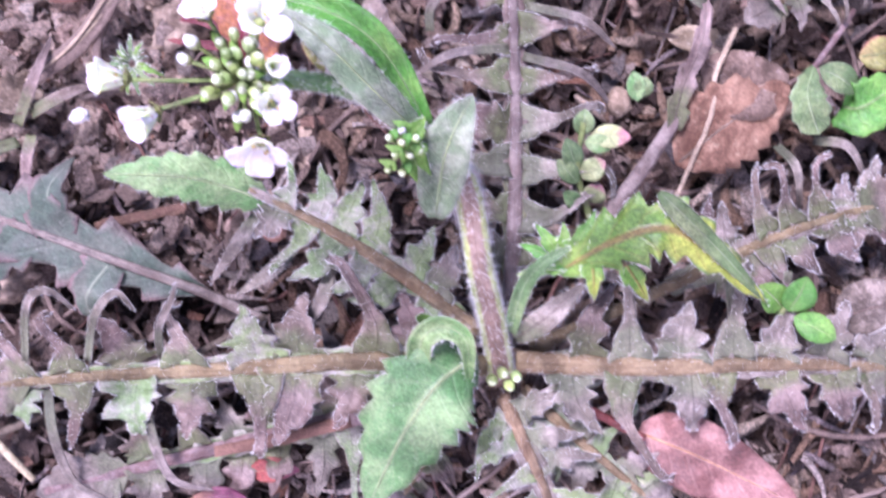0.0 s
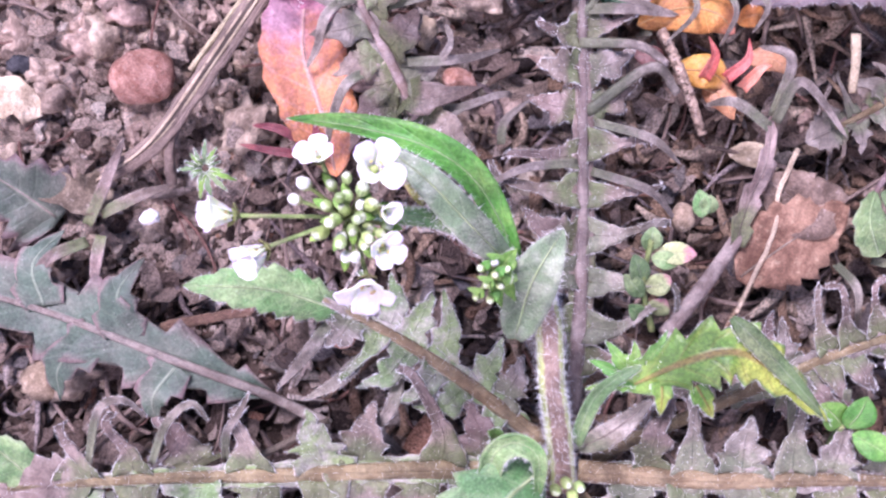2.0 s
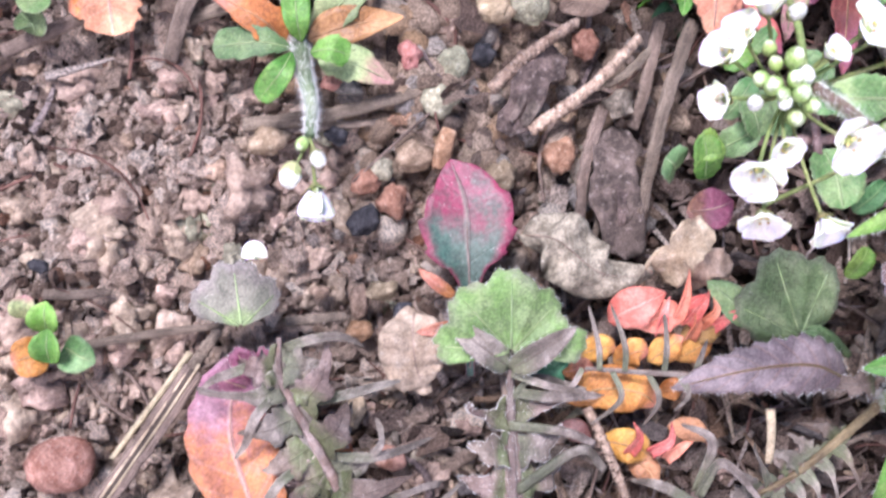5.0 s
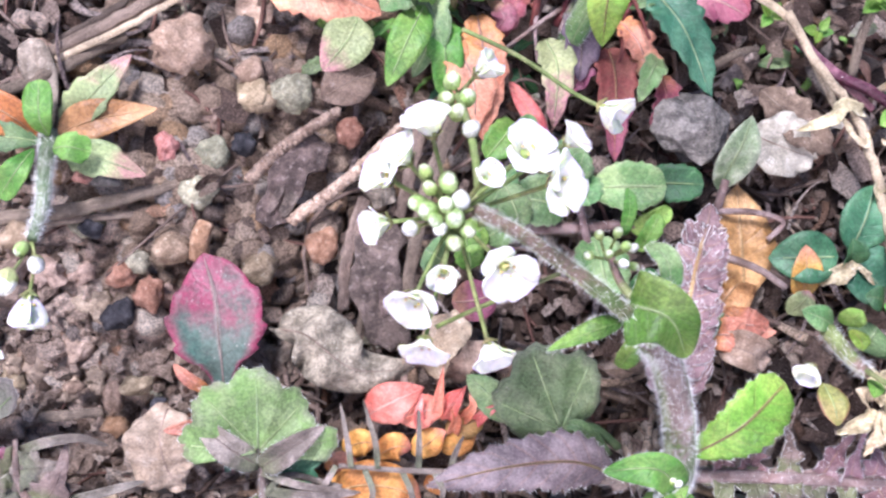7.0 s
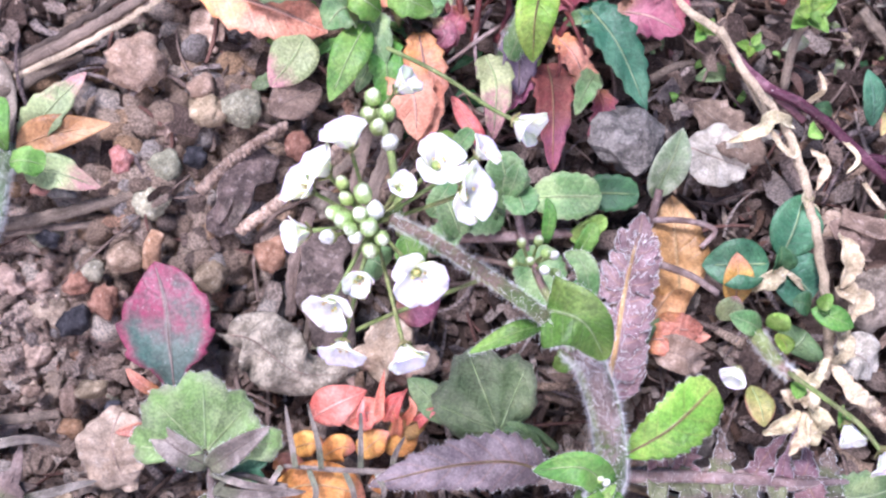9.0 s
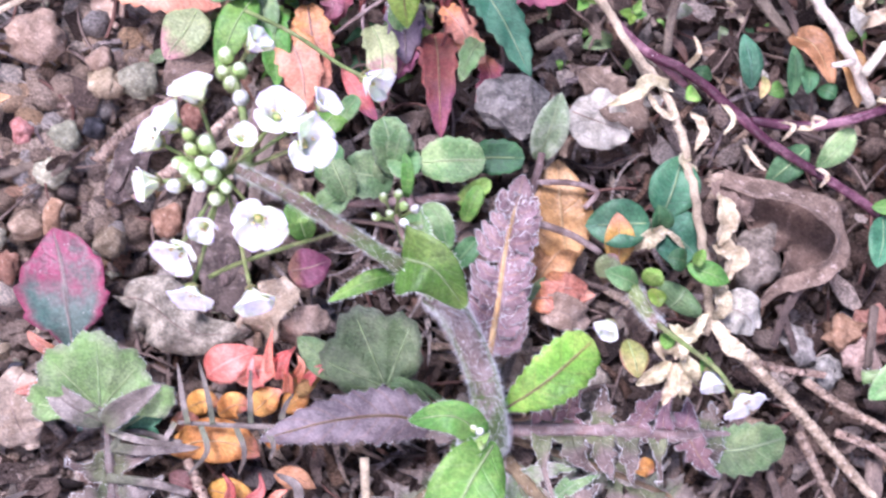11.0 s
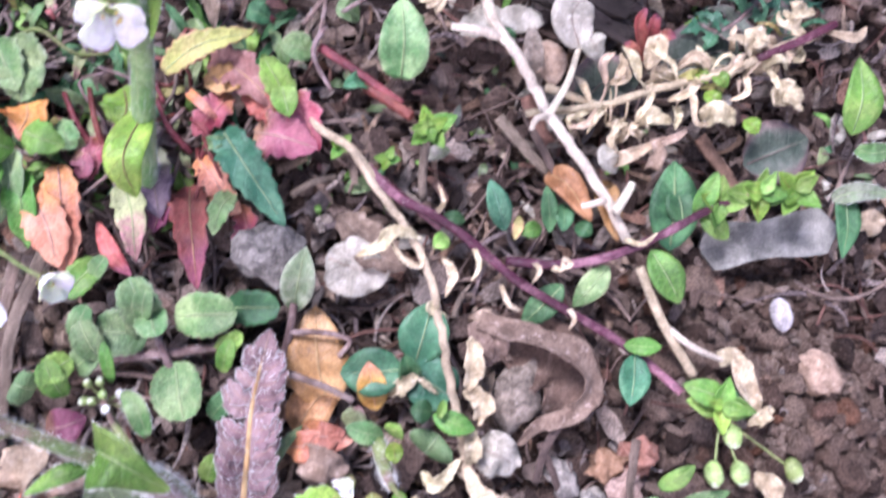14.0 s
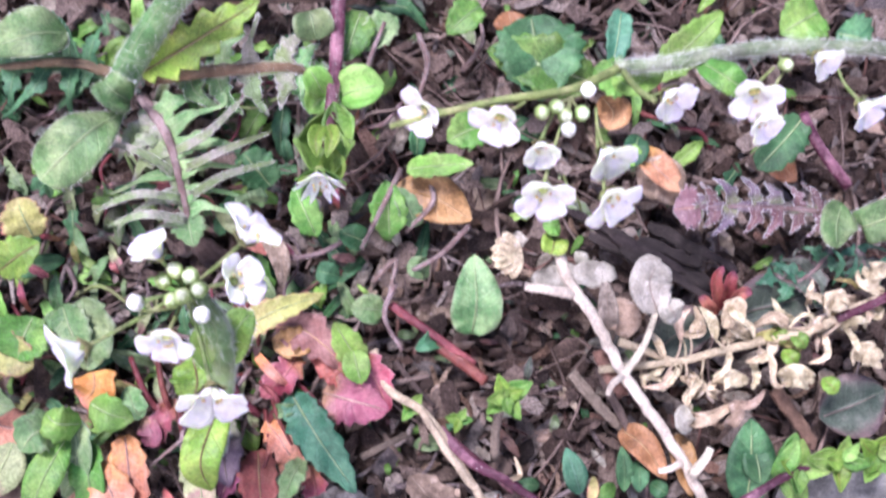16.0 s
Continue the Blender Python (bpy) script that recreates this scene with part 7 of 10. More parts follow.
FL = (((26.5, 79.8, 35.0), (-0.3, 0.8, 0.6), 2.6, 45), ((24.2, 77.2, 35.0), (-0.7, 0.6, 0.6), 2.5, 45), ((22.6, 75.4, 35.0), (-0.9, 0.3, 0.6), 2.5, 45), ((22.4, 71.5, 35.0), (-1, -0.2, 0.5), 2.3, 40), ((31.1, 75.3, 37.0), (0.3, 0.4, 1), 1.7, 40), ((34.5, 77.6, 37.0), (0.4, 0.5, 0.9), 2.7, 62), ((38.4, 78.6, 36.0), (0.7, 0.5, 0.6), 1.9, 55), ((37.2, 74.8, 37.0), (0.7, 0.1, 0.8), 2.9, 62),
      ((32.8, 67.5, 37.0), (0.3, -0.6, 0.9), 2.8, 60), ((27.7, 67.3, 36.0), (-0.1, -0.6, 0.8), 1.9, 45), ((25.1, 65.0, 36.0), (-0.4, -0.8, 0.6), 2.6, 58), ((26.2, 61.3, 35.0), (-0.2, -1, 0.5), 2.3, 55), ((31.8, 61.0, 35.0), (0.3, -1, 0.5), 2.4, 50))
for k, (at, face, r, op) in enumerate(FL):
    floret(p3, at, face, r, stalk=hub3, openness=op, seed=100 + k)
for k, at in enumerate(((29.0, 73.3, 37.0), (25.1, 71.1, 36.5), (27.4, 71.1, 37.0), (26.4, 72.5, 37.0), (27.8, 72.9, 38.0), (26.6, 74.3, 37.0), (28.0, 74.7, 37.5), (25.6, 73.1, 36.5), (27.0, 71.7, 37.5), (28.5, 71.9, 37.5), (29.6, 71.0, 37.0), (26.3, 75.6, 36.5), (28.7, 70.1, 36.0))):
    bud(p3, at, (at[0] - hub3[0], at[1] - hub3[1], 5), (1.15, 0.95, 0.85)[k % 3], 0.85 if k in (0, 1, 2) else 0.35, stalk=hub3, seed=120 + k)
# side shoot above the head
tube("side_stem", [(31.3, 71.5, 33.0), (30.5, 78.4, 33.0), (29.3, 82.9, 32.0)], 0.4, 0.35, M["stalk"], p3, sides=6)
hub4 = (29.4, 83.1, 31.0)
floret(p3, (31.7, 85.1, 32.0), (0.8, 0.5, 0.6), 2.3, stalk=hub4, openness=35, seed=131)
for k, at in enumerate(((30.3, 79.7, 33.0), (28.8, 84.0, 32.0), (30.1, 82.6, 32.0), (28.4, 82.6, 31.0), (29.3, 81.3, 32.0))):
    bud(p3, at, (0.1, 0.2, 1), 1.1, 0.9 if k == 0 else 0.4, stalk=hub4, seed=140 + k)
tube("long_stalk", [(30.1, 89.6, 28.0), (35.0, 86.7, 30.0), (39.4, 83.5, 31.0), (42.1, 82.0, 31.5)], 0.22, 0.2, M["stalk"], p3, sides=6)
floret(p3, (42.7, 81.5, 31.5), (0.6, -0.5, 0.4), 2.7, openness=40, seed=132)
tube("long_stalk", [(27.4, 63.1, 33.0), (30.0, 64.3, 33.0), (33.9, 65.8, 31.0), (39.1, 67.7, 27.0)], 0.2, 0.2, M["stalk"], p3, sides=6)
bh = (44.8, 69.2, 22.0)
for k, at in enumerate(((43.6, 71.4, 24.0), (45.1, 71.6, 25.0), (46.8, 70.2, 24.0), (44.2, 69.6, 25.0), (45.6, 68.7, 25.0), (42.8, 69.5, 23.0), (47.1, 68.5, 23.0), (45.6, 70.3, 26.0))):
    bud(p3, at, (at[0] - bh[0], at[1] - bh[1], 3), 0.68, 0.9 if k in (4, 2) else 0.3, stalk=bh, seed=150 + k)
tube("side_stem", [(48.2, 63.8, 24.0), (46.0, 66.8, 23.0), (44.8, 69.7, 23.0)], 0.5, 0.4, M["stem_green"], p3, sides=6, hair=0.4)
blade("stem_leaf", [(46.0, 71.4, 24.0), (46.0, 74.0, 26.0), (45.7, 75.8, 26.0)], 1.8, M["leaf_grass"], p3, "lance", nv=10)


# ---- beyond the second rosette: speedwell, bleached stems and chickweed ----
def lf(plant, a, b, w, mat, shape="oval", lift=0.8, name="leaf", **k):
    a, b = np.array(a), np.array(b)
    return blade(name, [a, (a + b) / 2 + np.array((0, 0, lift)), b], w, M[mat], plant, shape, nv=k.pop("nv", 16), **k)


spw = thing("speedwell", (47.0, 73.3, 0.0), "creeping speedwell with round scalloped green leaves", "plant")
tube("stem", [(38.7, 73.4, 2.0), (46.0, 73.5, 2.5), (55.3, 74.1, 2.0)], 0.75, 0.6, M["rib_purple"], spw, n=14, hair=0.3)
tube("stem", [(49.1, 65.9, 2.0), (47.5, 71.7, 3.0), (46.1, 76.6, 5.0)], 0.6, 0.5, M["rib_purple"], spw, n=14, hair=0.3)
for a, b, w, mat, t_ in (((45.6, 76.7, 4.0), (43.7, 83.2, 7.0), 5.6, "leaf_sage", 6), ((44.9, 77.9, 6.0), (46.0, 81.6, 8.0), 3.0, "leaf_hoary", 4), ((45.8, 79.1, 5.0), (46.8, 75.7, 7.0), 4.6, "leaf_hoary", 5), ((48.2, 78.2, 3.0), (56.4, 78.2, 5.0), 6.2, "leaf_hoary", 9), ((45.0, 76.1, 3.0), (38.5, 76.8, 4.0), 6.6, "leaf_sage", 7), ((54.5, 79.0, 1.0), (61.6, 78.7, 3.0), 5.0, "leaf_deep", 6), ((48.2, 72.4, 3.0), (49.5, 65.1, 5.0), 7.0, "leaf_hoary", 8), ((39.0, 85.7, 3.0), (35.3, 81.1, 5.0), 4.2, "leaf_grass", 5), ((38.5, 83.4, 4.0), (40.7, 85.9, 6.0), 2.6, "leaf_hoary", 4), ((35.4, 73.4, 3.0), (32.2, 71.3, 4.0), 4.0, "leaf_grass", 5), ((53.8, 70.8, 2.0), (55.6, 75.0, 5.0), 2.6, "leaf_grass", 4), ((52.3, 65.0, 2.0), (55.4, 68.5, 4.0), 3.2, "leaf_deep", 5), ((53.1, 73.1, 2.0), (57.0, 75.6, 5.0), 2.8, "leaf_bright", 4), ((37.3, 78.1, 6.0), (39.4, 73.2, 5.0), 4.2, "leaf_hoary", 5), ((51.5, 57.1, 2.0), (53.2, 60.7, 4.0), 3.0, "leaf_grass", 5)):
    lf(spw, a, b, w, mat, "round", teeth=t_, tooth=0.14, cup=0.12, thick=0.18)
for a, b, w, mat in (((34.0, 68.6, 2.0), (32.7, 73.4, 5.0), 4.0, "leaf_grass"), ((35.5, 72.1, 2.0), (39.2, 74.3, 5.0), 4.2, "leaf_hoary"), ((30.5, 69.6, 2.0), (28.5, 70.8, 4.0), 5.0, "leaf_sage"), ((35.9, 75.7, 3.0), (38.3, 80.0, 6.0), 3.4, "leaf_hoary"), ((41.5, 73.8, 2.0), (40.5, 78.3, 4.0), 6.0, "leaf_sage")):
    lf(spw, a, b, w, mat, "round", teeth=6, tooth=0.14, cup=0.12, thick=0.18)

# red and orange autumn rosette
rd = thing("autumn_rosette", (50.2, 98.7, 0.0), "weed rosette turned red and orange with some green leaves", "plant")
for a, m_, b, w, mat, sh, t_ in (((50.4, 94.9, 2.0), (50.7, 90.5, 4.0), (51.0, 81.4, 2.0), 7.2, "leaf_red", "lance", 7), ((42.4, 95.3, 4.0), (43.6, 91.6, 5.0), (43.5, 85.2, 3.0), 6.2, "leaf_olivetip", "lance", 4), ((34.4, 97.9, 4.0), (35.2, 91.4, 5.0), (35.1, 83.5, 3.0), 7.6, "leaf_salmon", "lance", 7), ((46.4, 100.1, 4.0), (46.5, 95.7, 5.0), (46.6, 90.7, 3.0), 5.6, "leaf_violet", "oval", 5), ((55.0, 101.8, 4.0), (58.3, 96.4, 6.0), (62.6, 89.1, 3.0), 7.8, "leaf_teal", "lance", 8), ((52.3, 99.9, 3.0), (54.1, 100.0, 5.0), (56.1, 100.3, 4.0), 2.4, "leaf_sage", "lance", 0),
                                ((58.7, 101.8, 2.0), (62.5, 100.7, 4.0), (67.1, 99.1, 3.0), 7.0, "leaf_plum", "oval", 6), ((57.5, 107.1, 2.0), (61.2, 104.5, 3.5), (63.1, 102.4, 2.0), 5.0, "leaf_red", "oval", 5), ((48.0, 109.3, 5.0), (52.8, 112.0, 7.0), (59.7, 114.3, 5.0), 5.4, "leaf_yellowgreen", "lance", 9), ((52.6, 108.7, 3.0), (55.7, 108.4, 4.0), (58.5, 109.9, 3.0), 4.5, "leaf_amber", "oval", 4), ((43.0, 107.4, 5.0), (44.1, 104.1, 8.0), (43.0, 101.4, 7.0), 6.2, "leaf_lime", "oval", 0), ((30.7, 106.0, 4.0), (31.0, 103.7, 5.0), (28.8, 101.8, 3.0), 7.0, "leaf_orange", "oval", 3), ((34.5, 103.7, 3.0), (35.8, 101.3, 5.0), (36.5, 99.9, 4.0), 4.0, "leaf_hoary", "oval", 3),
                                ((29.8, 97.4, 4.0), (30.5, 93.0, 6.0), (30.6, 87.4, 4.0), 6.0, "leaf_grass", "lance", 3), ((27.8, 100.4, 4.0), (29.2, 95.9, 6.0), (26.9, 90.4, 4.0), 6.0, "leaf_sage", "lance", 3), ((53.3, 94.7, 2.0), (54.9, 92.8, 3.0), (56.8, 91.2, 2.0), 4.0, "leaf_salmon", "oval", 3), ((50.9, 106.8, 4.0), (53.0, 104.6, 6.0), (54.7, 102.9, 4.0), 1.6, "leaf_salmon", "strap", 0), ((56.3, 93.8, 3.0), (54.8, 91.7, 5.0), (53.4, 88.2, 4.0), 3.4, "leaf_hoary", "oval", 4), ((36.6, 100.0, 3.0), (37.5, 97.7, 4.0), (36.5, 96.4, 3.0), 3.0, "leaf_plum", "oval", 0), ((29.1, 115.0, 3.0), (30.5, 110.2, 5.0), (30.0, 106.0, 4.0), 8.0, "leaf_sage", "oval", 4), ((48.8, 123.1, 3.0), (51.8, 121.2, 4.0), (55.9, 119.7, 3.0), 4.0, "leaf_red", "lance", 0), ((51.9, 123.4, 4.0), (54.1, 119.3, 5.0), (54.3, 115.3, 3.0), 3.4, "dead_brown", "lance", 0)):
    blade("leaf", [a, m_, b], w, M[mat], rd, sh, teeth=t_, tooth=0.24, fold=0.2, cup=0.15, nv=28, thick=0.18, ruffle=0.08, hair=0.0)
for a, b, c in (((39.1, 99.2, 2.0), (37.0, 102.8, 4.0), (35.0, 107.4, 3.0)), ((39.8, 99.9, 2.0), (39.1, 103.4, 4.0), (38.2, 107.9, 3.0)), ((50.6, 99.3, 2.0), (48.3, 102.2, 4.0), (46.7, 106.0, 3.0)), ((52.0, 98.5, 2.0), (53.2, 101.2, 4.0), (51.0, 103.6, 3.0)), ((44.0, 97.5, 2.0), (45.4, 100.9, 4.0), (44.9, 103.9, 3.0)), ((41.2, 96.9, 2.0), (41.4, 100.3, 5.0), (41.9, 103.2, 4.0))):
    tube("leaf_stalk", [a, b, c], 0.5, 0.35, M["stem_red"], rd, sides=6, n=10)
for a, m_, b, w, mat in (((52.9, 110.4, 2.0), (57.0, 109.7, 4.0), (62.4, 104.5, 3.0), 6.5, "leaf_copper"), ((56.0, 107.0, 2.0), (54.0, 104.1, 4.0), (50.8, 101.5, 2.0), 5.0, "leaf_crimson"), ((62.5, 106.6, 3.0), (65.3, 103.6, 4.0), (67.1, 98.9, 2.0), 5.6, "leaf_crimson"), ((51.4, 98.6, 2.0), (53.6, 95.7, 3.0), (55.4, 92.0, 2.0), 4.6, "leaf_salmon"), ((45.7, 96.0, 2.0), (46.8, 92.5, 3.0), (45.5, 89.0, 2.0), 4.2, "leaf_plum"), ((35.2, 96.6, 2.0), (34.7, 92.4, 3.0), (36.0, 87.4, 2.0), 5.0, "leaf_copper"), ((40.2, 102.0, 2.0), (38.8, 99.2, 3.5), (37.6, 95.7, 2.0), 3.6, "leaf_crimson"), ((56.8, 92.6, 1.0), (57.4, 89.0, 2.0), (55.8, 85.5, 1.0), 4.0, "leaf_crimson")):
    blade("leaf", [a, m_, b], w, M[mat], rd, "oval", teeth=5, tooth=0.4, fold=0.25, cup=0.15, ruffle=0.1, nv=24, thick=0.16)
gr_ = np.random.default_rng(15)
for a, b in (((49.7, 105.2, 1.0), (44.0, 96.2, 4.0)), ((52.1, 102.9, 1.0), (54.8, 95.6, 4.0)), ((48.6, 104.5, 1.0), (40.7, 99.1, 4.0)), ((50.8, 108.0, 1.0), (46.6, 111.5, 4.0)), ((47.8, 101.7, 1.0), (37.1, 93.7, 4.0)), ((54.3, 104.3, 1.0), (60.6, 95.3, 3.0)), ((45.8, 108.3, 1.0), (39.6, 110.4, 4.0)), ((43.5, 101.9, 1.0), (41.6, 92.8, 3.0)), ((51.3, 100.0, 1.0), (49.9, 90.2, 3.0)), ((47.2, 106.0, 1.0), (45.5, 115.7, 5.0))):
    a, b = np.array(a), np.array(b)
    tube("leaf_stalk", [a, (a + b) / 2 + gr_.normal(0, 0.8, 3) + np.array((0, 0, 1.2)), b], 0.34, 0.2, M["stem_red" if a[0] % 2 < 1.3 else "rib_purple"], rd, sides=6, n=12)
# small fine seedling at the rosette
loose("weed_leaf", "fresh green diamond-shaped leaf", "leaf", [(78.3, 108.4, 2.0), (78.8, 112.6, 5.0), (78.8, 118.6, 4.0)], 8.6, "leaf_hoary", "lance", fold=0.3, ruffle=0.04, nv=24, thick=0.2)
upright = loose("weed_leaf", "blue-green pointed leaf standing up", "leaf", [(63.2, 78.2, 3.0), (64.5, 82.6, 7.0), (65.5, 86.1, 8.0)], 4.6, "leaf_downy", "ovate", fold=0.35, nv=20)
tube("stalk", [(61.8, 72.4, 2.0), (62.9, 76.2, 4.0), (63.5, 79.1, 5.0)], 0.6, 0.5, M["rib_purple"], upright, sides=6)

# teal-leaved seedling with an orange leaf
tl = thing("teal_seedling", (79.2, 70.4, 0.0), "seedling with three broad blue-green leaves", "plant")
lf(tl, (78.5, 70.9, 5.0), (81.0, 78.6, 6.0), 6.6, "leaf_teal", "oval", cup=0.1, thick=0.22)
lf(tl, (77.0, 70.2, 5.0), (68.9, 70.0, 4.0), 6.4, "leaf_teal", "oval", cup=0.1, thick=0.22)
lf(tl, (78.1, 70.2, 5.0), (83.0, 66.2, 4.0), 7.0, "leaf_teal", "round", cup=0.1, thick=0.22)
lf(tl, (77.8, 69.4, 5.0), (77.2, 72.2, 8.0), 3.0, "leaf_deep", "oval", cup=0.7)
lf(tl, (73.3, 65.0, 3.0), (72.6, 71.5, 6.0), 4.0, "leaf_orange", "oval")
loose("fallen_leaf", "smooth amber fallen leaf", "dead leaf", [(67.3, 65.3, 1.0), (66.1, 71.6, 3.0), (66.0, 78.8, 2.0)], 8.2, "leaf_amber", "oval", fold=0.15, nv=22, ruffle=0.03)
loose("fallen_leaf", "smooth amber leaf half hidden below", "dead leaf", [(62.8, 62.4, 1.0), (65.0, 65.9, 2.0), (68.9, 69.7, 1.0)], 6.0, "leaf_amber", "oval", fold=0.1, nv=16)
loose("fallen_leaf", "dusty pink fallen leaf", "dead leaf", [(61.3, 60.9, 2.0), (64.7, 61.1, 4.0), (70.3, 61.4, 3.0)], 4.2, "leaf_salmon", "oval", ruffle=0.1, nv=16)
stick("stalk", "thin grey-violet curved stalk", [(62.9, 75.5, 4.0), (67.1, 75.3, 5.0), (70.3, 74.2, 5.0), (68.9, 72.2, 4.0)], 0.4, "rib_purple", "stalk")
stick("stalk", "grey dry stalk over leaves", [(62.7, 70.3, 5.0), (66.8, 68.7, 6.0), (70.5, 66.6, 5.0)], 0.5, "rib_purple", "stalk")

# first bleached stem
bs = thing("bleached_stem", (84.9, 57.6, 1.0), "dead bleached plant stem with withered curls", "dead plant", "dead stems")
tube("stem", [(71.2, 99.1, 5.0), (75.1, 92.4, 5.0), (78.7, 87.0, 6.0), (80.8, 81.2, 6.0), (82.1, 73.8, 7.0), (83.0, 66.6, 7.0), (83.8, 61.8, 6.0), (84.1, 56.1, 4.0)], 0.5, 0.62, M["pale_straw"], bs, n=40, sides=10, wobble=0.13)
for c, w in (([(80.2, 86.6, 6.0), (76.6, 87.5, 8.0), (74.4, 85.7, 8.0), (71.5, 84.8, 6.0)], 2.2), ([(75.8, 86.8, 8.0), (77.2, 84.3, 8.0), (79.5, 83.1, 7.0), (80.2, 85.5, 6.0)], 1.0), ([(82.5, 84.3, 5.0), (83.7, 81.9, 6.0), (82.5, 79.0, 6.0)], 1.6), ([(81.8, 79.0, 6.0), (80.8, 77.7, 7.0), (82.8, 76.4, 6.0)], 1.8), ([(85.9, 74.1, 5.0), (85.7, 70.0, 8.0), (84.8, 67.3, 7.0)], 3.0), ([(84.7, 67.4, 6.0), (86.6, 65.8, 8.0), (86.0, 63.1, 6.0)], 3.2), ([(84.2, 63.2, 6.0), (85.3, 60.3, 7.0), (84.6, 57.5, 5.0)], 2.6), ([(83.7, 58.9, 6.0), (80.3, 56.1, 8.0), (78.7, 57.6, 6.0)], 2.2), ([(84.0, 58.2, 6.0), (85.9, 54.6, 8.0), (90.0, 53.2, 6.0)], 2.6), ([(74.8, 67.2, 3.0), (76.8, 68.3, 6.0), (79.0, 69.7, 6.0)], 2.6), ([(78.6, 69.3, 6.0), (79.8, 68.2, 6.0), (81.3, 66.9, 5.0)], 1.0)):
    blade("withered_leaf", c, w * 1.0, M["bleached"], bs, "oval", fold=0.35, cup=0.3, nv=18, ruffle=0.24, teeth=3, tooth=0.3, thick=0.12, rib_of=None)
loose("fallen_leaf", "pale translucent grey leaf skeleton", "dead leaf", [(67.6, 85.1, 2.0), (71.2, 83.4, 3.0), (75.7, 82.1, 2.0)], 8.0, "bleached_grey", "oval", ruffle=0.12, cup=0.2, nv=20)
loose("fallen_leaf", "thin tan papery dead leaf", "dead leaf", [(69.4, 90.7, 1.0), (73.4, 86.3, 3.0), (78.0, 82.8, 2.0)], 7, "dead_brown", "oval", teeth=4, tooth=0.3, ruffle=0.14, nv=18)
hl = thing("fallen_leaf", (95.0, 67.1, 1.0), "curled grey-brown dead leaf folded round a dark hollow", "dead leaf")
blade("sheet", [(87.1, 75.9, 3.0), (93.2, 73.7, 5.5), (98.6, 71.3, 6.5), (101.0, 67.6, 6.0), (98.9, 63.9, 5.0), (94.3, 62.1, 3.5), (91.4, 59.6, 1.5)], 4.8, M["dead_brown"], hl, "strap", up=(0.45, 0.3, 0.8), cup=0.15, fold=0.2, ruffle=0.16, teeth=5, tooth=0.25, nv=44, nu=5, thick=0.16, rib_of=None)
# inner sheet of the leaf, coloured dark to stand in for the hollow's shade
blade("wall", [(88.0, 75.4, 1.5), (94.7, 72.0, 1.2), (98.6, 66.7, 1.0), (93.6, 60.1, 0.8)], 10.5, M["dead_russet_shaded"], hl, "ovate", cup=0.25, ruffle=0.14, nv=32, nu=5, thick=0.16, rib_of=None)
blade("dome", [(94.4, 71.5, 1.0), (92.1, 66.8, 4.2), (90.7, 62.9, 3.6), (90.3, 59.9, 1.0)], 7.6, M["dead_grey"], hl, "ovate", cup=-0.5, fold=-0.1, ruffle=0.1, nv=30, nu=5, thick=0.16, rib_of=None)
blade("fold", [(86.3, 75.7, 2.5), (87.4, 72.6, 4.2), (88.4, 69.8, 2.5)], 3.6, M["dead_brown"], hl, "lance", fold=0.5, nv=18, thick=0.16, rib_of=None)
blade("fold", [(88.9, 69.5, 1.5), (87.3, 65.4, 3.6), (88.7, 61.6, 1.5)], 2.6, M["dead_brown"], hl, "oval", up=(-0.6, 0, 0.7), cup=0.3, ruffle=0.1, nv=20, thick=0.16, rib_of=None)
loose("fallen_leaf", "grey-brown folded dead leaf edge", "dead leaf", [(86.7, 75.3, 2.0), (88.7, 72.7, 4.0), (90.3, 70.8, 2.0)], 4, "dead_brown", "oval", cup=0.3, nv=14)
loose("fallen_leaf", "whitish grey papery leaf", "dead leaf", [(86.2, 59.8, 2.0), (88.3, 58.9, 5.0), (91.7, 56.8, 2.0)], 6, "bleached_grey", "oval", ruffle=0.1, nv=16)
stick("dry_grass_blade", "dark grey dry grass blade", [(97.2, 62.5, 3.0), (94.8, 58.9, 3.0), (93.5, 54.5, 2.0)], 0.7, "bark", "straw", flat=0.3)

# the purple chickweed stems
cw = thing("chickweed", (102.0, 74.4, 0.0), "sprawling chickweed with purple stems and small oval leaves", "plant", "chickweed plants")
tube("stem", [(73.4, 96.5, 3.0), (77.0, 92.4, 4.0), (82.0, 89.5, 5.0), (86.3, 86.1, 5.0), (92.1, 80.8, 5.0), (97.9, 77.0, 5.0), (104.4, 72.8, 5.0), (109.8, 68.3, 5.0), (112.4, 65.6, 6.0)], 0.66, 0.55, M["stem_purple"], cw, n=60, knobs=9, knob=0.12, sides=10, label="purple-red stem")
tube("stem", [(91.0, 83.5, 3.0), (98.3, 82.7, 4.0), (104.6, 83.6, 6.0), (111.2, 86.1, 7.0), (116.6, 88.7, 7.0), (122.8, 90.8, 7.0)], 0.64, 0.52, M["stem_purple"], cw, n=48, knobs=7, knob=0.12, sides=10, label="purple-red stem")
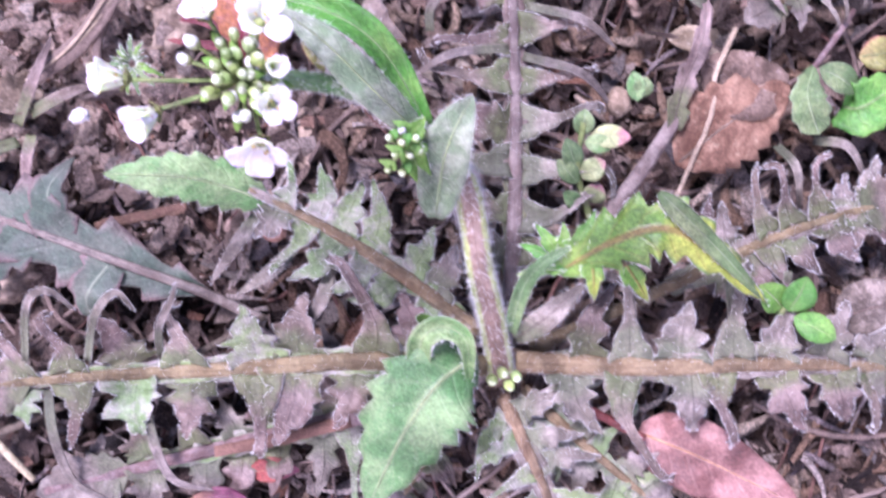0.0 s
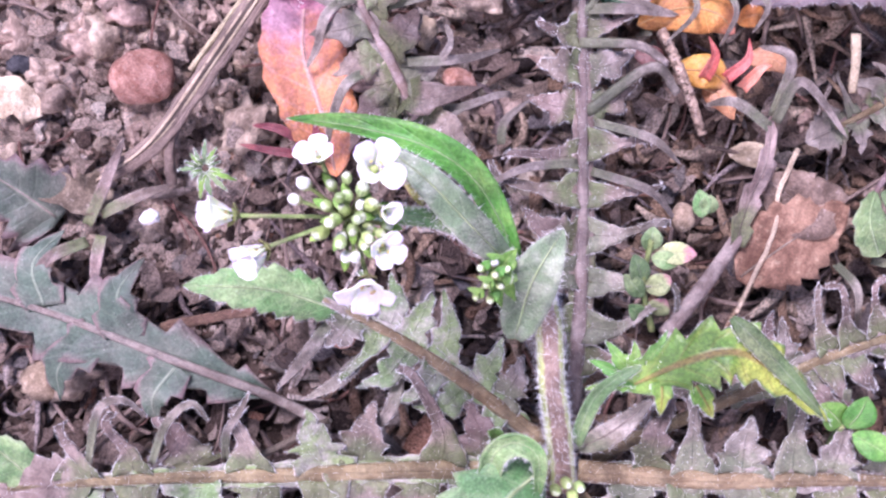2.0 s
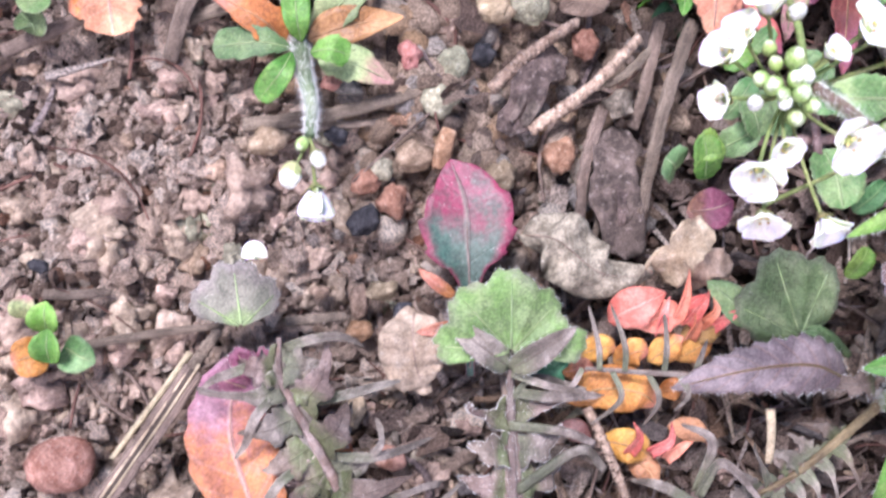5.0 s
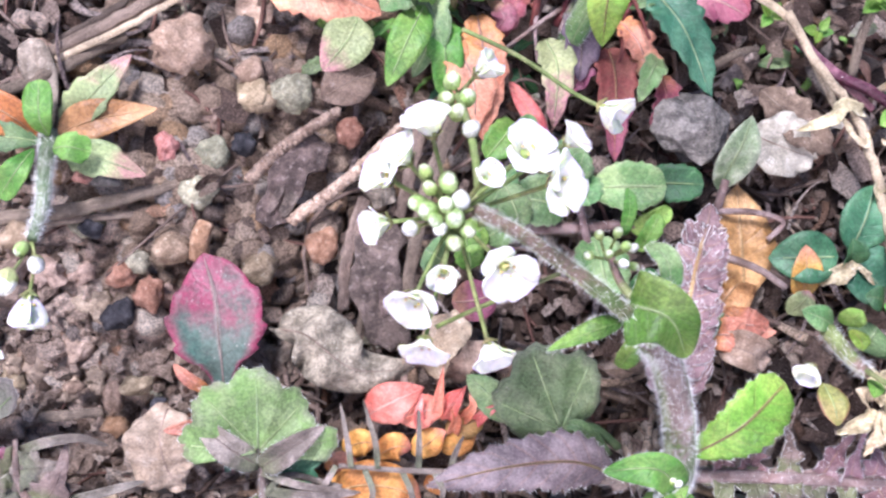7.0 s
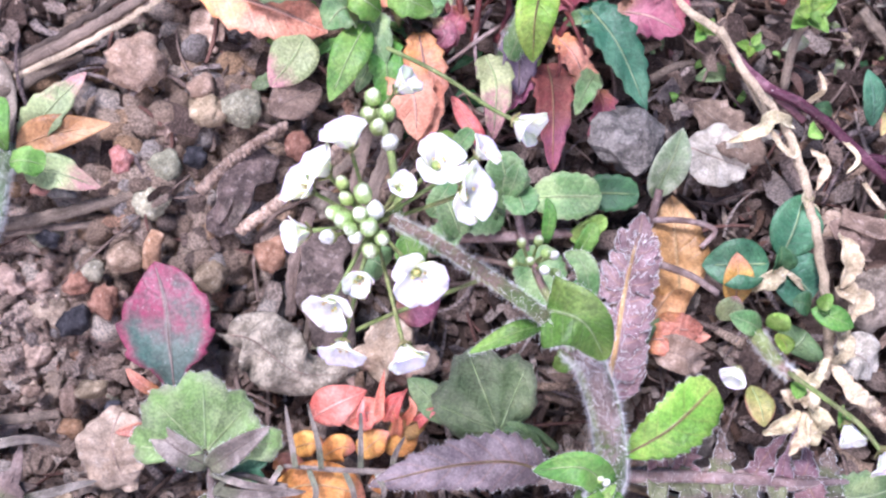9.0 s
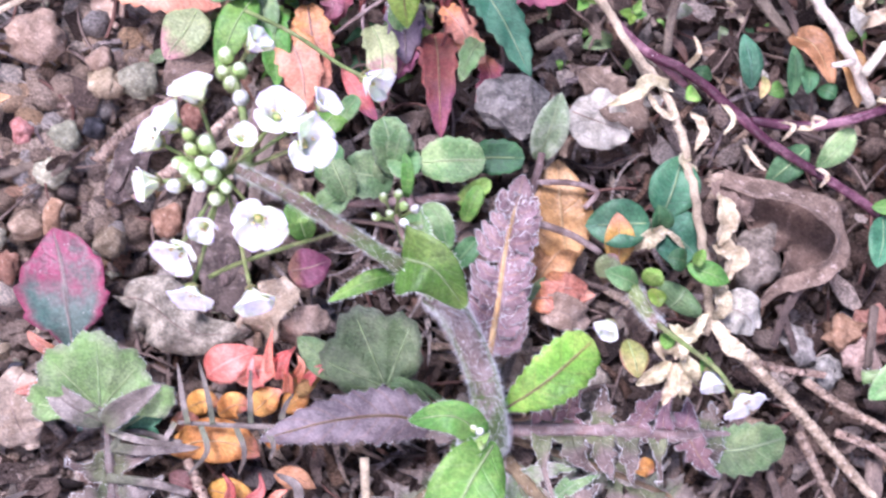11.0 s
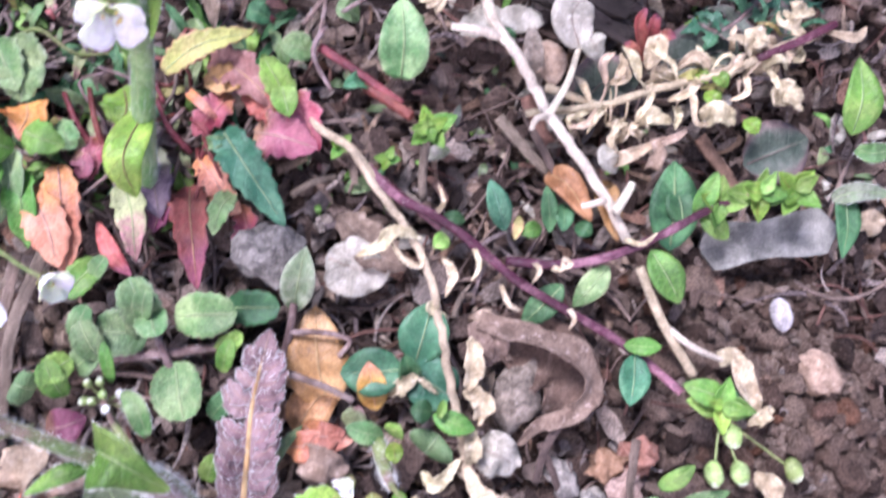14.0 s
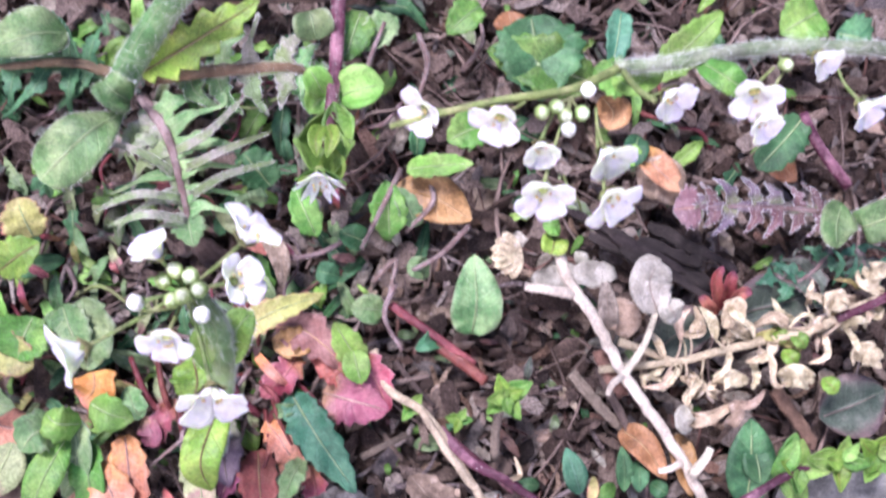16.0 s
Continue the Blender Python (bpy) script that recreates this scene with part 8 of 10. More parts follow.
for a, b, w, mat in (((91.0, 87.4, 4.0), (88.9, 93.8, 7.0), 3.2, "leaf_teal"), ((106.6, 70.9, 6.0), (105.6, 64.3, 6.0), 4.2, "leaf_teal"), ((105.2, 72.0, 6.0), (109.9, 71.6, 7.0), 2.4, "leaf_grass"), ((109.5, 84.1, 6.0), (112.9, 77.0, 6.0), 4.6, "leaf_grass"), ((98.2, 80.1, 4.0), (92.6, 75.1, 3.0), 4.0, "leaf_deep"), ((104.4, 82.3, 4.0), (99.5, 77.2, 3.0), 3.6, "leaf_hoary"), ((115.4, 88.5, 6.0), (118.3, 93.3, 8.0), 2.8, "leaf_grass"), ((114.6, 87.4, 4.0), (114.1, 93.0, 3.0), 4.5, "leaf_deep"), ((116.2, 88.5, 6.0), (120.2, 85.2, 5.0), 3.2, "leaf_grass"), ((83.4, 86.9, 5.0), (81.3, 85.5, 7.0), 2.4, "leaf_bright"), ((85.8, 88.9, 4.0), (82.7, 89.5, 5.0), 2.0, "leaf_deep"), ((93.1, 89.4, 3.0), (92.1, 86.2, 4.0), 1.6, "leaf_yellowgreen"), ((99.2, 91.1, 2.0), (98.8, 87.1, 3.0), 2.6, "leaf_deep"), ((100.6, 88.0, 2.0), (102.6, 86.6, 3.0), 2.4, "leaf_deep"), ((94.2, 103.5, 2.0), (99.2, 92.6, 2.0), 1.2, "bark")):
    lf(cw, a, b, w, mat, "oval", fold=0.18, thick=0.16)
for c in ([(82.0, 89.9, 5.0), (82.8, 91.1, 8.0), (82.2, 93.3, 8.0)], [(86.7, 85.4, 5.0), (86.9, 82.7, 8.0), (85.9, 81.0, 7.0)], [(94.4, 83.0, 5.0), (94.5, 81.8, 8.0), (93.7, 80.3, 6.0)], [(97.9, 83.5, 6.0), (98.5, 82.5, 8.0), (97.2, 81.9, 7.0)], [(105.9, 85.5, 7.0), (107.5, 84.7, 9.0), (109.7, 86.1, 9.0)], [(98.4, 76.9, 6.0), (98.6, 75.6, 8.0), (98.0, 74.3, 7.0)], [(90.2, 80.4, 3.0), (90.8, 77.9, 5.0), (92.5, 76.9, 4.0)], [(96.8, 82.4, 4.0), (97.8, 82.1, 6.0), (97.9, 83.5, 6.0)]):
    blade("withered_leaf", c, 0.85, M["bleached"], cw, "strap", fold=0.4, nv=12, thick=0.15)
# bright leafy shoot tips
def shoot(plant, at, r, n=7, mat=("leaf_bright", "leaf_grass", "leaf_lime"), tilt=(0, 0)):
    seed = int(abs(at[0] * 10 + at[1]))
    g = np.random.default_rng(seed)
    c = np.array(at, float)
    turn = g.uniform(0, 3.1)
    for k in range(n):
        a = turn + (k % 2) * math.pi + (k // 2) * 1.45 + g.uniform(-0.2, 0.2)
        e = r * g.uniform(0.8, 1.08) * (1.0 - 0.08 * k)
        o = np.array((math.cos(a), math.sin(a), 0))
        z = 0.35 * k
        lean = np.array((tilt[0], tilt[1], 1))
        blade("leaf", [c + (0, 0, z), c + o * e * 0.5 + lean * (z + e * 0.16), c + o * e + lean * (z + e * (0.34 + 0.07 * k))], e * g.uniform(0.68, 0.85), M[mat[k % len(mat)]], plant, "ovate", fold=0.25, cup=0.4, nv=16, thick=0.16, seed=seed + k)


shoot(cw, (118.5, 89.6, 6.0), 4.0, 5)
shoot(cw, (123.5, 90.5, 7.0), 5.2, 7)
shoot(cw, (128.1, 90.8, 7.0), 4.6, 6, ("leaf_lime", "leaf_bright"))
shoot(cw, (116.7, 64.0, 7.0), 4.8, 6)
for a, b, w, mat in (((117.5, 64.7, 8.0), (111.7, 67.0, 9.0), 3.4, "leaf_grass"), ((117.5, 64.0, 7.0), (119.3, 64.0, 8.0), 4.0, "leaf_deep")):
    lf(cw, a, b, w, mat, "oval")
for at in ((115.3, 55.5, 8.0), (118.7, 55.4, 8.0), (126.5, 55.0, 6.0), (118.0, 60.1, 8.0)):
    bud(cw, at, (0.1, -1, 0.3), 1.7, 0.3, stalk=(116.6, 62.6, 8.0), seed=int(at[0]))
lf(cw, (108.8, 53.8, 6.0), (113.0, 56.7, 8.0), 3.2, "leaf_grass", "lance")
lf(cw, (112.0, 51.5, 5.0), (118.0, 52.8, 6.0), 2.8, "leaf_hoary", "lance")
tube("stem", [(104.7, 50.4, 3.0), (108.2, 50.5, 5.0), (112.2, 48.8, 7.0), (116.1, 47.0, 8.0)], 0.9, 0.8, M["leaf_hoary"], cw, n=18, hair=0.5, density=22)
lf(cw, (114.4, 48.7, 7.0), (121.9, 43.0, 6.0), 6.0, "leaf_bright", "oval", fold=0.2, hair=0.5)
lf(cw, (109.7, 51.8, 4.0), (110.5, 45.3, 4.0), 5.0, "leaf_grass", "oval", fold=0.2)
lf(cw, (109.1, 52.3, 5.0), (104.4, 47.8, 5.0), 4.0, "leaf_hoary", "oval", fold=0.2)
lf(cw, (112.9, 47.5, 5.0), (112.7, 43.0, 4.0), 3.4, "leaf_orange", "oval")
for c, w in (([(121.2, 61.0, 5.0), (122.6, 62.4, 7.0), (124.2, 63.1, 6.0)], 1.6), ([(122.0, 54.3, 4.0), (123.3, 53.0, 6.0), (124.8, 49.8, 4.0)], 2.4), ([(119.0, 48.5, 3.0), (121.9, 47.9, 5.0), (125.9, 49.0, 3.0)], 3.0), ([(122.9, 49.8, 3.0), (126.4, 47.0, 5.0), (132.6, 44.3, 3.0)], 2.4), ([(120.2, 70.6, 5.0), (120.3, 66.8, 7.0), (122.8, 62.4, 5.0)], 2.4)):
    blade("withered_leaf", c, w * 1.2, M["bleached"], cw, "oval", fold=0.35, cup=0.3, nv=16, ruffle=0.24, thick=0.12, rib_of=None)
# seed stem with bleached fork
bs3 = thing("bleached_stem", (114.7, 67.9, 1.0), "short bleached forked stem end", "dead plant", "dead stems")
tube("stem", [(107.9, 81.9, 6.0), (109.9, 76.8, 5.0), (111.6, 73.5, 4.0), (115.4, 67.5, 2.0)], 0.65, 0.7, M["pale_straw"], bs3, n=20)
tube("branch", [(111.6, 73.9, 4.0), (114.9, 71.1, 5.0), (119.0, 69.2, 5.0)], 0.5, 0.4, M["white_straw"], bs3, n=14)
blade("withered_leaf", [(117.8, 69.6, 5.0), (119.7, 69.8, 6.0), (121.5, 66.2, 4.0)], 2.8, M["bleached"], bs3, "strap", ruffle=0.1, nv=14)
# leaf rosette on a striped stalk
rs = thing("chickweed", (81.1, 93.3, 0.0), "young chickweed shoot with cupped bright green leaves", "plant", "chickweed plants")
tube("stem", [(80.5, 92.1, 2.0), (80.6, 96.2, 4.0), (81.1, 99.4, 6.0)], 0.6, 0.6, M["straw"], rs, n=10)
shoot(rs, (81.5, 100.5, 6.0), 4.0, 8, ("leaf_grass", "leaf_bright", "leaf_lime"))
tube("stem", [(73.6, 107.2, 3.0), (76.5, 104.9, 4.0), (79.3, 102.4, 6.0)], 0.8, 0.7, M["stem_red"], rs, n=10)
for at in ((76.1, 97.5, 2.0), (70.1, 99.4, 2.0)):
    shoot(rs, at, 2.2, 4)
# grey slab, stones and wood
loose("slate_chip", "flat grey slab of slate half sunk in the soil", "stone", [(117.9, 84.3, 0.6), (125.5, 85.1, 1.6), (137.0, 86.3, 0.8)], 6.6, "slate", "slab", nv=22, nu=4, thick=1.6, ruffle=0.01, rib_of=None).data.shade_flat()
pebble((128.4, 74.9, 1.0), (3.0, 4.6, 2.2), M["pale_stone"], "smooth whitish oval stone", 10, rough=0.1)
pebble((60.2, 85.5, 2.0), (8.2, 8.4, 6.0), M["grey_stone"], "grey speckled granite pebble", 20, rough=0.38, sub=3, smooth=False)
pebble((133.6, 66.7, 0.0), (5.5, 7, 4), M["tan_stone"], "brown clod of earth", 20, rough=0.4)
pebble((111.8, 32.9, 1.0), (4.6, 6.2, 3.4), M["red_stone"], "smooth pink flat stone", 20, rough=0.12)
pebble((115.8, 30.6, 1.0), (5.2, 4.6, 3.0), M["red_stone"], "angular pink stone chip", -20, rough=0.3, smooth=False)
for at, sz, mt in (((102.9, 55.9, 1.0), (4.6, 4, 3), "rust_stone"), ((105.8, 52.8, 1.0), (4, 4, 3), "clod_single"), ((100.7, 50.7, 0.5), (4, 4, 3), "grey_stone"), ((107.7, 56.5, 0.5), (5, 4, 3), "rust_stone"), ((97.8, 54.5, 0.5), (4, 4, 3), "grey_stone")):
    pebble(at, sz, M[mt], "brown lump of earth under leaves", 20, group="gravel", rough=0.9)
for label, c, r in (("long pale scaly cypress twig", [(88.8, 53.5, 4.0), (94.8, 47.3, 4.0), (100.4, 40.8, 4.0), (109.6, 30.4, 3.0)], 1.15), ("scaly cypress twig branch", [(96.1, 43.6, 3.0), (98.8, 37.8, 3.0), (103.3, 29.7, 2.0)], 0.95), ("reddish scaly cypress twig", [(97.1, 50.1, 3.0), (102.5, 46.4, 3.0), (108.8, 43.3, 2.0)], 0.9), ("scaly side twig", [(89.4, 52.8, 3.0), (94.2, 51.6, 4.0), (99.7, 50.8, 3.0)], 0.8), ("scaly grey twig end", [(100.9, 43.5, 3.0), (105.5, 41.4, 4.0), (109.9, 37.9, 3.0)], 0.85), ("dry scaly cypress spray among litter", [(19.6, 41.9, 3.0), (22.2, 36.4, 3.5), (24.9, 30.5, 2.0)], 0.95)):
    stick("cypress_twig", label, c, r * 0.6, "scales", wobble=0.04, knobs=38, knob=0.24, n=150, sides=12)
for label, c, r, mt in (("grey flat dry stalk", [(106.8, 39.6, 1.0), (106.1, 33.9, 2.0), (107.0, 28.0, 1.0)], 1.3, "straw"), ("flat brown wood strip", [(109.0, 38.8, 1.0), (113.8, 38.8, 2.0), (120.4, 38.2, 1.0)], 1.0, "needle"), ("brown dead stalk", [(107.2, 59.5, 2.0), (105.9, 54.3, 3.0), (105.7, 49.9, 2.0)], 0.7, "straw"), ("dark straight stick", [(94.4, 59.7, 2.0), (95.8, 56.0, 2.0), (97.4, 50.8, 1.0)], 0.6, "bark"), ("dry stalk on the litter", [(79.0, 30.2, 1.0), (83.9, 33.8, 2.0), (87.3, 38.6, 1.0)], 0.5, "straw"), ("dry dark stem among litter", [(95.9, 29.7, 1.0), (93.6, 35.7, 2.0), (92.6, 39.9, 1.0)], 0.7, "bark"),
                        ("bent grey dry stem", [(10.4, 42.9, 4.0), (13.4, 45.6, 5.0), (19.2, 44.0, 4.0)], 0.42, "rosette_grey"), ("grey dry bent stem", [(10.4, 40.1, 4.0), (16.5, 39.6, 6.0), (20.2, 37.9, 4.0)], 0.60, "rosette_grey"), ("grey dry stem bending down", [(11.5, 32.5, 3.0), (18.2, 37.4, 5.0), (21.7, 34.9, 3.0)], 0.66, "rosette_grey"), ("tan pointed needle", [(41.1, 41.8, 4.0), (41.2, 38.7, 4.0), (41.3, 35.4, 3.0)], 0.6, "pale_straw"), ("flat grey dead stem", [(10.3, 45.5, 2.0), (11.1, 39.3, 3.0), (10.4, 33.7, 2.0)], 1.0, "straw")):
    stick("dry_stalk", label, c, r, mt, flat=0.5, n=16)
loose("fallen_leaf", "small orange leaf scrap", "dead leaf", [(74.8, 39.1, 3.0), (75.9, 39.8, 4.0), (77.3, 39.1, 3.0)], 2.6, "leaf_orange", "oval", nv=10)
pebble((69.0, 36.6, 3.0), (1.4, 1.8, 1.2), M["white_chip"], "tiny white grain on the leaf", 0)
pebble((77.5, 31.7, 3.0), (2.4, 2.2, 1.6), M["white_chip"], "small white bit of litter", 0)
# the withered flowering cress
p4 = thing("withered_cress", (78.2, 61.4, 0.0), "half-withered cress with drooping white flowers", "plant", "flowering cress plants")
tube("stem", [(73.5, 61.7, 9.0), (74.3, 58.7, 13.0), (75.0, 57.4, 15.0)], 1.0, 0.6, M["stem_green"], p4, hair=0.9, density=40, n=14)
tube("stem", [(74.7, 57.8, 15.0), (76.9, 55.3, 19.0), (79.0, 53.0, 22.0), (80.3, 50.2, 24.0)], 0.32, 0.24, M["stalk"], p4, n=20)
for a, b, w, mat in (((74.2, 62.4, 9.0), (69.6, 64.1, 11.0), 3.0, "leaf_hoary"), ((74.9, 62.7, 9.0), (76.1, 64.0, 12.0), 2.8, "leaf_bright"), ((75.3, 62.0, 11.0), (75.4, 59.7, 13.0), 2.2, "leaf_lime"), ((80.2, 64.7, 9.0), (85.4, 62.6, 9.0), 3.0, "leaf_grass"), ((80.2, 65.1, 9.0), (77.5, 65.7, 10.0), 3.0, "leaf_deep"), ((80.9, 65.7, 9.0), (81.9, 65.3, 11.0), 2.2, "leaf_bright"), ((69.9, 63.5, 7.0), (71.5, 66.2, 9.0), 3.2, "leaf_olivetip"), ((72.4, 56.0, 10.0), (73.1, 51.5, 12.0), 3.4, "leaf_yellowgreen"), ((75.7, 56.8, 14.0), (75.6, 54.9, 15.0), 1.8, "leaf_bright"), ((79.2, 54.3, 18.0), (78.4, 52.2, 19.0), 1.8, "leaf_bright"), ((79.2, 59.6, 5.0), (81.1, 62.0, 6.0), 6.5, "leaf_sage")):
    lf(p4, a, b, w, mat, "oval", fold=0.15)
floret(p4, (78.7, 51.8, 20.0), (0.1, -1, 0.45), 2.6, stalk=(78.8, 54.7, 19.0), openness=30, seed=201, wide=0.95)
floret(p4, (80.9, 49.4, 23.5), (0.3, -1, 0.6), 3.1, stalk=(80.3, 50.5, 24.0), openness=56, seed=202, wide=0.8)
floret(p4, (69.6, 57.4, 12.0), (-0.6, -0.7, 0.5), 2.2, openness=35, seed=203)
for k, (a, b) in enumerate((((76.6, 53.4, 13.0), (71.8, 50.2, 12.0)), ((77.2, 53.4, 13.0), (75.4, 47.2, 12.0)), ((77.6, 53.4, 13.0), (78.1, 48.1, 12.0)), ((77.9, 54.1, 13.0), (80.5, 50.0, 12.0)), ((76.9, 54.4, 13.0), (78.3, 56.1, 14.0)), ((76.5, 54.0, 12.0), (74.3, 56.1, 13.0)))):
    a, b = np.array(a), np.array(b)
    lf(p4, a, a + (b - a) * 0.8, 1.9, "bleached", "oval", ruffle=0.3, cup=0.9, name="withered_petal", nv=18)
# straws and bits of that spot
loose("fallen_leaf", "small reddish dry leaf", "dead leaf", [(63.8, 63.7, 2.0), (66.2, 62.2, 4.0), (69.3, 62.6, 3.0)], 4.2, "leaf_salmon", "oval", ruffle=0.1, nv=14)
loose("fallen_leaf", "pale tan curled leaf with a dark hollow", "dead leaf", [(63.0, 60.1, 2.0), (66.0, 59.1, 5.0), (69.5, 57.5, 2.0)], 4.5, "dead_tan", "oval", ruffle=0.14, cup=0.4, nv=16)
loose("weed_leaf", "narrow grey-green willow-like leaf", "leaf", [(59.2, 57.3, 3.0), (61.1, 60.9, 5.0), (64.0, 63.7, 3.0)], 2.2, "leaf_sage", "lance", nv=14)
loose("fallen_leaf", "dull plum leaf beside the flowers", "dead leaf", [(31.7, 64.7, 2.0), (34.3, 65.0, 4.0), (37.1, 66.0, 3.0)], 5, "leaf_plum", "oval", nv=14)
# leaves behind the flower head
hd = thing("autumn_rosette", (29.6, 97.0, 0.0), "rosette weed with green, orange and salmon leaves", "plant")
for a, m_, b, w, mat, t_ in (((28.1, 98.3, 6.0), (26.3, 94.0, 9.0), (23.9, 88.5, 8.0), 4.4, "leaf_grass", 0), ((27.1, 99.6, 6.0), (25.3, 99.1, 9.0), (23.2, 97.0, 8.0), 6.0, "leaf_hoary", 4), ((29.8, 99.7, 6.0), (27.9, 100.1, 9.0), (26.2, 101.4, 8.0), 5.0, "leaf_grass", 4), ((30.5, 102.1, 5.0), (33.3, 100.8, 7.0), (36.0, 99.8, 6.0), 5.0, "leaf_bright", 3), ((31.2, 95.1, 5.0), (33.6, 90.0, 6.0), (34.2, 84.8, 4.0), 6.4, "leaf_salmon", 6), ((20.7, 97.6, 3.0), (19.4, 94.5, 4.0), (16.6, 91.2, 3.0), 6.0, "leaf_olivetip", 0), ((7.6, 103.1, 3.0), (16.0, 100.8, 4.0), (23.4, 98.2, 2.0), 9.5, "leaf_salmon", 8), ((12.0, 106.0, 5.0), (16.3, 103.6, 6.0), (21.6, 102.0, 5.0), 7.0, "leaf_sage", 6), ((22.7, 91.4, 2.0), (19.3, 89.8, 3.0), (16.4, 88.2, 2.0), 5.5, "dead_brown", 0), ((38.5, 90.8, 2.0), (40.9, 86.2, 4.0), (43.0, 83.5, 3.0), 2.4, "leaf_red", 0)):
    blade("leaf", [a, m_, b], w, M[mat], hd, "oval", teeth=t_, tooth=0.22, fold=0.15, nv=22, thick=0.2)
pebble((0.3, 94.3, 1.0), (7, 6.4, 5), M["tan_stone"], "large tan granite lump", 20, rough=0.6, sub=3)
pebble((3.9, 81.6, 1.0), (4, 4, 3), M["lichen_stone"], "small pale lichen stone", 20)
pebble((13.5, 88.7, 1.0), (3.6, 4, 3), M["lichen_stone"], "pale mossy pebble", 20)
pebble((8.7, 88.7, 1.0), (4, 3.6, 3), M["tan_stone"], "warm tan pebble in gravel", 20)
stick("stick", "long grey weathered stick on the gravel", [(-14.6, 92.8, 1.0), (-3.9, 98.0, 3.0), (3.9, 104.0, 2.0), (8.5, 109.5, 1.0)], 0.85, "straw", flat=0.6, n=24)
stick("stick", "thin grey strand split from a weathered stick", [(-13.8, 92.0, 1.4), (-3.0, 97.0, 3.4), (4.9, 103.0, 2.4), (9.2, 108.6, 1.2)], 0.45, "pale_straw", flat=0.6, n=30, wobble=0.1)
stick("stick", "dark strand lying along a weathered stick", [(-14.0, 94.0, 1.0), (-4.8, 99.2, 2.8), (3.0, 105.0, 1.8)], 0.5, "bark", flat=0.6, n=30, wobble=0.1)


# ---- far end: white stem, chickweed flower and the tall cress heads ----
bs2 = thing("bleached_stem", (101.4, 96.3, 1.0), "thick bone-white dead stem with broken side shoots", "dead plant", "dead stems")
tube("stem", [(89.5, 119.6, 5.0), (90.7, 114.8, 5.0), (93.7, 110.0, 5.0), (97.0, 103.0, 5.0), (101.4, 95.9, 5.0), (104.7, 90.6, 4.0), (107.3, 85.6, 3.0)], 0.8, 0.7, M["white_straw"], bs2, n=40, sides=10, wobble=0.12)
for c, r in (([(91.1, 113.0, 5.0), (88.6, 113.4, 6.0), (84.9, 114.1, 6.0)], 0.75), ([(96.9, 101.9, 5.0), (99.6, 106.1, 7.0), (101.1, 111.0, 9.0)], 0.55), ([(97.3, 102.2, 5.0), (95.3, 101.4, 7.0), (94.5, 100.0, 7.0)], 0.5), ([(105.4, 89.3, 5.0), (106.6, 91.6, 7.0), (107.3, 92.7, 7.0)], 0.7), ([(104.0, 90.8, 5.0), (102.2, 90.3, 6.0), (100.7, 90.1, 6.0)], 0.5)):
    tube("branch", c, r, r * 0.7, M["white_straw"], bs2, n=14)
blade("withered_leaf", [(101.0, 109.9, 9.0), (99.9, 113.8, 10.0), (101.8, 116.6, 9.0)], 5.6, M["bleached_grey"], bs2, "round", ruffle=0.08, nv=18, cup=0.1)
blade("withered_leaf", [(101.9, 111.7, 9.0), (102.5, 110.2, 10.0), (103.8, 108.8, 8.0)], 3.6, M["bleached_grey"], bs2, "oval", ruffle=0.08, nv=14)
dy = thing("withered_weed", (109.9, 103.3, 0.0), "withered tan weed stem with curled papery leaves", "dead plant", "dead stems")
tube("stem", [(94.5, 103.0, 3.0), (104.8, 103.6, 4.0), (111.6, 105.2, 6.0), (120.3, 106.6, 7.0), (125.2, 108.6, 8.0), (133.7, 111.8, 8.0)], 0.5, 0.6, M["pale_straw"], dy, n=36, wobble=0.1)
tube("stem", [(124.2, 108.2, 8.4), (128.7, 109.8, 8.5), (135.0, 112.5, 8.5)], 0.62, 0.6, M["stem_purple"], dy, n=12)
tube("branch", [(97.4, 106.5, 3.0), (101.4, 104.9, 3.0), (104.7, 103.3, 4.0)], 0.6, 0.5, M["pale_straw"], dy, n=12)
